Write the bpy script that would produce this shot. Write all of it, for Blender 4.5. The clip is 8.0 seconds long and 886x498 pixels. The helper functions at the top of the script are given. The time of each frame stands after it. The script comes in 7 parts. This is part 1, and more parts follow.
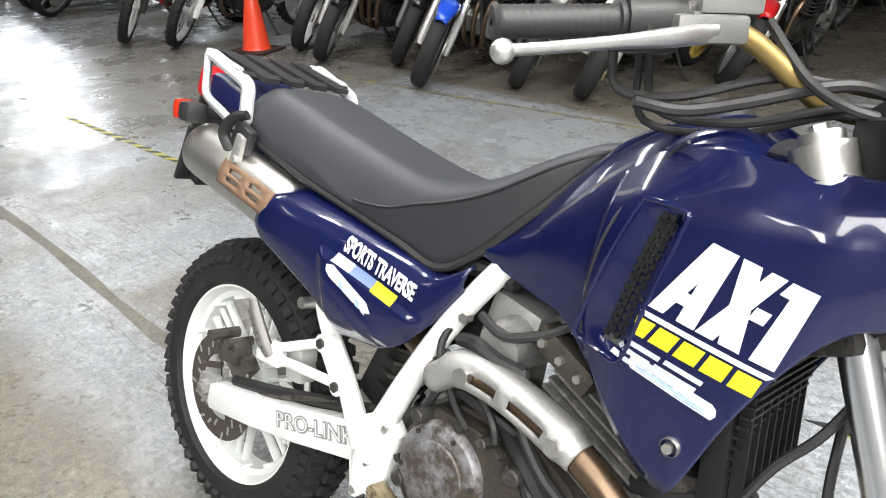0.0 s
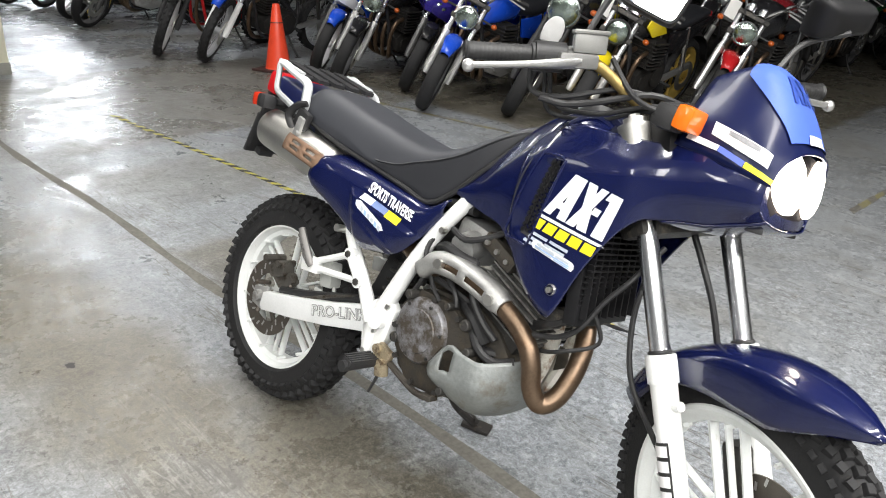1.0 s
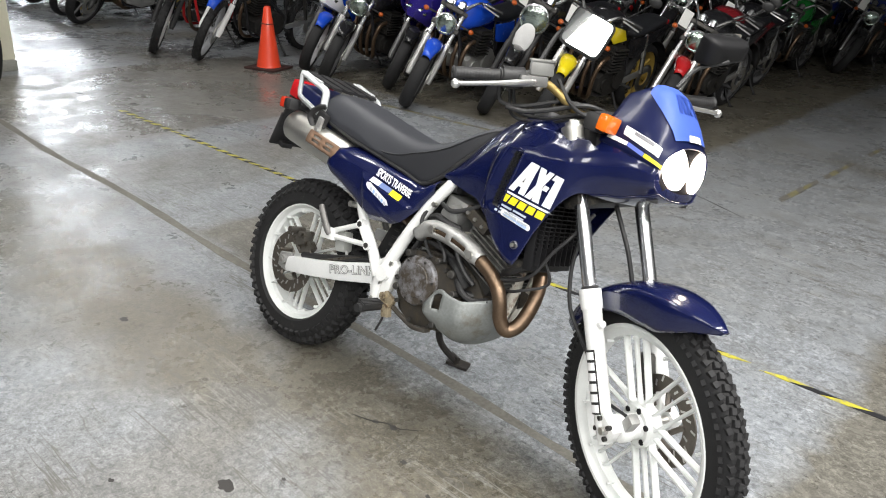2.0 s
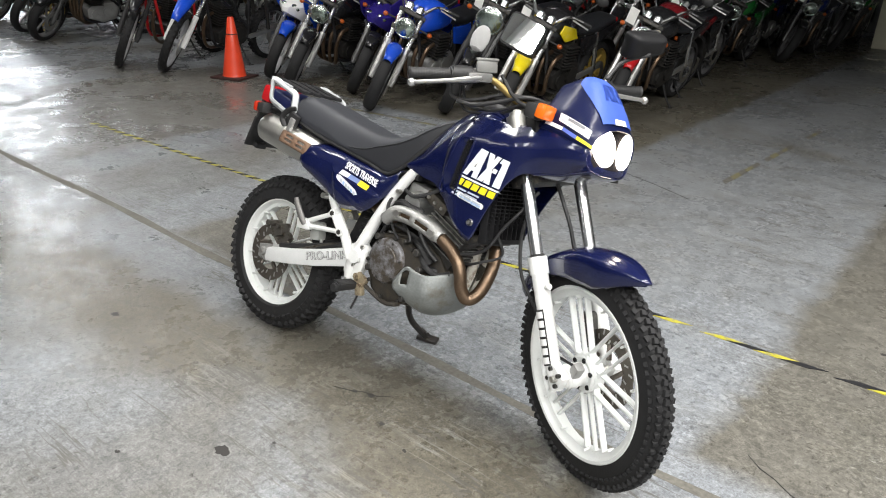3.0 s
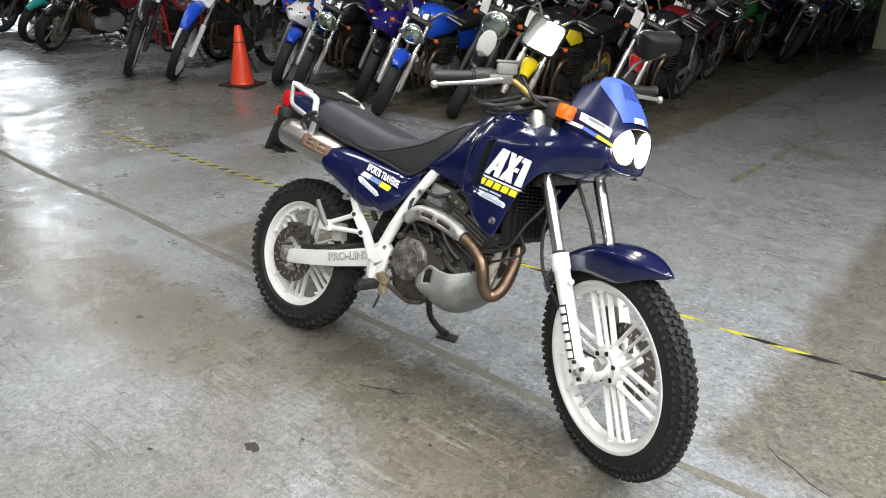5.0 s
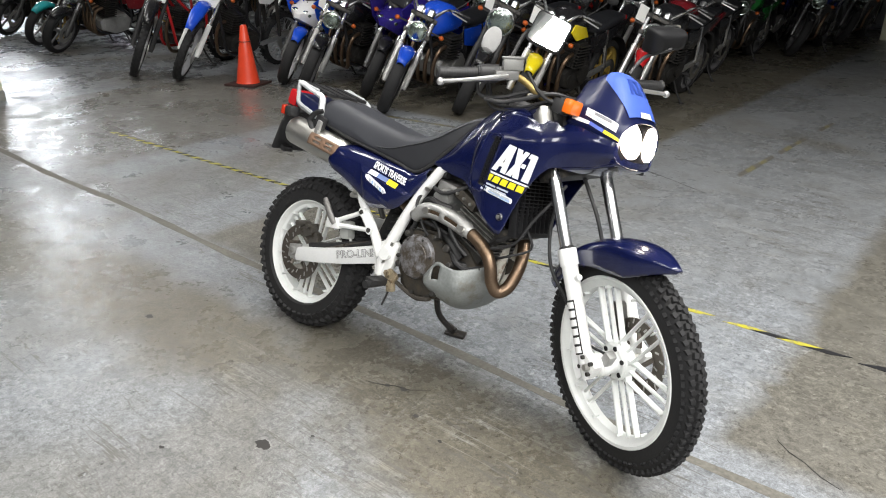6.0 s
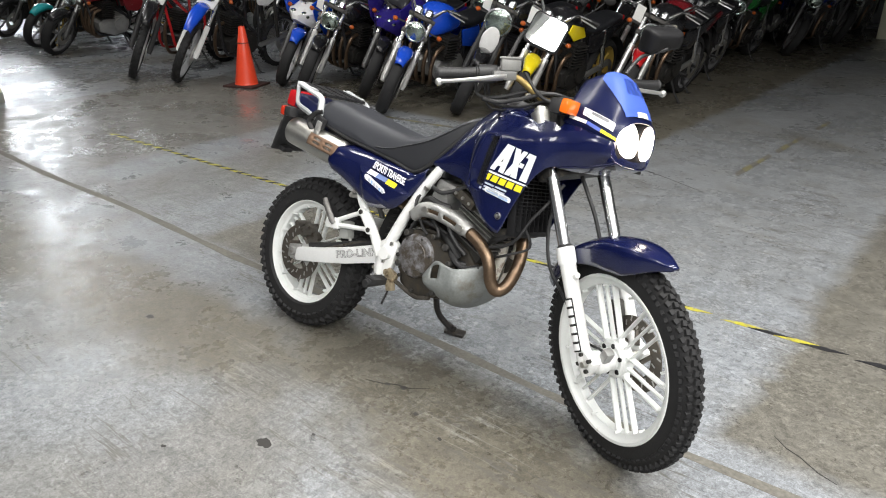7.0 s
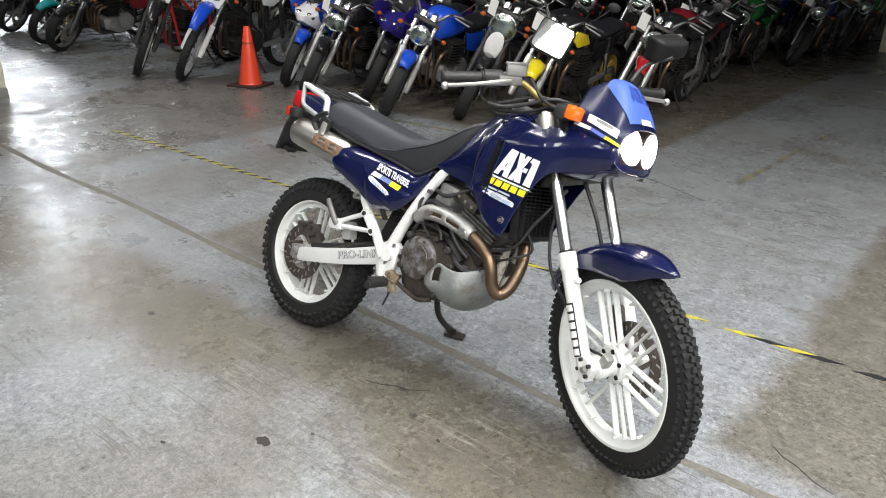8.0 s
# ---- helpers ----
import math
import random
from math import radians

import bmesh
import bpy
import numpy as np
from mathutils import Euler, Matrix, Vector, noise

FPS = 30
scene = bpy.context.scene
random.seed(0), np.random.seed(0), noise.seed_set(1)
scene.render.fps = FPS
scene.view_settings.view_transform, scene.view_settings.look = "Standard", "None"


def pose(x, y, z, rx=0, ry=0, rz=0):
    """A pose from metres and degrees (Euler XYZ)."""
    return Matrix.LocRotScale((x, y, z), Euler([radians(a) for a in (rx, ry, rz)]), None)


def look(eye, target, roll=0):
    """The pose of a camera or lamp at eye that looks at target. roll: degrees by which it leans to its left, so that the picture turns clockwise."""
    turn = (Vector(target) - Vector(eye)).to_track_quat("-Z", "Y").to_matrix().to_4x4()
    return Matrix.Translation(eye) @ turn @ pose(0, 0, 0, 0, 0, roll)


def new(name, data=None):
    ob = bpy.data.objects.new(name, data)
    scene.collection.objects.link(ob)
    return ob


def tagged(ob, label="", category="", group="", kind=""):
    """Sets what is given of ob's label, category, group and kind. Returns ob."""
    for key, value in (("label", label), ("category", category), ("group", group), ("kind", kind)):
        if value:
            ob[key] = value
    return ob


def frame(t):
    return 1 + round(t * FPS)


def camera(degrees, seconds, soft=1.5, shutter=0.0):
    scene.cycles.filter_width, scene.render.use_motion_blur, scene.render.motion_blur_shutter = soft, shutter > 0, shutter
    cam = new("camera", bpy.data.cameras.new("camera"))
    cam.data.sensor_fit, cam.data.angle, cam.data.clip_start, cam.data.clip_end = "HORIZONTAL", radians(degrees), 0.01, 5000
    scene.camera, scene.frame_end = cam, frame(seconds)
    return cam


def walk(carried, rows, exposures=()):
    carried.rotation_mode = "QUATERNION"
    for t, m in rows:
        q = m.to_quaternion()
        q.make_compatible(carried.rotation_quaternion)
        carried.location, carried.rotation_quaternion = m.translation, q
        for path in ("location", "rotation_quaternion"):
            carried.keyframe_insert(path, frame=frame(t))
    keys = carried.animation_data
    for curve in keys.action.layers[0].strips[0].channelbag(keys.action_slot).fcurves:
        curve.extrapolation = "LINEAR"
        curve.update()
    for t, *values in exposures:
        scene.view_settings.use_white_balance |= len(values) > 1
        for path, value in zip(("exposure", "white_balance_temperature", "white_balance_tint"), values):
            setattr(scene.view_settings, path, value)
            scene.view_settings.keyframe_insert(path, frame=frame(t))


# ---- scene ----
cam = camera(62.6, 8.0, soft=1.05)
PATH = [
    (0, (1.198, -0.578, 1.238), (-0.048, 0.714, 0.356), -0.8),
    (0.5, (1.431, -0.847, 1.283), (0.214, 0.501, 0.443), 1.5),
    (1, (1.664, -1.035, 1.325), (0.404, 0.295, 0.523), 3.0),
    (1.5, (1.895, -1.21, 1.41), (0.599, 0.116, 0.662), 3.8),
    (2, (1.994, -1.448, 1.47), (0.788, -0.075, 0.659), 4.0),
    (2.2, (2.03, -1.508, 1.483), (0.875, -0.098, 0.661), 2.9),
    (3.3, (2.207, -1.654, 1.511), (1.047, -0.23, 0.719), 2.1),
    (3.5, (2.198, -1.667, 1.508), (1.028, -0.25, 0.72), 1.9),
    (4, (2.175, -1.691, 1.509), (0.998, -0.278, 0.724), 1.7),
    (4.5, (2.171, -1.709, 1.506), (1.012, -0.28, 0.722), 1.9),
    (6, (2.173, -1.725, 1.507), (1.003, -0.311, 0.714), 0.8),
    (6.5, (2.177, -1.73, 1.51), (1.004, -0.318, 0.714), 0.5),
    (7, (2.184, -1.74, 1.51), (1.016, -0.323, 0.718), 0.6),
    (7.5, (2.19, -1.749, 1.513), (1.021, -0.33, 0.725), 1.1),
    (8, (2.184, -1.757, 1.512), (1.015, -0.335, 0.729), 1.8),
]
walk(cam, [(t, look(eye, target, roll)) for t, eye, target, roll in PATH],
     exposures=[(0.0, 1.2), (0.5, 0.98), (1.0, 0.86), (1.5, 0.79), (2.0, 0.68), (3.5, 0.61), (8.0, 0.61)])

# ---------------------------------------------------------------- light
world = bpy.data.worlds.new("world")
scene.world = world
world.use_nodes = True
world.node_tree.nodes["Background"].inputs[0].default_value = (0.75, 0.85, 1.0, 1)
world.node_tree.nodes["Background"].inputs[1].default_value = 0.3

CEIL = 4.3


def tube_lamp(x, y, watts, length=2.4, width=0.5):
    """A fluorescent batten under the ceiling: housing, two tubes, and its light."""
    lamp = bpy.data.lights.new("fluorescent_light", "AREA")
    lamp.shape, lamp.energy, lamp.color = "RECTANGLE", watts, (1.0, 0.98, 0.945)
    lamp.size, lamp.size_y = length, width
    ob = new("fluorescent_light", lamp)
    ob.matrix_world = pose(x, y, CEIL - 0.2, 0, 0, 90)
    return ob


LAMPS = [(-3.6, -4.4, 14), (-0.4, -4.4, 38), (3.0, -4.3, 125), (6.2, -4.3, 190), (0.8, -1.9, 26), (4.2, -1.9, 100),
         (-1.2, 0.8, 60), (2.3, 0.6, 100), (5.2, 0.6, 210), (-4.6, 1.2, 46), (-8.5, 1.6, 36)]
for lx, ly, lw in LAMPS:
    tube_lamp(lx, ly, lw)


# ---------------------------------------------------------------- materials
def mat(name, col, rough=0.5, metal=0.0, var=0.12, scale=12.0, bump=0.0, coat=0.0, dirt=None, amount=0.0, emit=0.0, spec=0.5):
    """A surface with colour variation at two scales, fine relief, uneven gloss and, where given, patches of dirt."""
    m = bpy.data.materials.new(name)
    m.use_nodes = True
    nt = m.node_tree
    n, l = nt.nodes, nt.links
    b = n["Principled BSDF"]
    b.inputs["Roughness"].default_value, b.inputs["Metallic"].default_value = rough, metal
    b.inputs["Specular IOR Level"].default_value = spec
    b.inputs["Coat Weight"].default_value, b.inputs["Coat Roughness"].default_value = coat, 0.04
    tc = n.new("ShaderNodeTexCoord")
    big, fine = n.new("ShaderNodeTexNoise"), n.new("ShaderNodeTexNoise")
    big.inputs["Scale"].default_value, big.inputs["Detail"].default_value = scale, 5
    fine.inputs["Scale"].default_value, fine.inputs["Detail"].default_value = scale * 14, 3
    for t in (big, fine):
        l.new(tc.outputs["Object"], t.inputs["Vector"])
    add = n.new("ShaderNodeMath")
    add.operation = "ADD"
    l.new(big.outputs["Fac"], add.inputs[0])
    l.new(fine.outputs["Fac"], add.inputs[1])
    rng = n.new("ShaderNodeMapRange")
    rng.inputs["From Min"].default_value, rng.inputs["From Max"].default_value = 0.6, 1.4
    rng.inputs["To Min"].default_value, rng.inputs["To Max"].default_value = 1 - var, 1 + var
    l.new(add.outputs[0], rng.inputs["Value"])
    mul = n.new("ShaderNodeMix")
    mul.data_type, mul.blend_type = "RGBA", "MULTIPLY"
    mul.inputs["Factor"].default_value = 1
    mul.inputs["A"].default_value = (*col, 1)
    l.new(rng.outputs["Result"], mul.inputs["B"])
    out = mul.outputs["Result"]
    if dirt:
        dn = n.new("ShaderNodeTexNoise")
        dn.inputs["Scale"].default_value, dn.inputs["Detail"].default_value, dn.inputs["Roughness"].default_value = scale * 1.7, 8, 0.7
        l.new(tc.outputs["Object"], dn.inputs["Vector"])
        dr = n.new("ShaderNodeMapRange")
        dr.inputs["From Min"].default_value, dr.inputs["From Max"].default_value = 0.62 - 0.3 * amount, 0.78 - 0.3 * amount
        l.new(dn.outputs["Fac"], dr.inputs["Value"])
        dm = n.new("ShaderNodeMix")
        dm.data_type = "RGBA"
        l.new(dr.outputs["Result"], dm.inputs["Factor"])
        l.new(out, dm.inputs["A"])
        dm.inputs["B"].default_value = (*dirt, 1)
        out = dm.outputs["Result"]
    l.new(out, b.inputs["Base Color"])
    rr = n.new("ShaderNodeMapRange")
    rr.inputs["From Min"].default_value, rr.inputs["From Max"].default_value = 0.6, 1.4
    rr.inputs["To Min"].default_value, rr.inputs["To Max"].default_value = max(rough - 0.5 * var, 0.02), min(rough + 0.5 * var, 1)
    l.new(add.outputs[0], rr.inputs["Value"])
    l.new(rr.outputs["Result"], b.inputs["Roughness"])
    if bump:
        bp = n.new("ShaderNodeBump")
        bp.inputs["Strength"].default_value, bp.inputs["Distance"].default_value = 1.0, bump
        l.new(fine.outputs["Fac"], bp.inputs["Height"])
        l.new(bp.outputs["Normal"], b.inputs["Normal"])
    if emit:
        b.inputs["Emission Color"].default_value, b.inputs["Emission Strength"].default_value = (*col, 1), emit
    return m


def concrete():
    """Worn, sealed concrete: grey-blue and brownish patches, fine mottling, scuffs, uneven gloss."""
    m = bpy.data.materials.new("worn_concrete")
    m.use_nodes = True
    nt = m.node_tree
    n, l = nt.nodes, nt.links
    b = n["Principled BSDF"]
    geo = n.new("ShaderNodeNewGeometry")

    def noise_tex(scale, detail=6, rough=0.6, dist=0.0):
        t = n.new("ShaderNodeTexNoise")
        t.inputs["Scale"].default_value, t.inputs["Detail"].default_value = scale, detail
        t.inputs["Roughness"].default_value, t.inputs["Distortion"].default_value = rough, dist
        l.new(geo.outputs["Position"], t.inputs["Vector"])
        return t.outputs["Fac"]

    def rng(v, a, b0, c=0.0, d=1.0):
        r = n.new("ShaderNodeMapRange")
        r.inputs["From Min"].default_value, r.inputs["From Max"].default_value = a, b0
        r.inputs["To Min"].default_value, r.inputs["To Max"].default_value = c, d
        l.new(v, r.inputs["Value"])
        return r.outputs["Result"]

    def mix(f, a, b0, mode="MIX"):
        x = n.new("ShaderNodeMix")
        x.data_type, x.blend_type = "RGBA", mode
        for key, v in (("Factor", f), ("A", a), ("B", b0)):
            if isinstance(v, (int, float)):
                x.inputs[key].default_value = v
            elif isinstance(v, tuple):
                x.inputs[key].default_value = (*v, 1)
            else:
                l.new(v, x.inputs[key])
        return x.outputs["Result"]

    # worn brown areas and stained bays with ragged edges, some with painted-in shade
    ragged = noise_tex(3.2, 6, 0.65, 0.5)
    sep = n.new("ShaderNodeSeparateXYZ")
    l.new(geo.outputs["Position"], sep.inputs[0])

    def math_node(op, a, b0=0.0):
        q = n.new("ShaderNodeMath")
        q.operation = op
        for i, v in enumerate((a, b0)):
            if isinstance(v, (int, float)):
                q.inputs[i].default_value = v
            else:
                l.new(v, q.inputs[i])
        return q.outputs[0]

    def bay(cx, cy, rx, ry, soft):
        dx = math_node("DIVIDE", math_node("SUBTRACT", sep.outputs["X"], cx), rx)
        dy = math_node("DIVIDE", math_node("SUBTRACT", sep.outputs["Y"], cy), ry)
        d = math_node("SQRT", math_node("ADD", math_node("MULTIPLY", dx, dx), math_node("MULTIPLY", dy, dy)))
        d = math_node("ADD", d, math_node("MULTIPLY", math_node("SUBTRACT", ragged, 0.5), 1.5))
        return rng(d, 1 + soft, 1 - soft)

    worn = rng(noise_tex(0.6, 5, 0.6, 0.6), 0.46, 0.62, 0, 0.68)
    # brown stains; patches below the motorcycle also carry its shadow as colour
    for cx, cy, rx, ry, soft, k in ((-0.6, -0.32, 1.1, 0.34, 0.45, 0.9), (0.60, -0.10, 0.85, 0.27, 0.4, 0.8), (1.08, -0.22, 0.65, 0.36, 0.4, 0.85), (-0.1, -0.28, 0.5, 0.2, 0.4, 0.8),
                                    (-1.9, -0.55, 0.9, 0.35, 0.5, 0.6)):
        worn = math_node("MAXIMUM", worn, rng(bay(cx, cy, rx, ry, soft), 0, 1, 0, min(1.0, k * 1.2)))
    # bays poured at other times, with straight ragged edges
    rough_edge = math_node("MULTIPLY", math_node("SUBTRACT", ragged, 0.5), 0.22)

    def field(x0, x1, y0, y1, soft):
        xs, ys = math_node("ADD", sep.outputs["X"], rough_edge), math_node("ADD", sep.outputs["Y"], rough_edge)
        sides = [rng(xs, x0 - soft, x0 + soft), rng(xs, x1 + soft, x1 - soft), rng(ys, y0 - soft, y0 + soft), rng(ys, y1 + soft, y1 - soft)]
        return math_node("MINIMUM", math_node("MINIMUM", sides[0], sides[1]), math_node("MINIMUM", sides[2], sides[3]))

    worn = math_node("MAXIMUM", worn, math_node("MULTIPLY", field(-1.14, -0.1, 0.21, 1.5, 0.03), 0.85))
    worn = math_node("MAXIMUM", worn, math_node("MULTIPLY", field(-2.5, -1.6, 0.35, 1.9, 0.2), 0.45))
    worn = math_node("MAXIMUM", worn, math_node("MULTIPLY", field(-5.2, -2.76, 0.45, 3.2, 0.04), 0.75))
    worn = math_node("MAXIMUM", worn, math_node("MULTIPLY", field(-4.0, -0.12, 3.2, 14.0, 0.05), 1.0))
    worn = math_node("MAXIMUM", worn, math_node("MULTIPLY", field(1.62, 4.5, 0.35, 3.6, 0.06), 0.85))
    worn = math_node("MAXIMUM", worn, math_node("MULTIPLY", field(-0.3, 1.62, 1.5, 14.0, 0.25), 0.18))
    pale_bay = math_node("MAXIMUM", field(-1.62, -1.14, -0.12, 1.6, 0.06), math_node("MAXIMUM", field(-1.3, -0.2, -0.12, 0.2, 0.08), field(-0.1, 1.6, 0.14, 1.4, 0.08)))
    pale_bay = math_node("MAXIMUM", pale_bay, math_node("MAXIMUM", field(-2.74, -2.35, 0.4, 2.6, 0.08), math_node("MULTIPLY", field(-1.2, 0.4, -1.6, -0.72, 0.2), 0.35)))
    worn = math_node("MULTIPLY", worn, rng(pale_bay, 0, 1, 1.0, 0.2))
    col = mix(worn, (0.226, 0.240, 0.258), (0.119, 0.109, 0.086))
    blot = rng(noise_tex(4.3, 7, 0.7, 0.4), 0.5, 0.72)
    col = mix(rng(blot, 0, 1, 0, 0.35), col, (0.12, 0.112, 0.09))
    mott = rng(noise_tex(48, 7, 0.78, 0.7), 0.36, 0.64, 0.58, 1.42)
    cloud = rng(noise_tex(11, 6, 0.68, 0.8), 0.34, 0.66, 0.82, 1.15)
    col = mix(1.0, col, cloud, "MULTIPLY")
    grain = rng(noise_tex(150, 4, 0.75), 0.32, 0.68, 0.70, 1.30)
    col = mix(1.0, col, mott, "MULTIPLY")
    col = mix(1.0, col, grain, "MULTIPLY")
    # straight-ish scratches, dark and pale, running several ways
    def scratches(turn, seed, thin):
        mp = n.new("ShaderNodeMapping")
        mp.inputs["Rotation"].default_value = (0, 0, radians(turn))
        mp.inputs["Scale"].default_value = (0.35, 5.0, 1)
        mp.inputs["Location"].default_value = (seed, seed * 0.7, 0)
        l.new(geo.outputs["Position"], mp.inputs["Vector"])
        t = n.new("ShaderNodeTexNoise")
        t.inputs["Scale"].default_value, t.inputs["Detail"].default_value, t.inputs["Roughness"].default_value = 1.6, 4, 0.5
        l.new(mp.outputs["Vector"], t.inputs["Vector"])
        return rng(math_node("ABSOLUTE", math_node("SUBTRACT", t.outputs["Fac"], 0.5)), thin, thin * 0.3)

    dark_s = math_node("MAXIMUM", scratches(35, 3.1, 0.006), scratches(-50, 8.7, 0.006))
    dark_s = math_node("MULTIPLY", dark_s, rng(noise_tex(1.1, 5, 0.65), 0.44, 0.56, 0, 0.9))
    col = mix(dark_s, col, (0.10, 0.095, 0.085))
    pale_s = math_node("MAXIMUM", scratches(62, 5.3, 0.008), scratches(-20, 1.9, 0.008))
    pale_s = math_node("MULTIPLY", pale_s, rng(noise_tex(1.4, 5, 0.65), 0.52, 0.66, 0, 0.26))
    col = mix(pale_s, col, (0.48, 0.48, 0.46))
    # thin pale scuffs, in patches
    line = math_node("ABSOLUTE", math_node("SUBTRACT", noise_tex(5.5, 3, 0.55, 1.2), 0.5))
    line = rng(line, 0.009, 0.002)
    line2 = math_node("ABSOLUTE", math_node("SUBTRACT", noise_tex(9.0, 3, 0.6, 2.2), 0.47))
    line2 = rng(line2, 0.012, 0.002)
    where = rng(noise_tex(1.7, 4, 0.6), 0.50, 0.64, 0, 0.18)
    col = mix(math_node("MULTIPLY", math_node("MAXIMUM", line, line2), where), col, (0.46, 0.46, 0.45))
    spots = rng(noise_tex(9, 3, 0.5), 0.73, 0.77)
    col = mix(rng(spots, 0, 1, 0, 0.55), col, (0.07, 0.065, 0.06))
    flecks = rng(noise_tex(30, 2, 0.5, 0.3), 0.70, 0.74)
    col = mix(rng(flecks, 0, 1, 0, 0.5), col, (0.08, 0.074, 0.066))
    pale = rng(noise_tex(24, 3, 0.6, 0.8), 0.68, 0.76)
    col = mix(rng(pale, 0, 1, 0, 0.3), col, (0.42, 0.42, 0.40))
    l.new(col, b.inputs["Base Color"])
    gl = rng(noise_tex(6.0, 7, 0.75), 0.32, 0.68, 0.06, 0.40)
    gl = math_node("ADD", gl, math_node("MULTIPLY", rng(noise_tex(0.9, 5, 0.65, 0.8), 0.44, 0.60), 0.22))
    l.new(gl, b.inputs["Roughness"])
    bp = n.new("ShaderNodeBump")
    bp.inputs["Strength"].default_value, bp.inputs["Distance"].default_value = 0.6, 0.0025
    l.new(noise_tex(70, 6, 0.75), bp.inputs["Height"])
    l.new(bp.outputs["Normal"], b.inputs["Normal"])
    return m


CONCRETE = concrete()
JOINT = mat("joint_filler", (0.150, 0.143, 0.126), 0.85, var=0.4, scale=5, spec=0.12)
TAPE_BLACK = mat("black_floor_tape", (0.02, 0.02, 0.022), 0.55, var=0.3, scale=20, dirt=(0.16, 0.15, 0.135), amount=0.1, spec=0.2)
TAPE_YELLOW = mat("yellow_floor_tape", (0.42, 0.38, 0.035), 0.55, var=0.25, scale=20, dirt=(0.2, 0.19, 0.16), amount=0.4)
WALL = mat("painted_wall", (0.17, 0.175, 0.175), 0.7, var=0.08, scale=2, bump=0.0005)
CREAM = mat("cream_paint", (0.72, 0.70, 0.55), 0.6, var=0.06, scale=3, bump=0.0004)
GREY_PAINT = mat("grey_base_paint", (0.28, 0.28, 0.25), 0.6, var=0.2, scale=5)
CEILING = mat("ceiling_board", (0.36, 0.36, 0.35), 0.85, var=0.08, scale=2)
NAVY = mat("navy_gloss_paint", (0.004, 0.007, 0.046), 0.24, var=0.05, scale=1.1, bump=0.0022, coat=0.9, spec=0.3)
NAVY_DARK = mat("navy_tail_plastic", (0.008, 0.013, 0.07), 0.35, var=0.1, scale=30)
NAVY_COWL = mat("navy_satin_plastic", (0.004, 0.007, 0.040), 0.33, var=0.06, scale=20, coat=0.1, spec=0.2)
SCREEN = mat("light_blue_film", (0.060, 0.118, 0.47), 0.5, var=0.06, scale=20, spec=0.3)
SCREEN_DARK = mat("dark_blue_screen_print", (0.030, 0.065, 0.30), 0.35, var=0.06, scale=40)
WHITE = mat("white_enamel", (0.80, 0.81, 0.80), 0.35, var=0.05, scale=25, dirt=(0.45, 0.42, 0.36), amount=-0.1)
WHEEL_WHITE = mat("white_wheel_paint", (0.76, 0.78, 0.77), 0.4, var=0.06, scale=20, dirt=(0.5, 0.47, 0.4), amount=0.0)
DECAL_WHITE = mat("white_decal", (0.85, 0.85, 0.85), 0.4, var=0.03, scale=60)
DECAL_GREY = mat("silver_decal", (0.5, 0.53, 0.58), 0.35, var=0.15, scale=80)
DECAL_YELLOW = mat("yellow_decal", (0.85, 0.72, 0.02), 0.4, var=0.04, scale=60)
DECAL_BLUE = mat("blue_decal", (0.10, 0.15, 0.55), 0.4, var=0.05, scale=60)
DECAL_BLACK = mat("black_decal", (0.02, 0.02, 0.02), 0.4, var=0.05, scale=60)
SEAT_GREY = mat("grey_vinyl", (0.031, 0.033, 0.040), 0.55, var=0.1, scale=40, bump=0.0002)
SEAT_SIDE = mat("dark_grey_vinyl", (0.021, 0.022, 0.026), 0.5, var=0.1, scale=40, bump=0.00015)
SEAT_BLACK = mat("black_vinyl", (0.013, 0.014, 0.017), 0.45, var=0.12, scale=40, bump=0.0002)
RUBBER = mat("tyre_rubber", (0.015, 0.015, 0.016), 0.72, var=0.25, scale=15, bump=0.0008, dirt=(0.045, 0.042, 0.038), amount=0.1, spec=0.35)
BLACK = mat("black_plastic", (0.02, 0.02, 0.021), 0.5, var=0.2, scale=25, bump=0.0003)
SHELL_BLACK = mat("matt_black_shell", (0.010, 0.010, 0.011), 0.5, var=0.2, scale=30, spec=0.22)
DARK = mat("dark_engine_metal", (0.05, 0.048, 0.045), 0.55, 0.5, var=0.3, scale=18, bump=0.001, dirt=(0.16, 0.14, 0.11), amount=0.2)
ENGINE = mat("dusty_engine_case", (0.062, 0.056, 0.048), 0.55, 0.6, var=0.3, scale=14, bump=0.0012, dirt=(0.09, 0.075, 0.055), amount=0.45)
COVER = mat("worn_engine_cover", (0.23, 0.23, 0.245), 0.5, 0.4, var=0.3, scale=12, bump=0.001, dirt=(0.07, 0.058, 0.045), amount=0.75)
ALU_BEAM = mat("silver_anodised_beam", (0.74, 0.75, 0.75), 0.42, 0.12, var=0.08, scale=18, bump=0.0002)
ALU = mat("brushed_aluminium", (0.62, 0.62, 0.61), 0.38, 0.9, var=0.12, scale=18, bump=0.0002)
ALU_DULL = mat("dull_aluminium", (0.42, 0.42, 0.41), 0.5, 0.7, var=0.18, scale=16, bump=0.0006, dirt=(0.22, 0.2, 0.17), amount=0.1)
SILVER = mat("silver_paint", (0.52, 0.54, 0.55), 0.42, 0.3, var=0.08, scale=22)
SKID = mat("scuffed_skid_plate", (0.24, 0.255, 0.25), 0.48, 0.4, var=0.2, scale=9, bump=0.0008, dirt=(0.17, 0.155, 0.13), amount=0.3)
CHROME = mat("chrome", (0.80, 0.81, 0.83), 0.24, 1.0, var=0.02, scale=8)
STEEL = mat("stainless_steel", (0.58, 0.57, 0.54), 0.42, 1.0, var=0.12, scale=14)
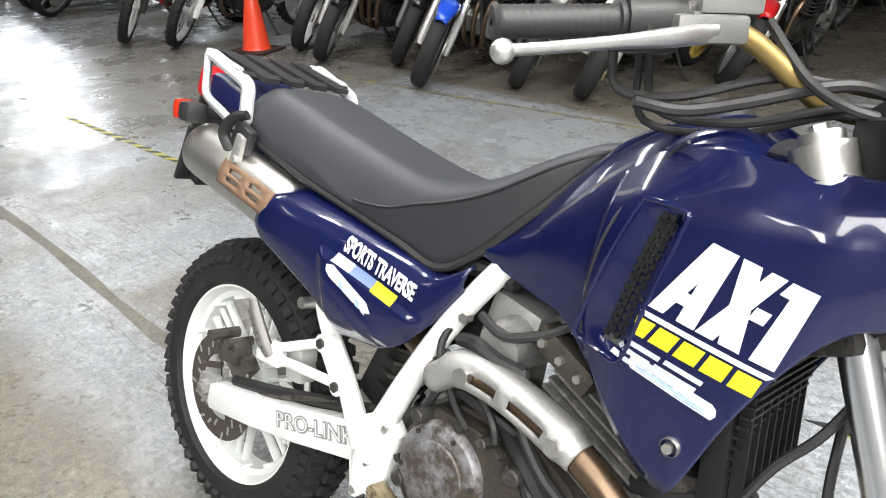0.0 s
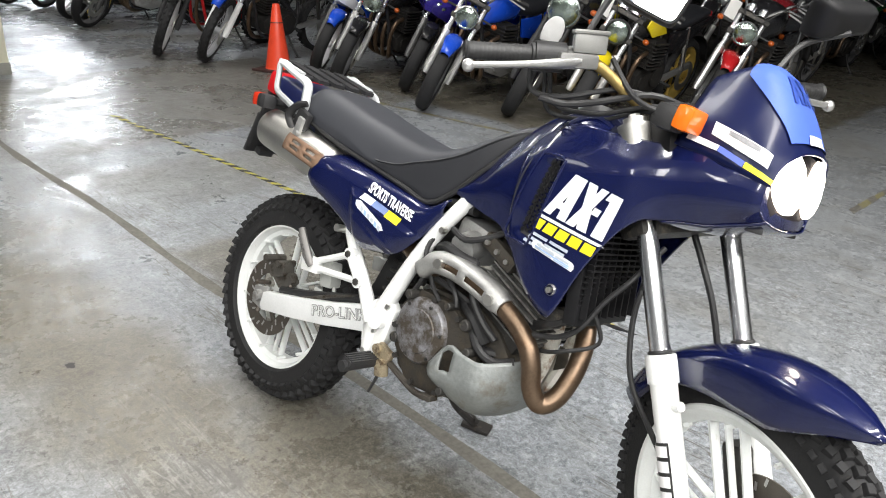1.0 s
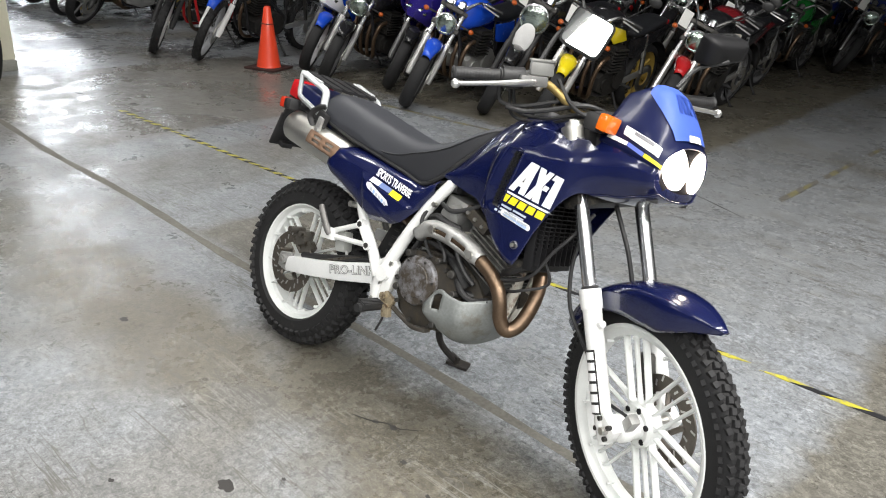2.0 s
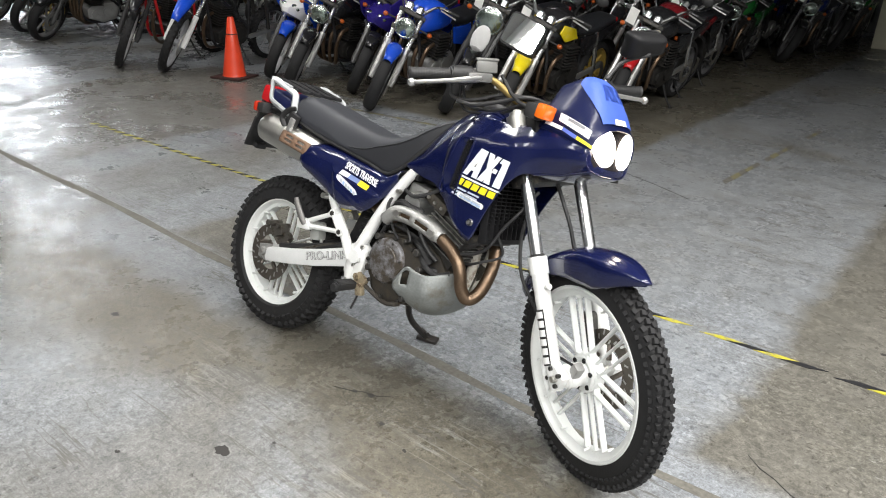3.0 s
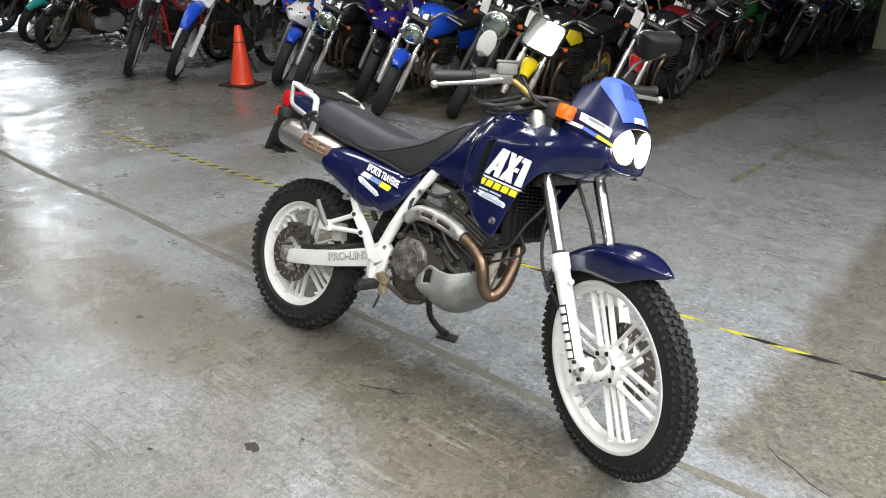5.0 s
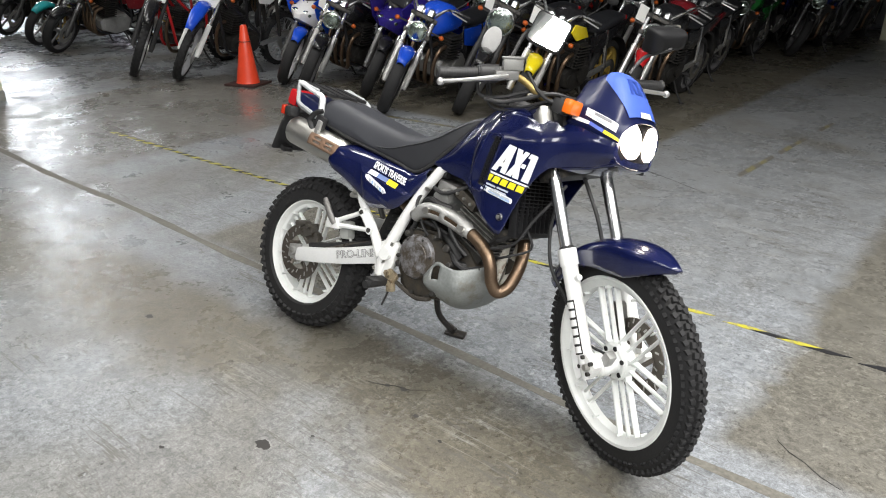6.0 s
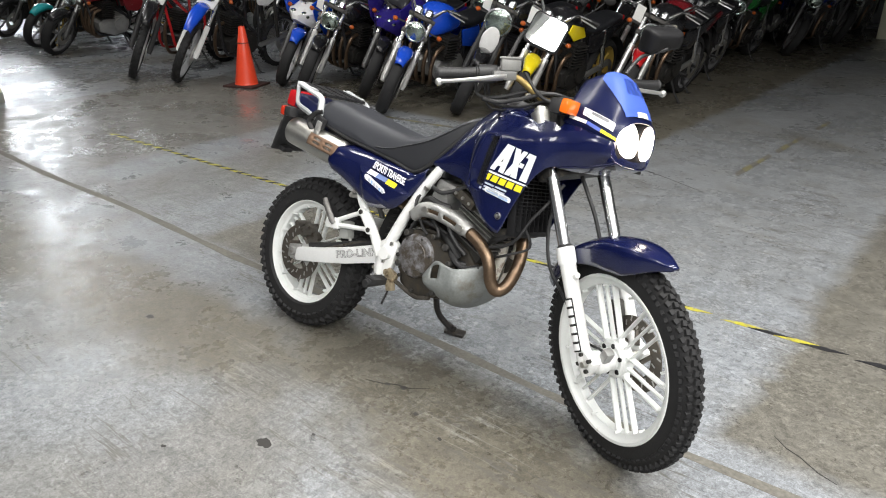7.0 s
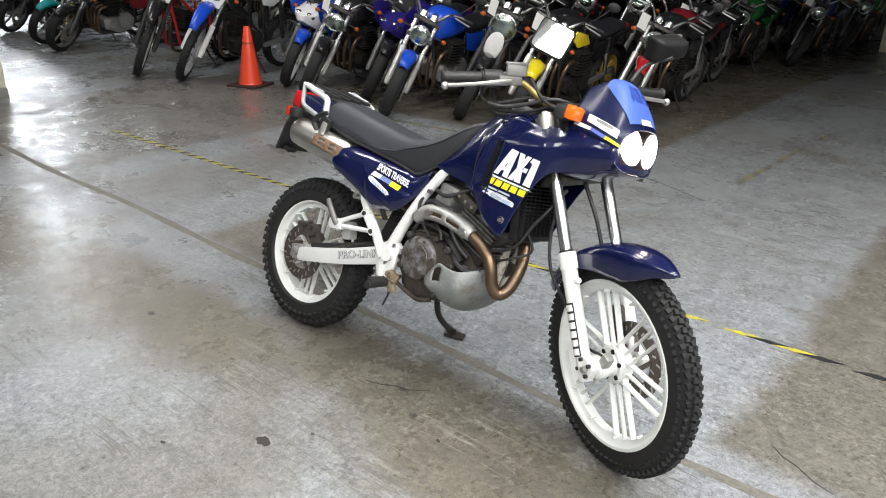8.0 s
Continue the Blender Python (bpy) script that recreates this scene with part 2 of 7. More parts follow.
BRONZE = mat("heat_tinted_pipe", (0.165, 0.115, 0.078), 0.4, 0.9, var=0.25, scale=12, dirt=(0.12, 0.07, 0.04), amount=0.25)
RUST = mat("rusty_shield", (0.21, 0.13, 0.085), 0.75, 0.3, var=0.35, scale=40, bump=0.0006)
BRASS = mat("gold_anodised", (0.30, 0.22, 0.085), 0.45, 0.9, var=0.15, scale=30)
AMBER = mat("amber_lens", (0.85, 0.16, 0.01), 0.2, var=0.1, scale=60, coat=0.5)
RED_LENS = mat("red_lens", (0.55, 0.015, 0.02), 0.2, var=0.1, scale=60, coat=0.5)
MIRROR = mat("mirror_glass", (0.92, 0.93, 0.92), 0.02, 1.0, var=0.01, scale=10)
LIT = mat("lit_headlight_lens", (1.0, 0.86, 0.72), 0.2, var=0.02, scale=10, emit=9.0)
CONE = mat("orange_red_cone_plastic", (0.75, 0.065, 0.025), 0.33, var=0.1, scale=10, dirt=(0.35, 0.1, 0.06), amount=-0.05)
GREASE = mat("oil_stain", (0.03, 0.028, 0.026), 0.75, var=0.4, scale=15)


# ---------------------------------------------------------------- mesh tools
def catmull(pts, n):
    """Points of a smooth curve through pts, n steps to a span."""
    p = [Vector(q) for q in pts]
    if len(p) < 3 or n < 2:
        return p
    out = []
    ext = [2 * p[0] - p[1], *p, 2 * p[-1] - p[-2]]
    for i in range(1, len(ext) - 2):
        a, b, c, d = ext[i - 1:i + 3]
        for k in range(n):
            t = k / n
            out.append(0.5 * (2 * b + (c - a) * t + (2 * a - 5 * b + 4 * c - d) * t * t + (3 * b - a - 3 * c + d) * t ** 3))
    out.append(p[-1])
    return out


def skin(bm, rows, closed=False):
    """Quads between rows of points."""
    vs = [[bm.verts.new(p) for p in r] for r in rows]
    k = len(rows[0])
    faces = []
    for a, b in zip(vs, vs[1:]):
        row = []
        for i in range(k if closed else k - 1):
            j = (i + 1) % k
            row.append(bm.faces.new((a[i], a[j], b[j], b[i])))
        faces.append(row)
    return vs, faces


def smooth_rows(secs, nu, nv):
    rows = [catmull(s, nv) for s in secs]
    cols = [catmull([r[i] for r in rows], nu) for i in range(len(rows[0]))]
    return [[c[j] for c in cols] for j in range(len(cols[0]))]


def tube(bm, pts, r, seg=10, n=5, cap=True, flat=1.0):
    """A round bar along a smooth curve; r may be a list, one radius to a given point."""
    path = catmull(pts, n)
    if isinstance(r, (int, float)):
        rad = [r] * len(path)
    else:
        rr = catmull([(q, 0, 0) for q in r], n)
        rad = [q.x for q in rr]
    t0 = (path[1] - path[0]).normalized()
    side = t0.orthogonal().normalized()
    rows = []
    for i, p in enumerate(path):
        t = (path[min(i + 1, len(path) - 1)] - path[max(i - 1, 0)]).normalized()
        side = (side - t * side.dot(t)).normalized()
        up = t.cross(side)
        rows.append([p + rad[i] * (math.cos(a) * side + flat * math.sin(a) * up) for a in (2 * math.pi * k / seg for k in range(seg))])
    vs, _ = skin(bm, rows, True)
    if cap:
        bm.faces.new(vs[0][::-1])
        bm.faces.new(vs[-1])


def rod(bm, a, b, r, seg=10, r2=None):
    tube(bm, [a, b], [r, r if r2 is None else r2], seg, 1)


def box(bm, c, s, rot=(0, 0, 0), bev=0.0):
    m = pose(*c, *rot) @ Matrix.Diagonal((*s, 1))
    made = bmesh.ops.create_cube(bm, size=1, matrix=m)["verts"]
    if bev:
        es = {e for v in made for e in v.link_edges}
        bmesh.ops.bevel(bm, geom=list(es), offset=bev, segments=2, affect="EDGES", profile=0.6)


def ball(bm, c, r, scale=(1, 1, 1), seg=12):
    bmesh.ops.create_uvsphere(bm, u_segments=seg, v_segments=seg // 2 + 1, radius=r, matrix=pose(*c) @ Matrix.Diagonal((*scale, 1)))


def plate(bm, outline, y0, y1, bev=0.0, hole=None):
    """A plate of thickness y0..y1 with an outline given in x and z; hole: a second outline inside it."""
    tmp = bmesh.new()
    a = [tmp.verts.new((x, y0, z)) for x, z in outline]
    if hole:
        h = [tmp.verts.new((x, y0, z)) for x, z in hole]
        es = [tmp.edges.new((q[i], q[(i + 1) % len(q)])) for q in (a, h) for i in range(len(q))]
        bmesh.ops.triangle_fill(tmp, edges=es, use_beauty=True)
    else:
        tmp.faces.new(a)
    got = bmesh.ops.extrude_face_region(tmp, geom=list(tmp.faces))
    bmesh.ops.translate(tmp, vec=(0, y1 - y0, 0), verts=[v for v in got["geom"] if isinstance(v, bmesh.types.BMVert)])
    if bev:
        es = [e for e in tmp.edges if e.is_manifold and e.calc_face_angle(0) > 0.6]
        bmesh.ops.bevel(tmp, geom=es, offset=bev, segments=2, affect="EDGES", profile=0.6)
    me = bpy.data.meshes.new("tmp")
    tmp.to_mesh(me)
    tmp.free()
    bm.from_mesh(me)
    bpy.data.meshes.remove(me)


def lathe(bm, prof, seg=40, m=None):
    """A ring about the y axis: prof has (y, radius); m places it."""
    m = m or Matrix()
    rows = [[m @ Vector((r * math.sin(a), y, r * math.cos(a))) for y, r in prof] for a in (2 * math.pi * k / seg for k in range(seg + 1))]
    vs, _ = skin(bm, rows)
    bmesh.ops.remove_doubles(bm, verts=[*vs[0], *vs[-1]], dist=1e-6)


def moved(bm, m):
    bmesh.ops.transform(bm, matrix=m, verts=bm.verts)
    return bm


def part(name, bm, material, parent, label="", angle=35, solid=0.0):
    """Links a bmesh as one mesh object under a thing or a part."""
    me = bpy.data.meshes.new(name)
    bmesh.ops.recalc_face_normals(bm, faces=bm.faces)
    bm.to_mesh(me)
    bm.free()
    for q in material if isinstance(material, (list, tuple)) else [material]:
        me.materials.append(q)
    me.polygons.foreach_set("use_smooth", [True] * len(me.polygons))
    me.set_sharp_from_angle(angle=radians(angle))
    ob = new(name, me)
    if parent is not None:
        ob.parent = parent
    if solid:
        md = ob.modifiers.new("thickness", "SOLIDIFY")
        md.thickness, md.offset = solid, -1.0
    if label:
        tagged(ob, label)
    return ob


def thing(name, m, label, category, group="", kind=""):
    ob = new(name)
    ob.empty_display_size = 0.1
    ob.matrix_world = m
    return tagged(ob, label, category, group, kind)


# ---------------------------------------------------------------- the hall
X0, X1, Y0, Y1 = -17.0, 9.0, -8.0, 15.0


def slab(name, c, s, material, label, category):
    bm = bmesh.new()
    box(bm, c, s)
    ob = part(name, bm, material, None)
    return tagged(ob, label, category, kind="structure")


bm = bmesh.new()
bmesh.ops.create_grid(bm, x_segments=52, y_segments=46, size=0.5, matrix=pose((X0 + X1) / 2, (Y0 + Y1) / 2, 0) @ Matrix.Diagonal((X1 - X0 + 0.6, Y1 - Y0 + 0.6, 1, 1)))
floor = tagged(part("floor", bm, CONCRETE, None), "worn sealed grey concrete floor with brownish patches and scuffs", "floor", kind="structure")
slab("ceiling", ((X0 + X1) / 2, (Y0 + Y1) / 2, CEIL + 0.1), (X1 - X0 + 0.6, Y1 - Y0 + 0.6, 0.2), CEILING, "plain grey hall ceiling with lamp battens", "ceiling")
# added slab, out of view, that keeps lamp light off the back rows
slab("unseen_shade_slab", ((X1 - 9.0) / 2 + 0.1, (Y1 + 4.3) / 2, 2.55), (X1 + 9.2, Y1 - 4.3, 0.2), CEILING, "unseen slab added under the ceiling to shade the back rows of the hall", "ceiling")
slab("wall_north", ((X0 + X1) / 2, Y1 + 0.1, CEIL / 2), (X1 - X0 + 0.6, 0.2, CEIL), WALL, "plain grey painted hall wall", "wall")
slab("wall_south", ((X0 + X1) / 2, Y0 - 0.1, CEIL / 2), (X1 - X0 + 0.6, 0.2, CEIL), WALL, "plain grey painted hall wall", "wall")
slab("wall_east", (X1 + 0.1, (Y0 + Y1) / 2, CEIL / 2), (0.2, Y1 - Y0, CEIL), WALL, "plain grey painted hall wall", "wall")
# the west wall has one tall opening and two small high windows
bm = bmesh.new()
WINDOWS = [(4.25, 6.3, 1.85, 4.12), (7.85, 8.45, 2.4, 3.5), (8.8, 9.3, 2.4, 3.5)]
ylist = [Y0] + [q for w in WINDOWS for q in w[:2]] + [Y1]
for i in range(0, len(ylist), 2):
    box(bm, (X0 - 0.1, (ylist[i] + ylist[i + 1]) / 2, CEIL / 2), (0.2, ylist[i + 1] - ylist[i], CEIL))
for a, b, lo, hi in WINDOWS:
    box(bm, (X0 - 0.1, (a + b) / 2, lo / 2), (0.2, b - a, lo))
    box(bm, (X0 - 0.1, (a + b) / 2, (hi + CEIL) / 2), (0.2, b - a, CEIL - hi))
tagged(part("wall_west", bm, WALL, None), "plain grey painted wall with daylit windows", "wall", kind="structure")
SKY = mat("overcast_daylight", (0.9, 0.95, 1.0), 1.0, var=0.02, scale=1, emit=10.5)
for i, (a, b, lo, hi) in enumerate(WINDOWS):
    bm = bmesh.new()
    for y in (a + 0.03, b - 0.03):
        box(bm, (X0 - 0.1, y, (lo + hi) / 2), (0.08, 0.05, hi - lo))
    for z in (lo + 0.02, (lo + hi) / 2, hi - 0.02):
        box(bm, (X0 - 0.1, (a + b) / 2, z), (0.075, b - a, 0.04))
    tagged(part("window_%d" % (i + 1), bm, ALU_DULL, None), "hall window in an aluminium frame", "window", kind="structure")
bm = bmesh.new()
box(bm, (X0 - 1.0, 7, 2.8), (0.05, 14, 5.0))
tagged(part("backdrop", bm, SKY, None), "bright overcast daylight outside the windows", "sky", kind="structure")

# lamp battens under the ceiling
for lx, ly, lw in LAMPS:
    th = thing("ceiling_lamp", pose(lx, ly, CEIL), "white fluorescent batten fixed under the ceiling", "ceiling lamp", "ceiling lamps")
    bm = bmesh.new()
    box(bm, (0, 0, -0.05), (0.56, 2.5, 0.1), bev=0.01)
    part("housing", bm, WHITE, th)

# joints and tape on the floor
bm = bmesh.new()
def strip(b, pts, h):
    """A flat strip along pts of (x, y, width), its top at h."""
    rows = []
    for i, (x, y, w) in enumerate(pts):
        p, q = pts[max(i - 1, 0)], pts[min(i + 1, len(pts) - 1)]
        d = Vector((q[0] - p[0], q[1] - p[1])).normalized()
        nx, ny = -d.y * w / 2, d.x * w / 2
        rows.append([Vector((x + nx, y + ny, 0)), Vector((x + nx, y + ny, h)), Vector((x - nx, y - ny, h)), Vector((x - nx, y - ny, 0))])
    skin(b, rows)


strip(bm, [(X0 + 0.3 * i, 0.205 + 0.012 * math.sin(i * 0.9) + 0.01 * (X0 + 0.3 * i) / 4, 0.042 + 0.010 * math.sin(i * 2.7)) for i in range(88)], 0.0008)
tagged(part("floor_joint", bm, JOINT, None), "filled saw-cut joint across the concrete floor", "joint", kind="structure")


def stain(x, y, r, seed):
    """A dark oil spot with a ragged outline."""
    rnd = random.Random(seed)
    b = bmesh.new()
    k = 18
    rr = [r * rnd.uniform(0.6, 1.15) for _ in range(k)]
    pts = [(x + 1.3 * rr[i] * math.cos(2 * math.pi * i / k), y + rr[i] * math.sin(2 * math.pi * i / k)) for i in range(k)]
    top = [b.verts.new((*p, 0.0009)) for p in pts]
    b.faces.new(top)
    return tagged(part("oil_stain", b, GREASE, None), "small dark oil stain on the concrete floor", "stain", "floor stains")


for i, (x, y, r) in enumerate(((0.53, -0.63, 0.023), (0.80, -0.20, 0.010), (0.66, -0.11, 0.012), (0.60, -0.13, 0.010), (0.95, -0.25, 0.008), (0.30, -0.85, 0.008), (-0.52, -0.42, 0.016), (-2.0, 2.05, 0.05),
                               (0.62, -0.50, 0.007), (1.98, 1.50, 0.012), (1.62, 3.6, 0.03), (2.05, 2.4, 0.03))):
    stain(x, y, r, i)


def crack(pts, w):
    b = bmesh.new()
    strip(b, [(x, y, w * q) for (x, y), q in zip(pts, (0.4, 1.0, 0.7, 1.1, 0.3))], 0.0012)
    tagged(part("floor_crack", b, GREASE, None), "thin dark crack or scuff in the concrete", "crack", kind="structure")


crack([(0.52, -0.16), (0.58, -0.14), (0.63, -0.11), (0.68, -0.10), (0.74, -0.05)], 0.004)
crack([(1.78, 0.48), (1.83, 0.44), (1.88, 0.42), (1.94, 0.38), (2.0, 0.36)], 0.004)
crack([(0.05, 3.0), (0.2, 2.95), (0.34, 2.9), (0.48, 2.84), (0.62, 2.78)], 0.008)


def tape(name, a, b, width, piece, rng_seed, skip=(), faces=None, slant=1.3):
    """A strip of hazard tape with slanting black and yellow fields, worn away in places."""
    rnd = random.Random(rng_seed)
    a, b = Vector(a), Vector(b)
    d = (b - a).normalized()
    nrm = Vector((-d.y, d.x, 0))
    th = thing(name, pose(0, 0, 0), "worn black and yellow hazard tape stuck on the concrete floor", "floor tape", "hazard tapes")
    s, k, length = 0.0, 0, (b - a).length
    while s < length:
        ln = piece * rnd.uniform(0.85, 1.15)
        if rnd.random() > 0.05 and not any(q0 < s < q1 for q0, q1 in skip):
            w = width * rnd.uniform(0.7, 1.05) / 2
            sl = width * slant
            pts = [a + d * (s - sl / 2) - nrm * w, a + d * (s + ln - sl / 2) - nrm * w, a + d * (s + ln + sl / 2) + nrm * w, a + d * (s + sl / 2) + nrm * w]
            q = bmesh.new()
            lo = [q.verts.new((p.x, p.y, 0.0005)) for p in pts]
            hi = [q.verts.new((p.x, p.y, 0.0025)) for p in pts]
            q.faces.new(hi)
            for i in range(4):
                q.faces.new((lo[i], lo[(i + 1) % 4], hi[(i + 1) % 4], hi[i]))
            part("tape_field", q, (faces or (TAPE_BLACK, TAPE_YELLOW))[k % 2], th)
        s += ln
        k += 1


tape("floor_tape", (-4.3, 0.99, 0), (-0.42, 1.114, 0), 0.036, 0.058, 3, skip=((0, 0.7),))
tape("floor_tape", (0.26, 1.136, 0), (6.0, 1.32, 0), 0.034, 0.108, 7, skip=((0.24, 0.5), (0.93, 1.08), (1.50, 1.62), (2.4, 2.5)), slant=2.3)
WORN_BLACK = mat("worn_black_tape", (0.085, 0.08, 0.07), 0.7, var=0.4, scale=25, dirt=(0.17, 0.16, 0.14), amount=0.5)
WORN_YELLOW = mat("worn_yellow_tape", (0.16, 0.145, 0.06), 0.7, var=0.4, scale=25, dirt=(0.15, 0.14, 0.12), amount=0.5)
tape("floor_tape", (-3.45, 2.79, 0), (-0.8, 3.14, 0), 0.045, 0.12, 4, faces=(WORN_BLACK, WORN_YELLOW))
tape("floor_tape", (0.66, 3.3, 0), (0.74, 5.4, 0), 0.045, 0.13, 5, skip=((1.3, 1.7),), faces=(WORN_BLACK, WORN_YELLOW))

# the cream pillar
th = thing("pillar", pose(-5.66, 0.68, 0), "square pillar painted cream with a grey painted foot", "pillar", kind="structure")
bm = bmesh.new()
box(bm, (0, 0, CEIL / 2 + 0.05), (0.46, 0.48, CEIL - 0.1), bev=0.008)
part("shaft", bm, CREAM, th)
bm = bmesh.new()
box(bm, (0, 0, 0.05), (0.474, 0.494, 0.1), bev=0.006)
part("foot", bm, GREY_PAINT, th, "grey painted foot")

# a pale pillar far back in the dim part
th = thing("pillar", pose(-0.05, 12.6, 0), "square pale grey pillar in the dim part of the hall", "pillar", kind="structure")
bm = bmesh.new()
box(bm, (0, 0, 1.223), (0.4, 0.4, 2.446), bev=0.008)
part("shaft", bm, CREAM, th)

# the traffic cone
th = thing("traffic_cone", pose(-4.47, 2.99, 0, 0, 0, 20), "orange-red plastic traffic cone on a dark square foot", "traffic cone")
bm = bmesh.new()
box(bm, (0, 0, 0.012), (0.36, 0.36, 0.022), bev=0.006)
part("base", bm, mat("cone_base_rubber", (0.035, 0.012, 0.010), 0.7, var=0.3, scale=10), th, "dark rubber foot")
bm = bmesh.new()
lathe(bm, [(-0.02, 0.14), (0.0, 0.122), (0.02, 0.118), (0.3, 0.075), (0.58, 0.034), (0.59, 0.028), (0.56, 0.024), (0.02, 0.108)], 32, pose(0, 0, 0.025, 90))
part("cone", bm, CONE, th)
bm = bmesh.new()
tube(bm, [(0.062 * math.cos(a), 0.062 * math.sin(a), 0.45) for a in (math.pi * k / 8 for k in range(17))], 0.004, 6, 1)
part("chain_ring", bm, BLACK, th, "thin dark ring")

# ---------------------------------------------------------------- the trail motorcycle
from mathutils.bvhtree import BVHTree

bike = thing("motorcycle", pose(0, -0.017, 0, -17, 0, 0), "navy blue trail motorcycle with white wheels, leaning on its side stand", "motorcycle")
HEAD = Vector((1.0, 0, 1.0))
RAKE = radians(27)
AXIS = Vector((-math.sin(RAKE), 0, math.cos(RAKE)))
STEER = Matrix.Translation(HEAD) @ Matrix.Rotation(radians(-28.5), 4, AXIS) @ Matrix.Translation(-HEAD)
FW = Vector((1.392, 0, 0.351))
RW = Vector((0.006, -0.010, 0.307))


def tyre(parent, m, c, r_out, r_rim, half, knob, count, seed):
    """A block-tread tyre: carcass with rounded shoulders, and staggered knobs round it."""
    rnd = random.Random(seed)
    r = r_out - knob
    h = r - r_rim
    prof = []
    for k in range(19):
        a = math.pi * (k / 18)
        y = -half * math.cos(a) * (0.96 + 0.04 * abs(math.cos(a)))
        z = r_rim + h * math.sin(a) ** 0.62
        prof.append((y, z))
    prof = [(-half * 0.72, r_rim - 0.012)] + prof + [(half * 0.72, r_rim - 0.012)]
    bm = bmesh.new()
    lathe(bm, prof, 72, Matrix.Translation(c))
    part("tyre", moved(bm, m), RUBBER, parent, "black block-tread tyre")
    shapes = {}
    rest = bmesh.new()

    def knob_at(kind, ang, y, wy, wl, rot, tall, single):
        # height of the carcass at y
        q = min(abs(y) / half, 0.985)
        a = math.acos(q)
        z = r_rim + h * math.sin(a) ** 0.62
        tilt = -math.copysign(min(q ** 2.2 * 62, 75), y)
        place = m @ Matrix.Translation(c) @ Matrix.Rotation(ang, 4, "Y") @ pose(0, y, z, tilt, 0, rot)
        if kind not in shapes:
            one = bmesh.new()
            vs = [[one.verts.new((sx * wl * sh, sy * wy * sh, zz)) for sx, sy in ((-0.5, -0.5), (0.5, -0.5), (0.5, 0.5), (-0.5, 0.5))] for zz, sh in ((-0.006, 1.0), (tall * 0.8, 0.94), (tall, 0.84))]
            one.faces.new(vs[2])
            for low, high in zip(vs, vs[1:]):
                for i in range(4):
                    one.faces.new((low[i], low[(i + 1) % 4], high[(i + 1) % 4], high[i]))
            me = bpy.data.meshes.new("tread_block")
            one.to_mesh(me)
            one.free()
            me.materials.append(RUBBER)
            shapes[kind] = me
        if single:
            ob = new("tread_block", shapes[kind])
            ob.parent = parent
            ob.matrix_basis = place
        else:
            tmp = shapes[kind].copy()
            tmp.transform(place)
            rest.from_mesh(tmp)
            bpy.data.meshes.remove(tmp)

    pitch = 2 * math.pi * r_out / count
    for k in range(count):
        ang = 2 * math.pi * k / count
        half_step = math.pi / count
        j = lambda: rnd.uniform(-0.03, 0.03)
        for s in (-1, 1):
            a2 = ang + (half_step if s > 0 else 0)
            near = s < 0
            knob_at(0, a2 + j() * 0.2, s * half * 0.20, half * 0.42, pitch * 0.66, s * 14 + j() * 60, knob, near and count > 60)
            knob_at(1, a2 + half_step + j() * 0.2, s * half * 0.62, half * 0.42, pitch * 0.62, -s * 18, knob, near)
            knob_at(2, a2 + j() * 0.2, s * half * 0.92, half * 0.34, pitch * 0.56, s * 4, knob * 0.6, near)
    tagged(part("tread", rest, RUBBER, parent, "black rubber tread"), kind="stuff")


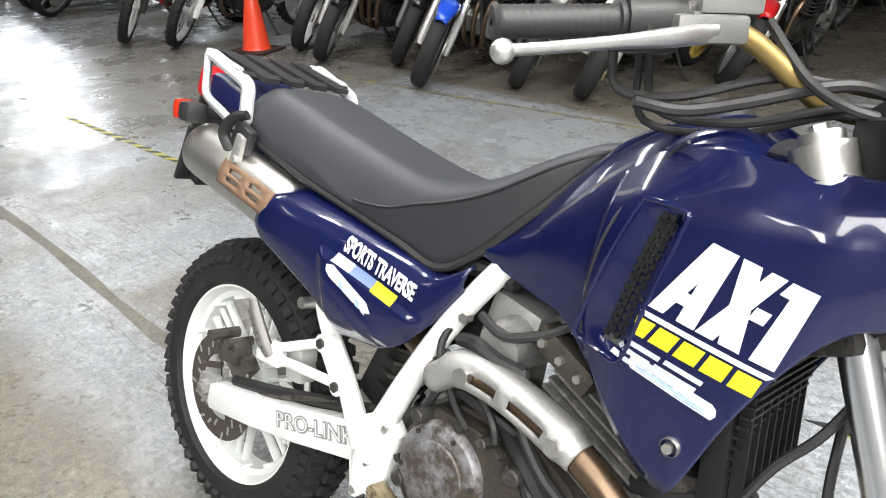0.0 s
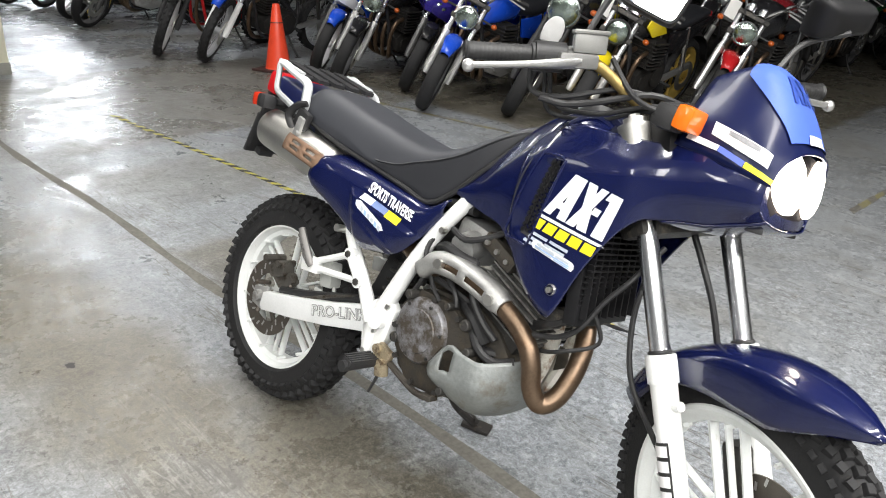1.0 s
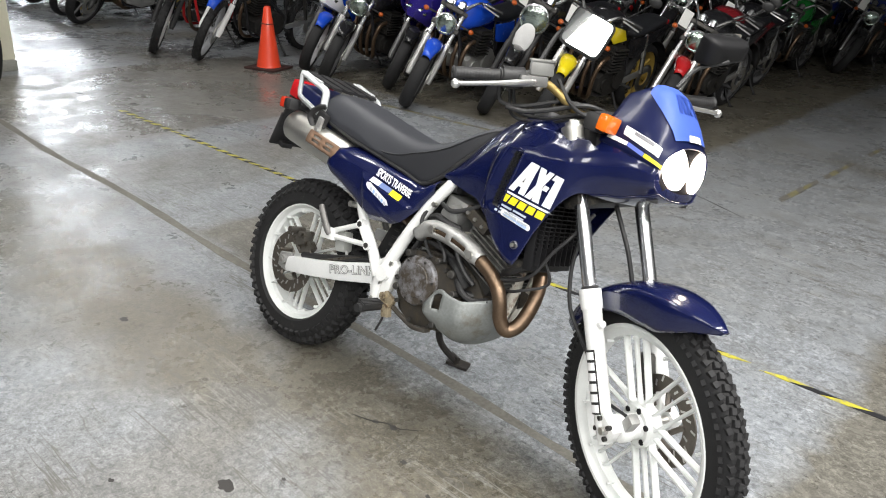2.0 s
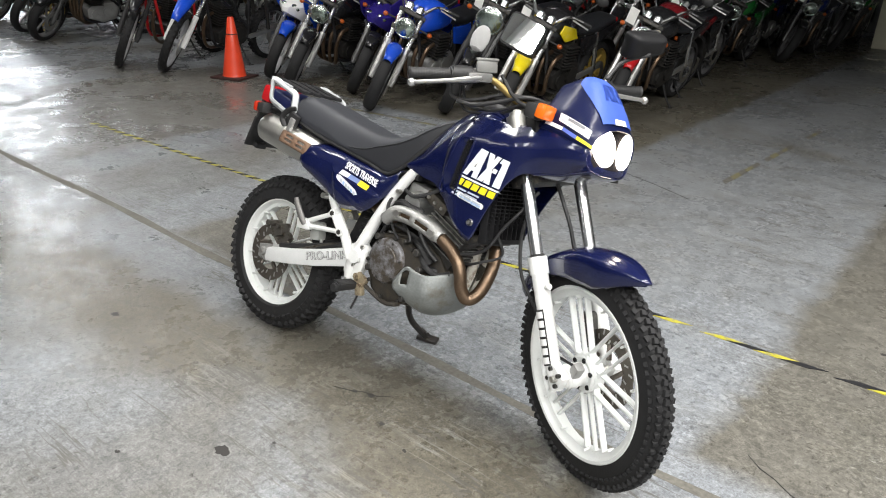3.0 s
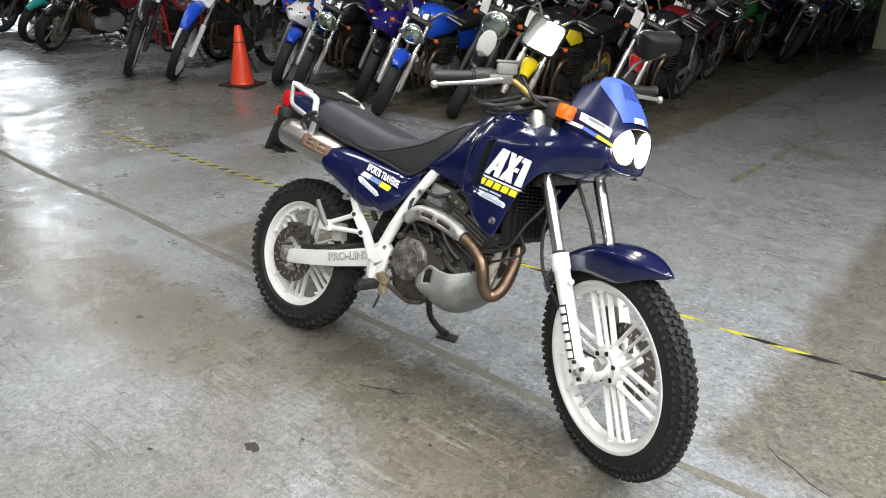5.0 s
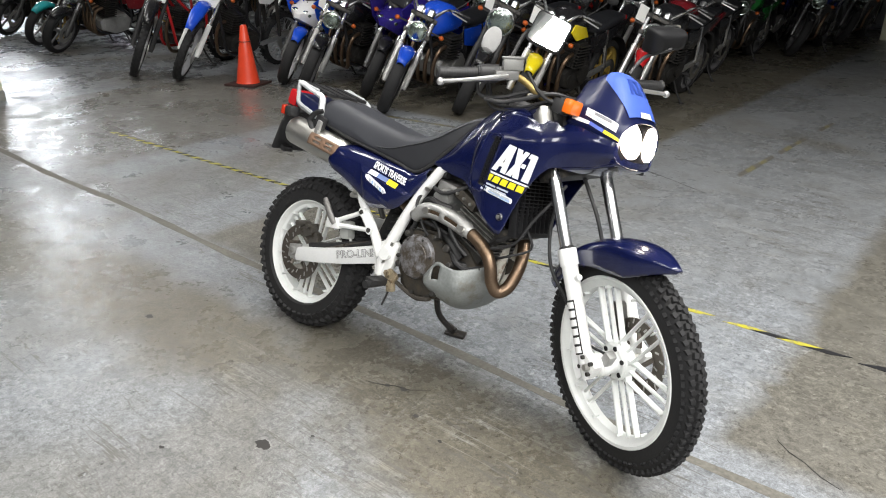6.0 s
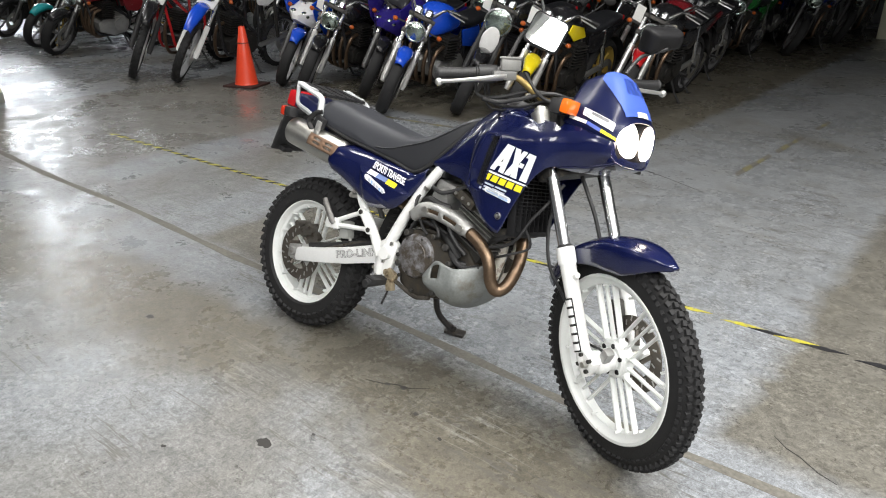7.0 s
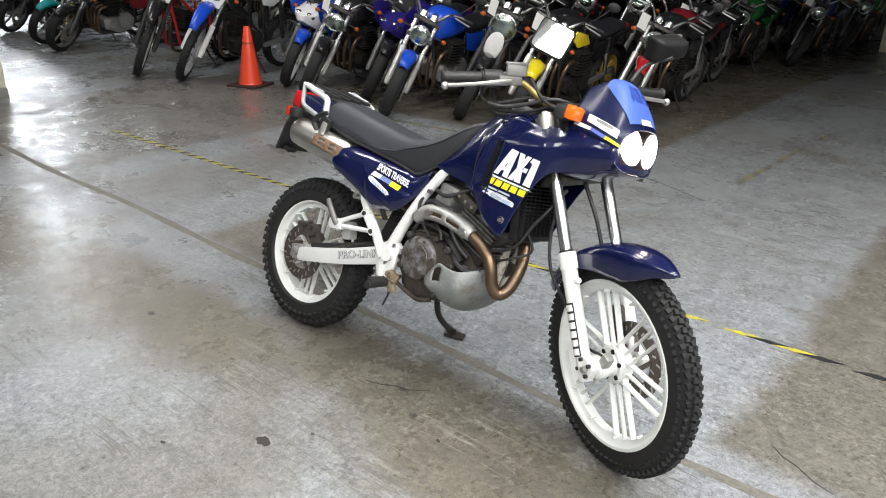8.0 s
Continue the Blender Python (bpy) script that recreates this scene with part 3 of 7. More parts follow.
def wheel(name, c, r_rim, half, hub, m, label, phase):
    """A cast wheel: deep rim, hub, and six bundles of three straight bars."""
    bm = bmesh.new()
    T = Matrix.Translation(c)
    lathe(bm, [(-half, r_rim), (-half - 0.003, r_rim - 0.004), (-half - 0.002, r_rim - 0.012), (-half + 0.006, r_rim - 0.017), (-half * 0.62, r_rim - 0.022),
               (-half * 0.5, r_rim - 0.034), (half * 0.5, r_rim - 0.034), (half * 0.62, r_rim - 0.022), (half - 0.006, r_rim - 0.017), (half + 0.002, r_rim - 0.012),
               (half + 0.003, r_rim - 0.004), (half, r_rim), (half - 0.004, r_rim - 0.008), (0, r_rim - 0.02), (-half + 0.004, r_rim - 0.008), (-half, r_rim)], 72, T)
    lathe(bm, [(-0.030, 0.018), (-0.032, 0.030), (-0.022, 0.036), (-0.024, hub - 0.008), (-0.018, hub), (0.018, hub), (0.024, hub - 0.008), (0.030, 0.018)], 36, T)
    # weight pads inside the rim
    for k in range(12):
        a = 2 * math.pi * (k + 0.5) / 12
        p = c + Vector((math.sin(a) * (r_rim - 0.036), -half * 0.55, math.cos(a) * (r_rim - 0.036)))
        box(bm, p, (0.006, half * 0.7, 0.008), (0, math.degrees(a), 0))
    rim = part(name, moved(bm, m), WHEEL_WHITE, bike, label)
    for k in range(6):
        ang = 2 * math.pi * (k + phase) / 6
        R = T @ Matrix.Rotation(ang, 4, "Y")
        for j, off in enumerate((-0.040 * r_rim / 0.264, 0.0, 0.040 * r_rim / 0.264)):
            z0 = math.sqrt(max(hub ** 2 - off ** 2, 0.0004)) * 0.9
            z1 = math.sqrt((r_rim - 0.028) ** 2 - off ** 2)
            w, d = 0.0090, (0.022 if j != 1 else 0.015)
            rows = []
            for z, q in ((z0, 1.0), (z0 + 0.05, 0.92), ((z0 + z1) / 2, 0.82), (z1 - 0.03, 0.95), (z1, 1.25)):
                rows.append([R @ Vector((off * (0.86 + 0.14 * (z - z0) / (z1 - z0)) + sx * w * q / 2, sy * d * (0.9 if z > z0 else 1.1) / 2, z))
                             for sx, sy in ((-0.55, -1), (0.55, -1), (1, -0.55), (1, 0.55), (0.55, 1), (-0.55, 1), (-1, 0.55), (-1, -0.55))])
            sb = bmesh.new()
            skin(sb, rows, True)
            part("spoke", moved(sb, m), WHEEL_WHITE, rim)
    return rim


def disc(parent, c, y, r, m, label):
    bm = bmesh.new()
    T = Matrix.Translation(c)
    lathe(bm, [(y - 0.002, r), (y + 0.002, r), (y + 0.002, r * 0.62), (y - 0.002, r * 0.62), (y - 0.002, r)], 48, T)
    for k in range(5):
        a = 2 * math.pi * k / 5
        rod(bm, c + Vector((math.sin(a) * r * 0.66, y, math.cos(a) * r * 0.66)), c + Vector((math.sin(a + 0.5) * 0.045, y * 0.8, math.cos(a + 0.5) * 0.045)), 0.008, 6)
    ob = part("brake_disc", moved(bm, m), mat("worn_disc_steel", (0.13, 0.115, 0.10), 0.45, 0.7, var=0.25, scale=30, dirt=(0.12, 0.08, 0.05), amount=0.2), parent, label)
    for k in range(24):
        a = 2 * math.pi * k / 24
        rr = r * (0.72 + 0.10 * (k % 3))
        p = c + Vector((math.sin(a) * rr, y, math.cos(a) * rr))
        bm = bmesh.new()
        box(bm, p, (0.006, 0.0052, 0.017), (0, math.degrees(a) + 25, 0))
        part("slot", moved(bm, m), ALU, ob)
    return ob


I4 = Matrix()
rear_wheel = wheel("rear_wheel", RW, 0.219, 0.045, 0.066, I4, "white cast rear wheel with three-bar spokes", 0.1)
tyre(rear_wheel, I4, RW, 0.308, 0.219, 0.058, 0.010, 52, 1)
disc(rear_wheel, RW, -0.078, 0.112, I4, "slotted rusty brake disc")

front_wheel = wheel("front_wheel", FW, 0.262, 0.031, 0.058, STEER, "white cast front wheel with three-bar spokes", -0.35)
tyre(front_wheel, STEER, FW, 0.342, 0.262, 0.0325, 0.0075, 80, 2)
disc(front_wheel, FW, 0.068, 0.12, STEER, "slotted brake disc")

# rear brake, axle
bm = bmesh.new()
rod(bm, (0, 0.12, 0.311), (0, -0.135, 0.311), 0.010, 10)
rod(bm, (0, -0.118, 0.311), (0, -0.132, 0.311), 0.017, 6)
part("rear_axle", bm, ALU_DULL, bike, "dull steel rear axle and nut")
bm = bmesh.new()
box(bm, (0.038, -0.088, 0.402), (0.066, 0.042, 0.040), (0, -20, 0), 0.008)
box(bm, (0.075, -0.085, 0.375), (0.06, 0.03, 0.035), (0, -50, 0), 0.006)
rod(bm, (0.0, -0.06, 0.425), (0.0, -0.125, 0.425), 0.012, 8)
rod(bm, (0.05, -0.06, 0.425), (0.05, -0.12, 0.425), 0.010, 8)
tube(bm, [(0.09, -0.09, 0.385), (0.12, -0.1, 0.35), (0.17, -0.105, 0.365), (0.3, -0.1, 0.42), (0.45, -0.09, 0.47)], 0.006, 6)
part("rear_caliper", bm, mat("dirty_caliper_metal", (0.15, 0.14, 0.125), 0.45, 0.7, var=0.3, scale=25, dirt=(0.06, 0.045, 0.03), amount=0.45), bike, "dirty rear brake caliper and hose")

# swing arm: right and left beams
def beam(y0, y1):
    b = bmesh.new()
    plate(b, [(0.030, 0.279), (0.020, 0.291), (0.024, 0.330), (0.038, 0.337), (0.16, 0.366), (0.30, 0.405), (0.44, 0.452), (0.475, 0.448), (0.475, 0.393), (0.455, 0.386),
              (0.30, 0.340), (0.16, 0.305)], y0, y1, 0.004)
    return b


part("swingarm_beam", beam(-0.128, -0.096), ALU_BEAM, bike, "bright aluminium swing arm beam with raised lettering")
part("swingarm_beam", beam(0.096, 0.128), ALU_BEAM, bike, "bright aluminium swing arm beam")
for y in (-0.118, 0.104):
    bm = bmesh.new()
    plate(bm, [(-0.032, 0.282), (-0.032, 0.332), (0.03, 0.346), (0.03, 0.272)], y, y + 0.014, 0.003)
    part("axle_bracket", bm, ALU_DULL, bike, "dull axle plate with a chain adjuster")
bm = bmesh.new()
tube(bm, [(0.47, -0.12, 0.43), (0.47, 0.12, 0.43)], 0.03, 12)
part("swingarm_pivot", bm, ALU_DULL, bike)
# chain slider and guard along the top of the beam
bm = bmesh.new()
tube(bm, [(0.07, -0.098, 0.352), (0.2, -0.095, 0.386), (0.44, -0.09, 0.462)], 0.012, 8, 4)
part("chain_slider", bm, BLACK, bike, "black rubber strip on the swing arm")


def lettering(text, size, place, x_dir, z_dir, depth=0.002, stretch=1.0, shear=0.0, bold=0.0):
    """Flat letters as a bmesh: baseline start, writing direction, up direction."""
    cu = bpy.data.curves.new("letters", "FONT")
    cu.body, cu.size, cu.extrude, cu.shear, cu.offset = text, size, depth / 2, shear, bold
    ob = bpy.data.objects.new("letters", cu)
    me = ob.to_mesh()
    b = bmesh.new()
    b.from_mesh(me)
    ob.to_mesh_clear()
    bpy.data.objects.remove(ob)
    bpy.data.curves.remove(cu)
    x, z = Vector(x_dir).normalized() * stretch, Vector(z_dir).normalized()
    y = x.cross(z).normalized()
    m = Matrix((x, z, y)).transposed().to_4x4()
    bmesh.ops.transform(b, matrix=Matrix.Translation(place) @ m, verts=b.verts)
    return b


LETTER_GREY = mat("cast_letter_outline", (0.28, 0.28, 0.28), 0.5, 0.5, var=0.15, scale=60)
lt = lettering("PRO-LINK", 0.040, (0.252, -0.1292, 0.350), (1, 0, 0.318), (-0.318, 0, 1), stretch=1.2, bold=0.0014)
lettered = part("swingarm_lettering", lt, LETTER_GREY, bike, "raised outlined lettering on the swing arm")
lt = lettering("PRO-LINK", 0.040, (0.252, -0.1300, 0.350), (1, 0, 0.318), (-0.318, 0, 1), stretch=1.2, bold=-0.0009)
part("letter_face", lt, ALU_BEAM, lettered)

# frame tubes, white
def frame_side(s):
    y = s * 0.118
    b = bmesh.new()
    tube(b, [(0.70, s * 0.05, 0.86), (0.632, s * 0.092, 0.765), (0.562, s * 0.112, 0.635), (0.50, y, 0.485), (0.475, y, 0.41), (0.47, y, 0.335)], [0.018, 0.018, 0.0185, 0.022, 0.022, 0.017], 12)
    return b


for s in (-1, 1):
    part("frame_tube", frame_side(s), WHITE, bike, "white main frame tube")
    bm = bmesh.new()
    tube(bm, [(0.27, s * 0.10, 0.66), (0.315, s * 0.112, 0.59), (0.40, s * 0.118, 0.50), (0.462, s * 0.118, 0.415)], [0.014, 0.015, 0.017, 0.02], 10)
    part("subframe_stay", bm, WHITE, bike, "white rear frame stay")
    bm = bmesh.new()
    tube(bm, [(0.66, s * 0.08, 0.76), (0.4, s * 0.085, 0.76), (0.1, s * 0.085, 0.80), (-0.1, s * 0.08, 0.84)], 0.014, 8)
    part("seat_rail", bm, BLACK, bike, "dark seat rail")
bm = bmesh.new()
plate(bm, [(0.44, 0.40), (0.455, 0.47), (0.505, 0.50), (0.54, 0.47), (0.53, 0.40), (0.505, 0.34), (0.46, 0.325)], -0.128, -0.10, 0.005)
rod(bm, (0.497, -0.10, 0.437), (0.497, -0.148, 0.437), 0.024, 16)
part("pivot_plate", bm, WHITE, bike, "white swing arm pivot plate with a round cap")
for x, z in ((0.515, 0.475), (0.488, 0.405), (0.47, 0.345), (0.62, 0.70)):
    bm = bmesh.new()
    rod(bm, (x, -0.12, z), (x, -0.136, z), 0.008, 6)
    part("frame_bolt", bm, STEEL, bike, "worn steel frame bolt")
bm = bmesh.new()
tube(bm, [(1.02, 0, 0.93), (0.96, 0.02, 0.75), (0.93, 0.04, 0.56), (0.88, 0.05, 0.40)], 0.02, 10)
part("down_tube", bm, mat("chipped_white_tube", (0.66, 0.64, 0.58), 0.5, var=0.1, scale=15, dirt=(0.3, 0.15, 0.06), amount=0.3), bike, "white down tube with rust stains")

# passenger footrest: bracket and folded rest
def rest(s):
    y = s * 0.130
    b = bmesh.new()
    tube(b, [(0.35, y, 0.553), (0.215, y, 0.487)], 0.009, 8, 1)
    tube(b, [(0.40, y, 0.497), (0.215, y, 0.472)], 0.009, 8, 1)
    tube(b, [(0.345, y, 0.555), (0.40, y, 0.497)], 0.014, 8, 1)
    rod(b, (0.35, y + 0.012, 0.553), (0.35, y - 0.012, 0.553), 0.016, 12)
    rod(b, (0.40, y + 0.012, 0.497), (0.40, y - 0.012, 0.497), 0.016, 12)
    plate(b, [(0.18, 0.455), (0.175, 0.495), (0.235, 0.50), (0.245, 0.462)], y - 0.012, y + 0.012, 0.004)
    return b


DARK_REST = mat("dull_dark_footrest", (0.16, 0.155, 0.15), 0.5, 0.6, var=0.2, scale=30)
for s in (-1, 1):
    br = part("rest_bracket", rest(s), WHITE, bike, "white passenger footrest bracket")
    bm = bmesh.new()
    tube(bm, [(0.158, s * 0.148, 0.562), (0.176, s * 0.148, 0.535), (0.208, s * 0.146, 0.495), (0.222, s * 0.142, 0.478)], [0.009, 0.0115, 0.012, 0.010], 10, 3, flat=0.8)
    for k in range(5):
        box(bm, (0.172 + 0.008 * k, s * 0.158, 0.540 - 0.0105 * k), (0.018, 0.006, 0.004), (0, 38, 0))
    part("footrest", bm, DARK_REST, br, "folded dark metal passenger footrest with a ribbed pad")
for x, z in ((0.35, 0.553), (0.40, 0.497)):
    bm = bmesh.new()
    rod(bm, (x, -0.13, z), (x, -0.147, z), 0.009, 6)
    part("bracket_bolt", bm, DARK, bike, "dark bracket bolt")
bm = bmesh.new()
box(bm, (0.23, -0.075, 0.455), (0.05, 0.04, 0.07), (0, -10, 0), 0.01)
tube(bm, [(0.26, -0.08, 0.43), (0.265, -0.085, 0.40), (0.20, -0.09, 0.405)], 0.006, 6, 3)
part("brake_reservoir", bm, mat("milky_plastic", (0.45, 0.46, 0.44), 0.5, var=0.1, scale=30), bike, "milky rear brake reservoir")

# rider footrest, pedal bracket, stand
for s in (-1, 1):
    bm = bmesh.new()
    tube(bm, [(0.520, s * 0.12, 0.338), (0.515, s * 0.235, 0.332)], 0.014, 10, 1)
    box(bm, (0.518, s * 0.180, 0.340), (0.036, 0.092, 0.022), (0, 12, 0), 0.009)
    peg = part("footpeg", bm, BLACK, bike, "black ribbed rubber footpeg")
    for k in range(5):
        bm = bmesh.new()
        box(bm, (0.503 + 0.0075 * k, s * 0.180, 0.3535 - 0.0016 * k), (0.004, 0.084, 0.006), (0, 12, 0))
        part("rib", bm, BLACK, peg)
bm = bmesh.new()
box(bm, (0.535, -0.128, 0.352), (0.05, 0.018, 0.062), (0, 20, 0), 0.006)
box(bm, (0.548, -0.135, 0.325), (0.03, 0.022, 0.03), (0, -15, 0), 0.005)
rod(bm, (0.523, -0.13, 0.372), (0.523, -0.146, 0.372), 0.012, 12)
rod(bm, (0.546, -0.13, 0.343), (0.546, -0.146, 0.343), 0.011, 12)
part("peg_mount", bm, mat("rusty_brass_bracket", (0.38, 0.32, 0.22), 0.5, 0.6, var=0.35, scale=30, dirt=(0.13, 0.085, 0.05), amount=0.45), bike, "rusty footpeg mount")
bm = bmesh.new()
tube(bm, [(0.55, -0.125, 0.352), (0.60, -0.125, 0.335), (0.66, -0.13, 0.322), (0.70, -0.135, 0.330)], 0.008, 8, 3)
box(bm, (0.71, -0.14, 0.334), (0.035, 0.03, 0.012), (0, -10, 0), 0.003)
part("brake_pedal", bm, ENGINE, bike, "greasy metal brake pedal")
bm = bmesh.new()
tube(bm, [(0.525, -0.11, 0.33), (0.518, -0.112, 0.29), (0.503, -0.112, 0.245)], 0.004, 6, 3)
part("breather_hose", bm, BLACK, bike, "thin black hose hanging down")
bm = bmesh.new()
tube(bm, [(0.60, 0.085, 0.33), (0.575, 0.12, 0.265), (0.553, 0.19, 0.19), (0.555, 0.305, 0.110)], 0.012, 10, 4)
box(bm, (0.560, 0.312, 0.106), (0.085, 0.045, 0.014), (17, 0, 20), 0.005)
rod(bm, (0.575, 0.285, 0.13), (0.53, 0.30, 0.135), 0.008, 8)
part("side_stand", bm, mat("worn_black_stand", (0.03, 0.027, 0.025), 0.55, 0.3, var=0.3, scale=20, dirt=(0.11, 0.09, 0.065), amount=0.2), bike, "worn black side stand on the floor")

# engine
bm = bmesh.new()
plate(bm, [(0.53, 0.42), (0.55, 0.52), (0.62, 0.56), (0.74, 0.57), (0.82, 0.53), (0.88, 0.47), (0.86, 0.40), (0.78, 0.34), (0.62, 0.31), (0.55, 0.34)], -0.095, 0.11, 0.014)
box(bm, (0.60, 0, 0.58), (0.10, 0.15, 0.06), (0, 0, 0), 0.01)
part("crankcase", bm, ENGINE, bike, "dusty grey crankcase")
bm = bmesh.new()
lathe(bm, [(-0.145, 0.0), (-0.145, 0.050), (-0.142, 0.052), (-0.142, 0.056), (-0.138, 0.072), (-0.130, 0.078), (-0.09, 0.082)], 40, pose(0.632, 0, 0.462))
part("clutch_cover", bm, COVER, bike, "worn round clutch cover with peeling grey paint")
bm = bmesh.new()
plate(bm, [(0.555, 0.40), (0.552, 0.50), (0.60, 0.553), (0.68, 0.553), (0.76, 0.52), (0.80, 0.46), (0.79, 0.39), (0.72, 0.335), (0.62, 0.325)], -0.125, -0.09, 0.008)
part("engine_side_cover", bm, ENGINE, bike, "dirty engine side cover")
for a in range(9):
    t = 2 * math.pi * a / 9 + 0.3
    bm = bmesh.new()
    rod(bm, (0.665 + 0.115 * math.cos(t), -0.12, 0.44 + 0.105 * math.sin(t)), (0.665 + 0.115 * math.cos(t), -0.134, 0.44 + 0.105 * math.sin(t)), 0.007, 6)
    part("cover_bolt", bm, DARK, bike, "dark cover bolt")
CYL = pose(0.80, 0, 0.55, 0, 24, 0)
bm = bmesh.new()
box(bm, (0, 0, 0.07), (0.15, 0.17, 0.20), (0, 0, 0), 0.01)
part("cylinder", moved(bm, CYL), DARK, bike, "dark engine cylinder")
FIN = mat("dusty_fins", (0.17, 0.17, 0.165), 0.5, 0.5, var=0.3, scale=30, dirt=(0.36, 0.35, 0.33), amount=0.4)
for k in range(11):
    bm = bmesh.new()
    box(bm, (0, 0, 0.01 + 0.0145 * k), (0.18, 0.20, 0.004))
    part("cooling_fin", moved(bm, CYL), FIN, bike)
bm = bmesh.new()
box(bm, (0, 0, 0.215), (0.19, 0.20, 0.09), (0, 0, 0), 0.018)
rod(bm, (0.02, -0.115, 0.225), (0.02, 0.115, 0.225), 0.035, 16)
part("cylinder_head", moved(bm, CYL), ENGINE, bike, "dusty cylinder head")
bm = bmesh.new()
rod(bm, (0.675, -0.05, 0.69), (0.675, -0.115, 0.675), 0.034, 16)
box(bm, (0.66, -0.03, 0.69), (0.09, 0.10, 0.09), (0, 10, 0), 0.014)
part("carburettor", bm, ALU_DULL, bike, "dull grey carburettor")
bm = bmesh.new()
tube(bm, [(0.60, -0.10, 0.655), (0.64, -0.12, 0.668), (0.68, -0.12, 0.66), (0.72, -0.11, 0.655)], 0.011, 8, 4)
part("engine_hose", bm, BLACK, bike, "black rubber engine hose")
bm = bmesh.new()
tube(bm, [(0.56, -0.08, 0.55), (0.60, -0.11, 0.585), (0.68, -0.115, 0.58), (0.74, -0.10, 0.56)], 0.007, 6, 4)
part("engine_hose", bm, BLACK, bike, "black rubber engine hose")
bm = bmesh.new()
tube(bm, [(0.70, -0.09, 0.56), (0.76, -0.12, 0.545), (0.80, -0.11, 0.50)], 0.014, 8, 4)
part("engine_hose", bm, BLACK, bike, "black rubber engine hose")
bm = bmesh.new()
tube(bm, [(0.86, -0.03, 0.50), (0.80, -0.10, 0.48), (0.72, -0.11, 0.50)], 0.012, 8, 4)
part("engine_hose", bm, BLACK, bike, "black rubber engine hose")
bm = bmesh.new()
tube(bm, [(0.66, -0.115, 0.60), (0.70, -0.125, 0.575), (0.71, -0.125, 0.55)], 0.006, 6, 4)
part("engine_hose", bm, BLACK, bike, "black rubber engine hose")
bm = bmesh.new()
box(bm, (0.42, 0.0, 0.66), (0.24, 0.15, 0.14), (0, -10, 0), 0.02)
box(bm, (0.57, 0.0, 0.70), (0.12, 0.12, 0.12), (0, 0, 0), 0.02)
box(bm, (0.40, 0.02, 0.53), (0.08, 0.09, 0.22), (0, 20, 0), 0.02)
part("airbox", bm, BLACK, bike, "black air box behind the frame")
bm = bmesh.new()
rod(bm, (0.41, 0.0, 0.45), (0.47, 0.0, 0.72), 0.030, 14)
shock = part("shock_absorber", bm, DARK, bike, "dark rear shock")
bm = bmesh.new()
tube(bm, [(0.415 + 0.05 * q / 72 + 0.042 * math.cos(q * math.pi / 4), 0.042 * math.sin(q * math.pi / 4), 0.46 + 0.24 * q / 72) for q in range(73)], 0.005, 6, 1)
part("spring", bm, DARK, shock, "dark coil spring")

# exhaust: header, shield, mid pipe, silencer
bm = bmesh.new()
tube(bm, [(0.87, 0.0, 0.665), (0.920, 0.0, 0.646), (0.958, -0.005, 0.616), (0.980, -0.02, 0.572), (0.990, -0.045, 0.515), (0.982, -0.070, 0.456), (0.962, -0.096, 0.434),
          (0.942, -0.112, 0.462), (0.930, -0.120, 0.510), (0.904, -0.124, 0.552), (0.845, -0.128, 0.592), (0.74, -0.128, 0.623), (0.65, -0.125, 0.628), (0.59, -0.11, 0.60), (0.5, -0.09, 0.62),
          (0.35, -0.10, 0.68), (0.2, -0.115, 0.73)], 0.021, 16, 6)
part("header_pipe", bm, BRONZE, bike, "heat-tinted bronze exhaust header pipe")
bm = bmesh.new()
tube(bm, [(0.905, 0.0, 0.70), (0.897, 0.0, 0.60), (0.892, 0.0, 0.50), (0.878, 0.0, 0.44)], 0.0175, 12, 3)
downtube = part("downtube", bm, mat("chipped_white_tube", (0.62, 0.60, 0.54), 0.5, var=0.2, scale=25, bump=0.0006, dirt=(0.20, 0.11, 0.05), amount=0.45), bike, "white frame tube with rust streaks")
bm = bmesh.new()
plate(bm, [(0.905, 0.47), (0.935, 0.49), (0.93, 0.525), (0.905, 0.53)], 0.018, 0.024, 0.002)
part("tube_bracket", bm, ENGINE, downtube)
# heat shield with two slots, bent along the pipe
bm = bmesh.new()
SH = [(0.592, 0.598), (0.628, 0.627), (0.68, 0.632), (0.733, 0.626), (0.781, 0.615), (0.838, 0.598)]
rows = []
for i, p in enumerate(catmull([(x, 0, z) for x, z in SH], 5)):
    ang = 0.65 - 0.13 * i if i < 5 else 0.02 - 0.36 * (i - 5) / 20
    tdir = Vector((math.cos(ang), 0, math.sin(ang)))
    nd = Vector((-tdir.z, 0, tdir.x))
    w = 0.028 if 2 < i < 24 else 0.023
    rows.append([p + nd * (w * c) + Vector((0, yy, 0)) for c, yy in ((1.0, -0.118), (0.95, -0.138), (0.7, -0.150), (0.28, -0.156), (-0.28, -0.156), (-0.7, -0.150), (-0.95, -0.138), (-1.0, -0.118))])
vs, fs = skin(bm, rows)
for i in list(range(8, 13)) + list(range(15, 21)):
    bmesh.ops.delete(bm, geom=[fs[i][3]], context="FACES_ONLY")
part("header_shield", bm, ALU_DULL, bike, "dull silver header shield with two slots", solid=0.004)
for p in ((0.655, 0.632), (0.812, 0.606)):
    bm = bmesh.new()
    rod(bm, (p[0], -0.148, p[1]), (p[0], -0.162, p[1]), 0.012, 12)
    part("shield_bolt", bm, STEEL, bike, "steel shield bolt")

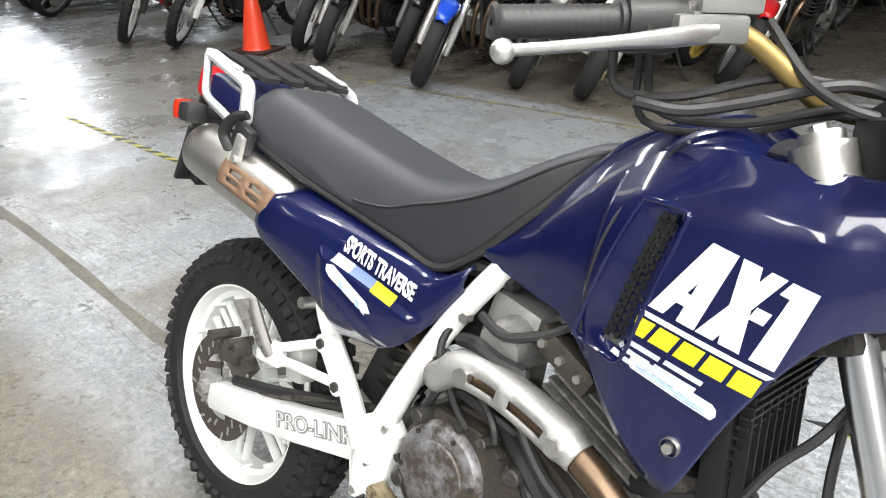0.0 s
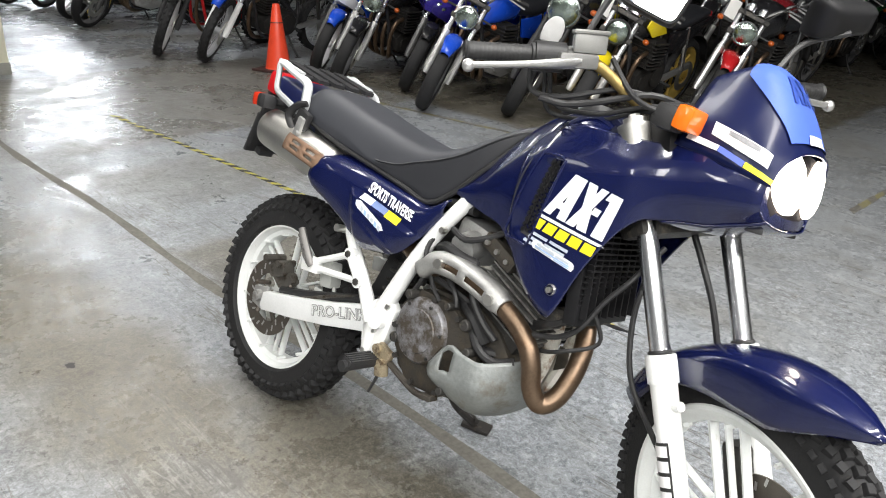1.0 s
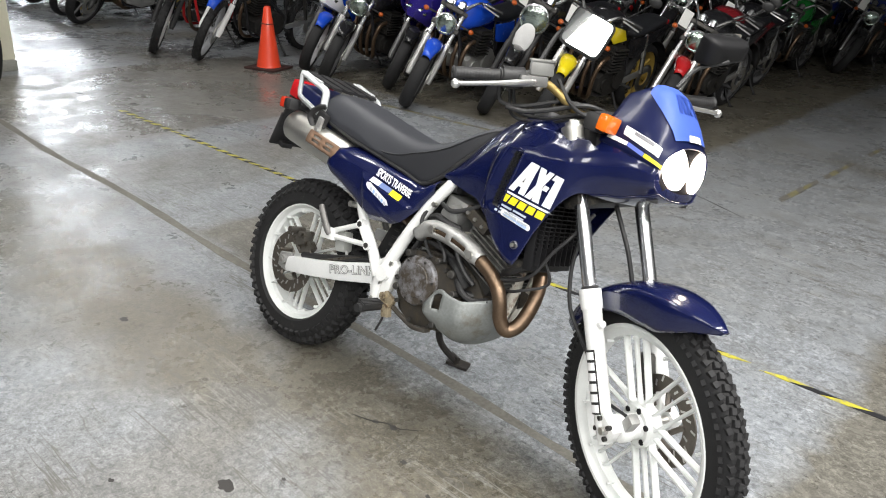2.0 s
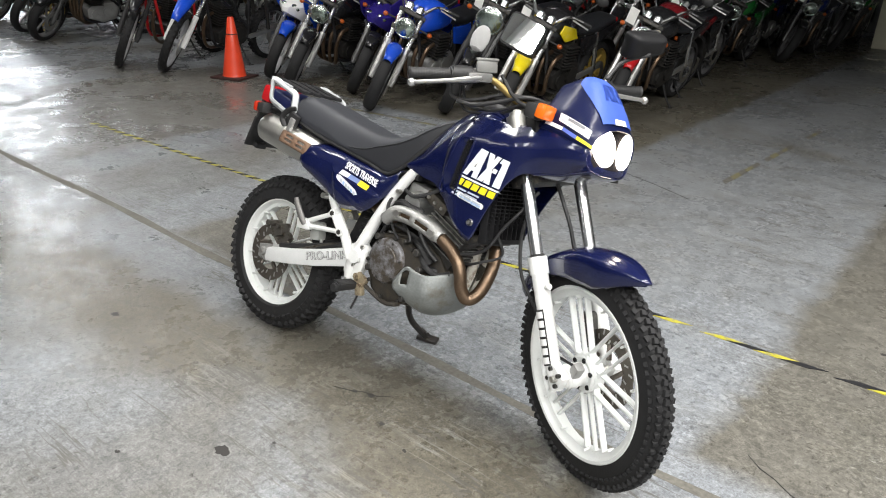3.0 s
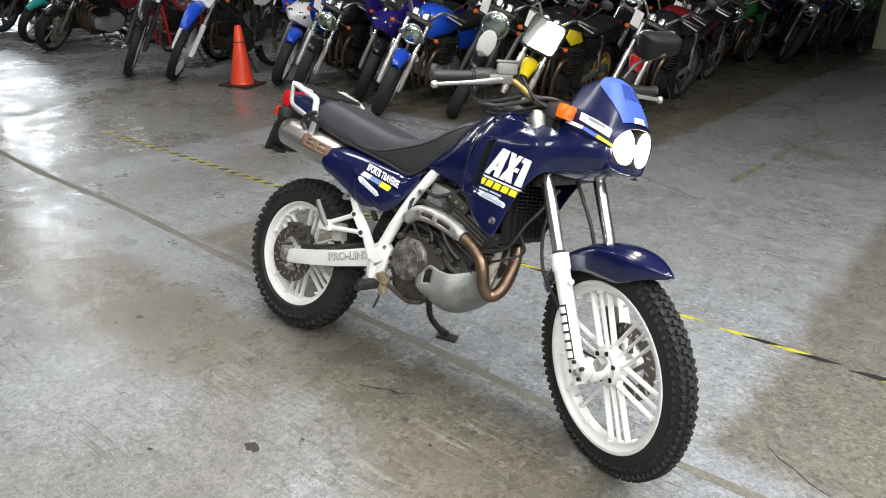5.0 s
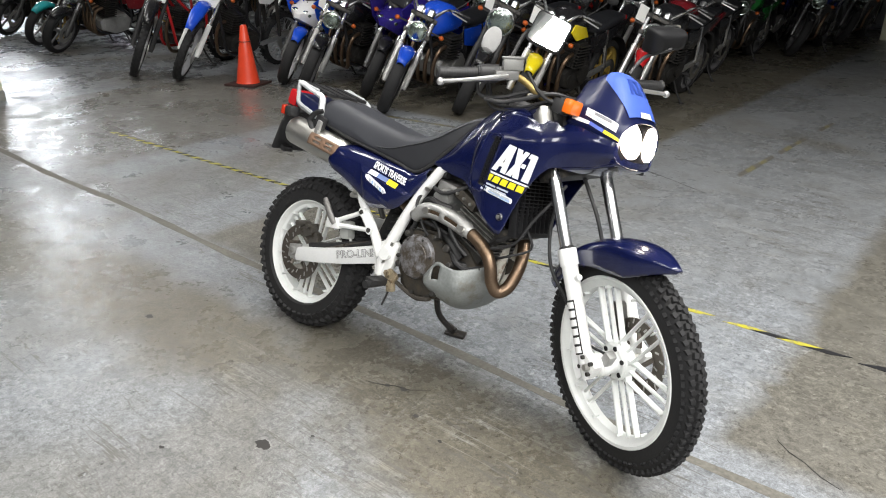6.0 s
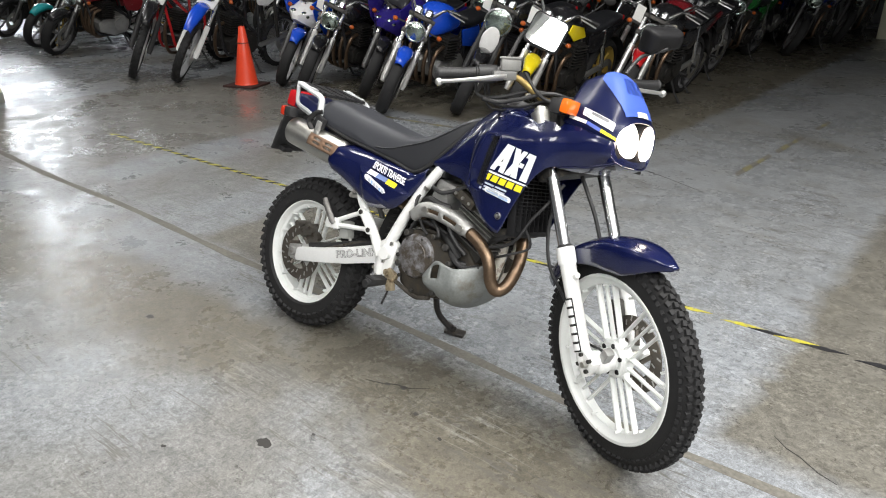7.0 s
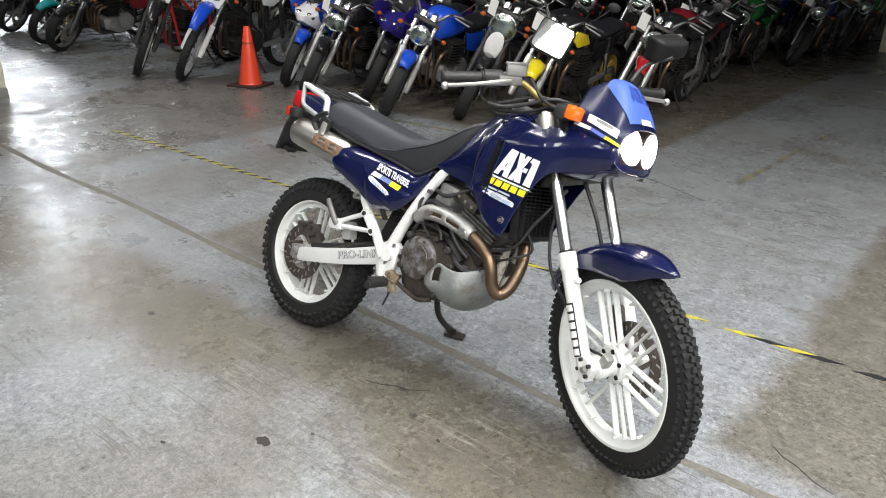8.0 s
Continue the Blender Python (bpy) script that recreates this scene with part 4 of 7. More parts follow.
bm = bmesh.new()
ma = Vector((0.19, -0.115, 0.732))
mb = Vector((-0.122, -0.115, 0.784))
d = (mb - ma).normalized()
ring = []
side = Vector((0, 1, 0))
up = d.cross(side).normalized()
for q, r in ((0.0, 0.042), (0.02, 0.048), (0.06, 0.050), (0.9, 0.052), (0.96, 0.051), (0.985, 0.046), (1.0, 0.040), (0.995, 0.034), (0.9, 0.03)):
    p = ma.lerp(mb, q)
    ring.append([p + side * (r * math.cos(a)) + up * (1.08 * r * math.sin(a)) for a in (2 * math.pi * k / 32 for k in range(32))])
skin(bm, ring, True)
silencer = part("silencer", bm, STEEL, bike, "brushed stainless silencer")
bm = bmesh.new()
ms = Matrix.Translation(ma.lerp(mb, 0.26)) @ Matrix((d, side, -up)).transposed().to_4x4()
# curved rusty guard with four slots, on the outer upper side
rows = []
for i in range(13):
    u = -0.08 + 0.16 * i / 12
    rows.append([ms @ Vector((u, -0.057 * math.cos(a), 0.062 * math.sin(a))) for a in (radians(q) for q in (-8, -3, 3, 11, 14, 18, 26, 32, 36))])
vs, fs = skin(bm, rows)
kill = [fs[i][j] for i in (2, 3, 4, 7, 8, 9) for j in (2, 5)]
bmesh.ops.delete(bm, geom=kill, context="FACES_ONLY")
part("silencer_guard", bm, RUST, silencer, "rusty slotted heat guard", solid=0.004)
bm = bmesh.new()
rod(bm, ma.lerp(mb, 0.97), ma.lerp(mb, 1.04), 0.016, 14)
part("tailpipe", bm, DARK, silencer)

# skid plate: a shell round the bottom of the engine
bm = bmesh.new()
SK = [[(0.692, 0.412), (0.735, 0.473), (0.778, 0.470), (0.83, 0.470), (0.885, 0.488), (0.925, 0.505)],
      [(0.700, 0.398), (0.738, 0.425), (0.782, 0.430), (0.835, 0.435), (0.887, 0.455), (0.926, 0.478)],
      [(0.712, 0.380), (0.745, 0.385), (0.788, 0.384), (0.842, 0.400), (0.890, 0.430), (0.927, 0.458)],
      [(0.735, 0.345), (0.762, 0.336), (0.800, 0.334), (0.850, 0.356), (0.893, 0.392), (0.926, 0.425)],
      [(0.745, 0.322), (0.770, 0.315), (0.806, 0.316), (0.853, 0.340), (0.893, 0.378), (0.922, 0.412)]]
YS = [-0.150, -0.156, -0.150, -0.10, 0.0]
def taper(x):
    return 1.0 if x < 0.84 else 1 - 0.62 * ((x - 0.84) / 0.1) ** 1.3


right = [[Vector((x - 0.02 * max(0, (x - 0.8) / 0.15), y * taper(x), z)) for x, z in row] for row, y in zip(SK, YS)]
left = [[Vector((p.x, -p.y, p.z)) for p in row] for row in right[:-1]][::-1]
vs, fs = skin(bm, smooth_rows(right + left, 4, 4))
# opening near the rear upper corner
kill = [fs[i][j] for i in range(1, 5) for j in range(3, 6)]
bmesh.ops.delete(bm, geom=kill, context="FACES_ONLY")
part("skid_plate", bm, SKID, bike, "scuffed grey metal skid plate with an opening", solid=0.005)

# radiator with grille behind the shroud
bm = bmesh.new()
box(bm, (0.985, -0.045, 0.735), (0.03, 0.21, 0.22), (0, -8, 0), 0.006)
radiator = part("radiator", bm, SHELL_BLACK, bike, "black radiator with a slatted guard")
for k in range(16):
    bm = bmesh.new()
    box(bm, (1.003 + 0.002 * k * 0.4, -0.045, 0.645 + 0.0118 * k), (0.012, 0.205, 0.003), (0, -8, 0))
    part("slat", bm, SHELL_BLACK, radiator)
for k in range(8):
    bm = bmesh.new()
    box(bm, (1.008, -0.138 + 0.027 * k, 0.74), (0.014, 0.004, 0.19), (0, -8, 0))
    part("guard_bar", bm, SHELL_BLACK, radiator)
bm = bmesh.new()
box(bm, (0.965, -0.06, 0.63), (0.09, 0.14, 0.03), (0, -10, 0), 0.008)
part("radiator_tray", bm, DARK, bike, "dark tray under the radiator")
bm = bmesh.new()
tube(bm, [(0.98, -0.12, 0.63), (0.93, -0.11, 0.60), (0.86, -0.06, 0.56)], 0.012, 8, 4)
part("radiator_hose", bm, BLACK, bike, "black radiator hose")
bm = bmesh.new()
tube(bm, [(1.02, -0.10, 0.66), (1.04, -0.08, 0.60), (0.98, -0.11, 0.56), (0.93, -0.10, 0.54), (0.87, -0.08, 0.53)], 0.0045, 6, 5)
part("overflow_hose", bm, BLACK, bike, "thin black overflow hose")
bm = bmesh.new()
tube(bm, [(0.86, -0.115, 0.55), (0.916, -0.12, 0.569), (0.97, -0.12, 0.588), (1.011, -0.12, 0.622), (1.041, -0.11, 0.689), (1.074, -0.10, 0.743), (1.10, -0.06, 0.818)], 0.0055, 8, 6)
part("clutch_cable", bm, BLACK, bike, "black clutch cable")
# small engine fittings
for x, z, r, h in ((0.585, 0.535, 0.011, 0.03), (0.70, 0.548, 0.009, 0.026), (0.755, 0.525, 0.013, 0.022), (0.785, 0.475, 0.010, 0.03), (0.565, 0.42, 0.012, 0.024), (0.735, 0.36, 0.010, 0.022)):
    bm = bmesh.new()
    lathe(bm, [(-0.120 - h, 0.0), (-0.120 - h, r * 0.8), (-0.118 - h, r), (-0.11, r * 1.15)], 14, pose(x, 0, z))
    part("engine_boss", bm, DARK, bike, "greasy round engine boss")
for k in range(6):
    a = 2 * math.pi * k / 6 + 0.2
    bm = bmesh.new()
    rod(bm, (0.632 + 0.067 * math.cos(a), -0.132, 0.462 + 0.067 * math.sin(a)), (0.632 + 0.067 * math.cos(a), -0.1425, 0.462 + 0.067 * math.sin(a)), 0.0042, 6)
    part("clutch_cover_bolt", bm, DARK, bike)
for pts, r in (([(0.60, -0.105, 0.70), (0.585, -0.125, 0.65), (0.60, -0.13, 0.59), (0.57, -0.12, 0.53)], 0.006), ([(0.72, -0.11, 0.66), (0.745, -0.13, 0.60), (0.79, -0.13, 0.55), (0.83, -0.12, 0.52)], 0.008),
               ([(0.64, -0.12, 0.71), (0.69, -0.13, 0.70), (0.74, -0.12, 0.72), (0.78, -0.10, 0.75)], 0.007), ([(0.76, -0.115, 0.52), (0.80, -0.13, 0.49), (0.84, -0.12, 0.475), (0.88, -0.10, 0.49)], 0.010),
               ([(0.55, -0.11, 0.62), (0.60, -0.125, 0.61), (0.63, -0.125, 0.57), (0.66, -0.125, 0.545)], 0.005)):
    bm = bmesh.new()
    tube(bm, pts, r, 8, 4)
    part("engine_hose", bm, BLACK, bike, "black rubber engine hose")
bm = bmesh.new()
box(bm, (0.775, -0.10, 0.70), (0.10, 0.04, 0.035), (0, 24, 0), 0.006)
part("cylinder_head_cover", bm, ENGINE, bike, "dusty cylinder head cover")
for k in range(3):
    bm = bmesh.new()
    rod(bm, (0.745 + 0.03 * k, -0.115, 0.712 - 0.012 * k), (0.745 + 0.03 * k, -0.128, 0.712 - 0.012 * k), 0.006, 6)
    part("head_bolt", bm, STEEL, bike)

# ---- bodywork: tank, shrouds, nose cowl
# each station: x and (y, z) of points from the top middle to the lower edge
TANK = [(0.600, [(0.0, 0.800), (0.050, 0.798), (0.085, 0.798), (0.102, 0.794), (0.100, 0.786)]),
        (0.660, [(0.0, 0.880), (0.050, 0.874), (0.090, 0.850), (0.112, 0.810), (0.108, 0.774)]),
        (0.715, [(0.0, 0.950), (0.055, 0.940), (0.098, 0.905), (0.128, 0.840), (0.120, 0.766)]),
        (0.770, [(0.0, 1.000), (0.060, 0.990), (0.108, 0.950), (0.142, 0.860), (0.132, 0.757)]),
        (0.830, [(0.0, 1.028), (0.064, 1.020), (0.118, 0.982), (0.154, 0.870), (0.142, 0.712)]),
        (0.890, [(0.0, 1.040), (0.066, 1.033), (0.120, 0.996), (0.155, 0.880), (0.146, 0.668)]),
        (0.940, [(0.0, 1.022), (0.064, 1.018), (0.115, 0.990), (0.140, 0.880), (0.135, 0.690)])]
secs = []
for x, prof in TANK:
    half_r = [Vector((x, -y, z)) for y, z in prof]
    half_l = [Vector((x, y, z)) for y, z in prof[1:]]
    secs.append(half_l[::-1] + half_r)
bm = bmesh.new()
vs, fs = skin(bm, smooth_rows(secs, 5, 5))
bm.faces.new(vs[-1])
part("fuel_tank", bm, NAVY, bike, "glossy navy blue fuel tank", angle=60)
bm = bmesh.new()
lathe(bm, [(0.0, 0.0), (0.012, 0.02), (0.012, 0.036), (0.0, 0.042), (-0.01, 0.042)], 28, pose(0.84, 0, 1.034, 84, 0, 0))
part("fuel_cap", bm, BLACK, bike, "black fuel filler cap")

SHROUD = [(0.800, [(0.108, 0.972), (0.150, 0.905), (0.156, 0.820), (0.140, 0.747)]),
          (0.850, [(0.122, 0.990), (0.164, 0.920), (0.167, 0.810), (0.150, 0.690)]),
          (0.900, [(0.130, 1.002), (0.166, 0.925), (0.167, 0.790), (0.156, 0.648)]),
          (0.945, [(0.134, 1.000), (0.168, 0.930), (0.168, 0.785), (0.158, 0.626)]),
          (0.965, [(0.135, 0.999), (0.168, 0.935), (0.168, 0.800), (0.160, 0.640)]),
          (1.000, [(0.135, 0.999), (0.168, 0.940), (0.168, 0.845), (0.163, 0.735)]),
          (1.040, [(0.134, 1.000), (0.168, 0.945), (0.168, 0.885), (0.160, 0.815)]),
          (1.075, [(0.132, 1.002), (0.160, 0.955), (0.162, 0.905), (0.152, 0.858)]),
          (1.110, [(0.136, 1.008), (0.155, 0.965), (0.158, 0.920), (0.142, 0.870)]),
          (1.150, [(0.144, 1.002), (0.156, 0.966), (0.156, 0.926), (0.137, 0.880)]),
          (1.190, [(0.1485, 0.989), (0.1565, 0.961), (0.153, 0.925), (0.133, 0.886)]),
          (1.230, [(0.1500, 0.984), (0.1540, 0.959), (0.148, 0.926), (0.128, 0.899)]),
          (1.268, [(0.1470, 0.978), (0.1490, 0.956), (0.143, 0.930), (0.122, 0.911)]),
          (1.284, [(0.1420, 0.975), (0.1435, 0.955), (0.138, 0.934), (0.116, 0.919)])]


def scooped(p, s):
    """Sinks the pocket in front of which the vent sits: flat at its rear edge, deepest at its front edge."""
    v = (p.z - 0.752) / (0.924 - 0.752)
    if not 0.0 < v < 1.0:
        return p
    rear, front = 0.802 + 0.044 * v, 0.864 + 0.034 * v
    u = (p.x - rear) / (front - rear)
    if 0.0 < u < 1.0:
        ends = min(1.0, v / 0.10, (1.0 - v) / 0.06)
        p = Vector((p.x, p.y - s * 0.020 * u ** 0.8 * ends, p.z))
    return p


def bent(x, y, z):
    """The nose is rounded when seen from above."""
    return Vector((x - max(0.0, (x - 1.16) / 0.128) * 0.9 * y * y, y, z))


BVH = {}
for s in (-1, 1):
    bm = bmesh.new()
    skin(bm, [[scooped(p, s) for p in row] for row in smooth_rows([[bent(x, s * y, z) for y, z in p] for x, p in SHROUD], 9, 12)])
    BVH[s] = BVHTree.FromBMesh(bm)
    part("side_shroud", bm, NAVY, bike, "glossy navy blue side shroud with white and yellow graphics" if s < 0 else "glossy navy blue side shroud", angle=60, solid=0.004)

COWL = [(1.090, [(0.0, 1.148), (0.055, 1.140), (0.092, 1.098), (0.125, 1.052), (0.140, 1.006)]),
        (1.150, [(0.0, 1.176), (0.060, 1.164), (0.099, 1.108), (0.132, 1.052), (0.146, 0.998)]),
        (1.192, [(0.0, 1.172), (0.062, 1.160), (0.102, 1.102), (0.136, 1.045), (0.149, 0.990)]),
        (1.226, [(0.0, 1.138), (0.065, 1.128), (0.105, 1.082), (0.138, 1.034), (0.150, 0.984)]),
        (1.254, [(0.0, 1.100), (0.067, 1.092), (0.108, 1.060), (0.139, 1.022), (0.150, 0.980)]),
        (1.276, [(0.0, 1.062), (0.066, 1.056), (0.107, 1.036), (0.136, 1.010), (0.147, 0.976)]),
        (1.290, [(0.0, 1.046), (0.064, 1.041), (0.104, 1.026), (0.131, 1.004), (0.142, 0.974)])]
secs = []
for x, prof in COWL:
    bend = max(0.0, (x - 1.16) / 0.128)
    half_r = [Vector((x - bend * 0.9 * y * y, -y, z)) for y, z in prof]
    secs.append([Vector((p.x, -p.y, p.z)) for p in half_r[1:]][::-1] + half_r)
bm = bmesh.new()
skin(bm, smooth_rows(secs, 5, 5))
bm.normal_update()
COWL_BVH = BVHTree.FromBMesh(bm)
part("nose_cowl", moved(bm, I4), NAVY_COWL, bike, "glossy navy blue nose cowl over the headlight", angle=60, solid=0.004)
# lower nose: from the shroud forward under the lamps
LOW = [(1.110, [(0.141, 0.871), (0.08, 0.864), (0.0, 0.862)]),
       (1.150, [(0.136, 0.881), (0.08, 0.870), (0.0, 0.868)]),
       (1.190, [(0.132, 0.887), (0.08, 0.876), (0.0, 0.874)]),
       (1.230, [(0.127, 0.900), (0.075, 0.891), (0.0, 0.889)]),
       (1.268, [(0.121, 0.912), (0.07, 0.902), (0.0, 0.900)]),
       (1.284, [(0.115, 0.920), (0.066, 0.911), (0.0, 0.909)])]
secs = []
for x, prof in LOW:
    half_r = [bent(x, -y, z) for y, z in prof]
    secs.append([Vector((p.x, -p.y, p.z)) for p in half_r[:-1]] + half_r[::-1])
bm = bmesh.new()
skin(bm, smooth_rows(secs, 4, 4))
part("lower_nose", bm, NAVY, bike, "navy blue panel under the headlight", angle=60, solid=0.004)


def face_x(y, z):
    """The slightly rounded, backward-raked face of the lamps."""
    return 1.276 - 0.9 * y * y - 0.10 * (z - 0.97)


bm = bmesh.new()
OUT = [(-0.138, 0.975), (-0.130, 1.002), (-0.108, 1.024), (-0.064, 1.040), (0.0, 1.044), (0.064, 1.040), (0.108, 1.024), (0.130, 1.002), (0.138, 0.975),
       (0.137, 0.942), (0.113, 0.920), (0.066, 0.912), (0.0, 0.910), (-0.066, 0.912), (-0.113, 0.920), (-0.137, 0.942)]
rows = []
for q in (1.0, 0.85, 0.7, 0.5, 0.25, 0.05):
    rows.append([Vector((face_x(y * q, 0.97 + (z - 0.97) * q), y * q, 0.97 + (z - 0.97) * q)) for y, z in OUT])
vs, _ = skin(bm, rows, True)
bm.faces.new(vs[-1])
for f in bm.faces:
    mid = f.calc_center_median()
    f.material_index = int(mid.z < 0.934 or abs(mid.y) > 0.122)
part("lamp_surround", bm, [mat("black_surround", (0.008, 0.007, 0.009), 0.85, var=0.1, scale=30, spec=0.1), NAVY], bike, "dark headlight surround")
for s in (-1, 1):
    bm = bmesh.new()
    rows = []
    for rr, dx in ((1.0, 0.002), (0.97, 0.010), (0.8, 0.016), (0.5, 0.020), (0.15, 0.021)):
        ring = []
        for k in range(32):
            a = 2 * math.pi * k / 32
            y = s * 0.069 + 0.055 * rr * math.cos(a) + s * 0.012 * rr * math.sin(a)
            z = 0.988 + 0.053 * rr * math.sin(a)
            ring.append(Vector((face_x(y, z) + dx, y, z)))
        rows.append(ring)
    vs, _ = skin(bm, rows, True)
    bm.faces.new(vs[-1])
    part("headlight", bm, LIT, bike, "round headlight lens, switched on")
for s in (-1, 1):
    bm = bmesh.new()
    box(bm, (1.250, s * 0.085, 0.901), (0.03, 0.032, 0.014), (0, 0, -s * 18), 0.003)
    part("cowl_clip", bm, BLACK, bike, "small black lug under the nose")


def decal(poly, bvh, material, name, label="", side=-1, lift=0.0012, step=0.012, parent=None):
    """A thin sticker laid on a curved panel: an outline in x and z, cut fine and pressed onto the surface along y."""
    b = bmesh.new()
    b.faces.new([b.verts.new((x, 0, z)) for x, z in poly])
    xs, zs = [p[0] for p in poly], [p[1] for p in poly]
    for lo, hi, ax in ((min(xs), max(xs), 0), (min(zs), max(zs), 2)):
        q = lo + step
        while q < hi:
            co = Vector((q, 0, 0)) if ax == 0 else Vector((0, 0, q))
            no = Vector((1, 0, 0)) if ax == 0 else Vector((0, 0, 1))
            bmesh.ops.bisect_plane(b, geom=[*b.verts, *b.edges, *b.faces], plane_co=co, plane_no=no)
            q += step
    for v in b.verts:
        hit = bvh.ray_cast(Vector((v.co.x, side * 0.6, v.co.z)), Vector((0, -side, 0)))
        v.co.y = (hit[0].y if hit[0] else side * 0.15) + side * lift
    return part(name, b, material, parent or bike, label)


# graphics of the right shroud: slanted block bars, rule, yellow bars, small lines, sticker
BL, BR, TR, TL = Vector((0.887, 0.821)), Vector((1.027, 0.802)), Vector((1.045, 0.888)), Vector((0.930, 0.908))


def on(u, v):
    """Panel place of a graphic point: u along, v up, both in metres of the block's own frame."""
    u, v = u / 0.14, v / 0.09
    return tuple((BL * (1 - u) + BR * u) * (1 - v) + (TL * (1 - u) + TR * u) * v)


def bar(*uv):
    return [on(u * 0.14, v * 0.09) for u, v in uv]


GR = BVH[-1]
for poly in (bar((0.0, 0.0), (0.13, 0.0), (0.26, 1.0), (0.06, 1.0)), bar((0.24, 0.0), (0.39, 0.0), (0.31, 1.0), (0.14, 1.0)), bar((0.10, 0.2), (0.3, 0.2), (0.3, 0.36), (0.12, 0.36)),
             bar((0.58, 0.0), (0.74, 0.0), (0.52, 1.0), (0.35, 1.0)), bar((0.40, 0.0), (0.54, 0.0), (0.74, 1.0), (0.60, 1.0)),
             bar((0.65, 0.42), (0.77, 0.42), (0.78, 0.58), (0.66, 0.58)), bar((0.81, 0.0), (0.99, 0.0), (1.0, 1.0), (0.83, 1.0)), bar((0.74, 0.82), (0.84, 0.82), (0.84, 1.0), (0.78, 1.0))):
    decal(poly, GR, DECAL_WHITE, "white_bar", "white block graphic")
decal([on(-0.004, -0.012), on(0.142, -0.012), on(0.142, -0.006), on(-0.003, -0.006)], GR, DECAL_WHITE, "white_rule", "thin white rule")
for k in range(5):
    u = -0.004 + 0.0285 * k
    decal([on(u, -0.036), on(u + 0.0235, -0.036), on(u + 0.0245, -0.015), on(u + 0.001, -0.015)], GR, DECAL_YELLOW, "yellow_block", "yellow block graphic")
for r, (cut, end) in enumerate(((0.046, 0.092), (0.040, 0.090), (0.044, 0.084))):
    for u0, u1 in ((0.0, cut), (cut + 0.005, end)):
        decal([on(u0, -0.050 - 0.0105 * r), on(u1, -0.051 - 0.0105 * r), on(u1, -0.045 - 0.0105 * r), on(u0, -0.044 - 0.0105 * r)], GR, DECAL_GREY, "text_line", "small illegible pale line")
st = decal([(0.884, 0.746), (0.982, 0.729), (0.986, 0.735), (0.985, 0.742), (0.980, 0.746), (0.888, 0.763), (0.882, 0.759), (0.880, 0.752)], GR, DECAL_WHITE, "sticker", "silver and white sticker")
PALE_BLUE = mat("pale_blue_print", (0.35, 0.5, 0.75), 0.4, var=0.2, scale=90)
for k, (u0, u1, v0, v1, m) in enumerate(((0.10, 0.55, 0.58, 0.86, DECAL_GREY), (0.60, 0.92, 0.52, 0.80, DECAL_GREY), (0.06, 0.94, 0.30, 0.48, PALE_BLUE), (0.06, 0.50, 0.12, 0.24, DECAL_GREY), (0.56, 0.94, 0.10, 0.24, PALE_BLUE))):
    q = lambda u, v: (0.884 + 0.098 * u, 0.746 - 0.017 * u + 0.0165 * v)
    decal([q(u0, v0), q(u1, v0), q(u1, v1), q(u0, v1)], GR, m, "sticker_print", "", lift=0.0024, parent=st)

# vent with a black mesh, set into a raised navy frame
vent = decal([(0.838, 0.764), (0.862, 0.760), (0.874, 0.82), (0.889, 0.892), (0.889, 0.912), (0.872, 0.916), (0.860, 0.86), (0.848, 0.80)], GR, BLACK, "vent_grille", "black honeycomb vent insert", lift=0.002)
bm = bmesh.new()
for i in range(13):
    for j in range(4):
        q = i / 12
        x = 0.851 + 0.029 * q + 0.0062 * (j - 1.5) * (1.0 - 0.25 * q)
        z = 0.772 + 0.142 * q + (0.005 if j % 2 else 0)
        hitp = GR.ray_cast(Vector((x, -0.6, z)), Vector((0, 1, 0)))[0]
        if hitp:
            box(bm, (x, hitp.y - 0.004, z), (0.0055, 0.004, 0.008), (0, 12, 0))
part("vent_mesh", bm, SHELL_BLACK, vent, "dark mesh cells")


def lip(pts, r, lift=0.0):
    b = bmesh.new()
    q = []
    for x, z in pts:
        h = GR.ray_cast(Vector((x, -0.6, z)), Vector((0, 1, 0)))[0]
        q.append((x, (h.y if h else -0.15) - lift, z))
    tube(b, q, r, 8, 6)
    return b


part("vent_lip", lip([(0.848, 0.930), (0.874, 0.931), (0.9015, 0.927), (0.9005, 0.905), (0.886, 0.83), (0.869, 0.750), (0.84, 0.745)], 0.0030), NAVY, bike, "raised navy edge beside the vent")
part("shroud_crease", lip([(0.848, 0.930), (0.838, 0.90), (0.822, 0.85), (0.806, 0.79), (0.799, 0.755), (0.81, 0.745), (0.84, 0.745)], 0.0034), NAVY, bike, "raised crease of the shroud")
part("shroud_seam", lip([(0.875, 0.998), (0.848, 0.978), (0.818, 0.90), (0.804, 0.83), (0.802, 0.756)], 0.0020), BLACK, bike, "dark seam between tank and shroud")
bm = bmesh.new()
rod(bm, (0.950, -0.155, 0.681), (0.950, -0.173, 0.681), 0.006, 12)
lathe(bm, [(-0.169, 0.010), (-0.165, 0.0115), (-0.150, 0.0115)], 20, pose(0.950, 0, 0.681))
part("shroud_bolt", bm, STEEL, bike, "steel shroud bolt")

# cowl graphics
CB = COWL_BVH


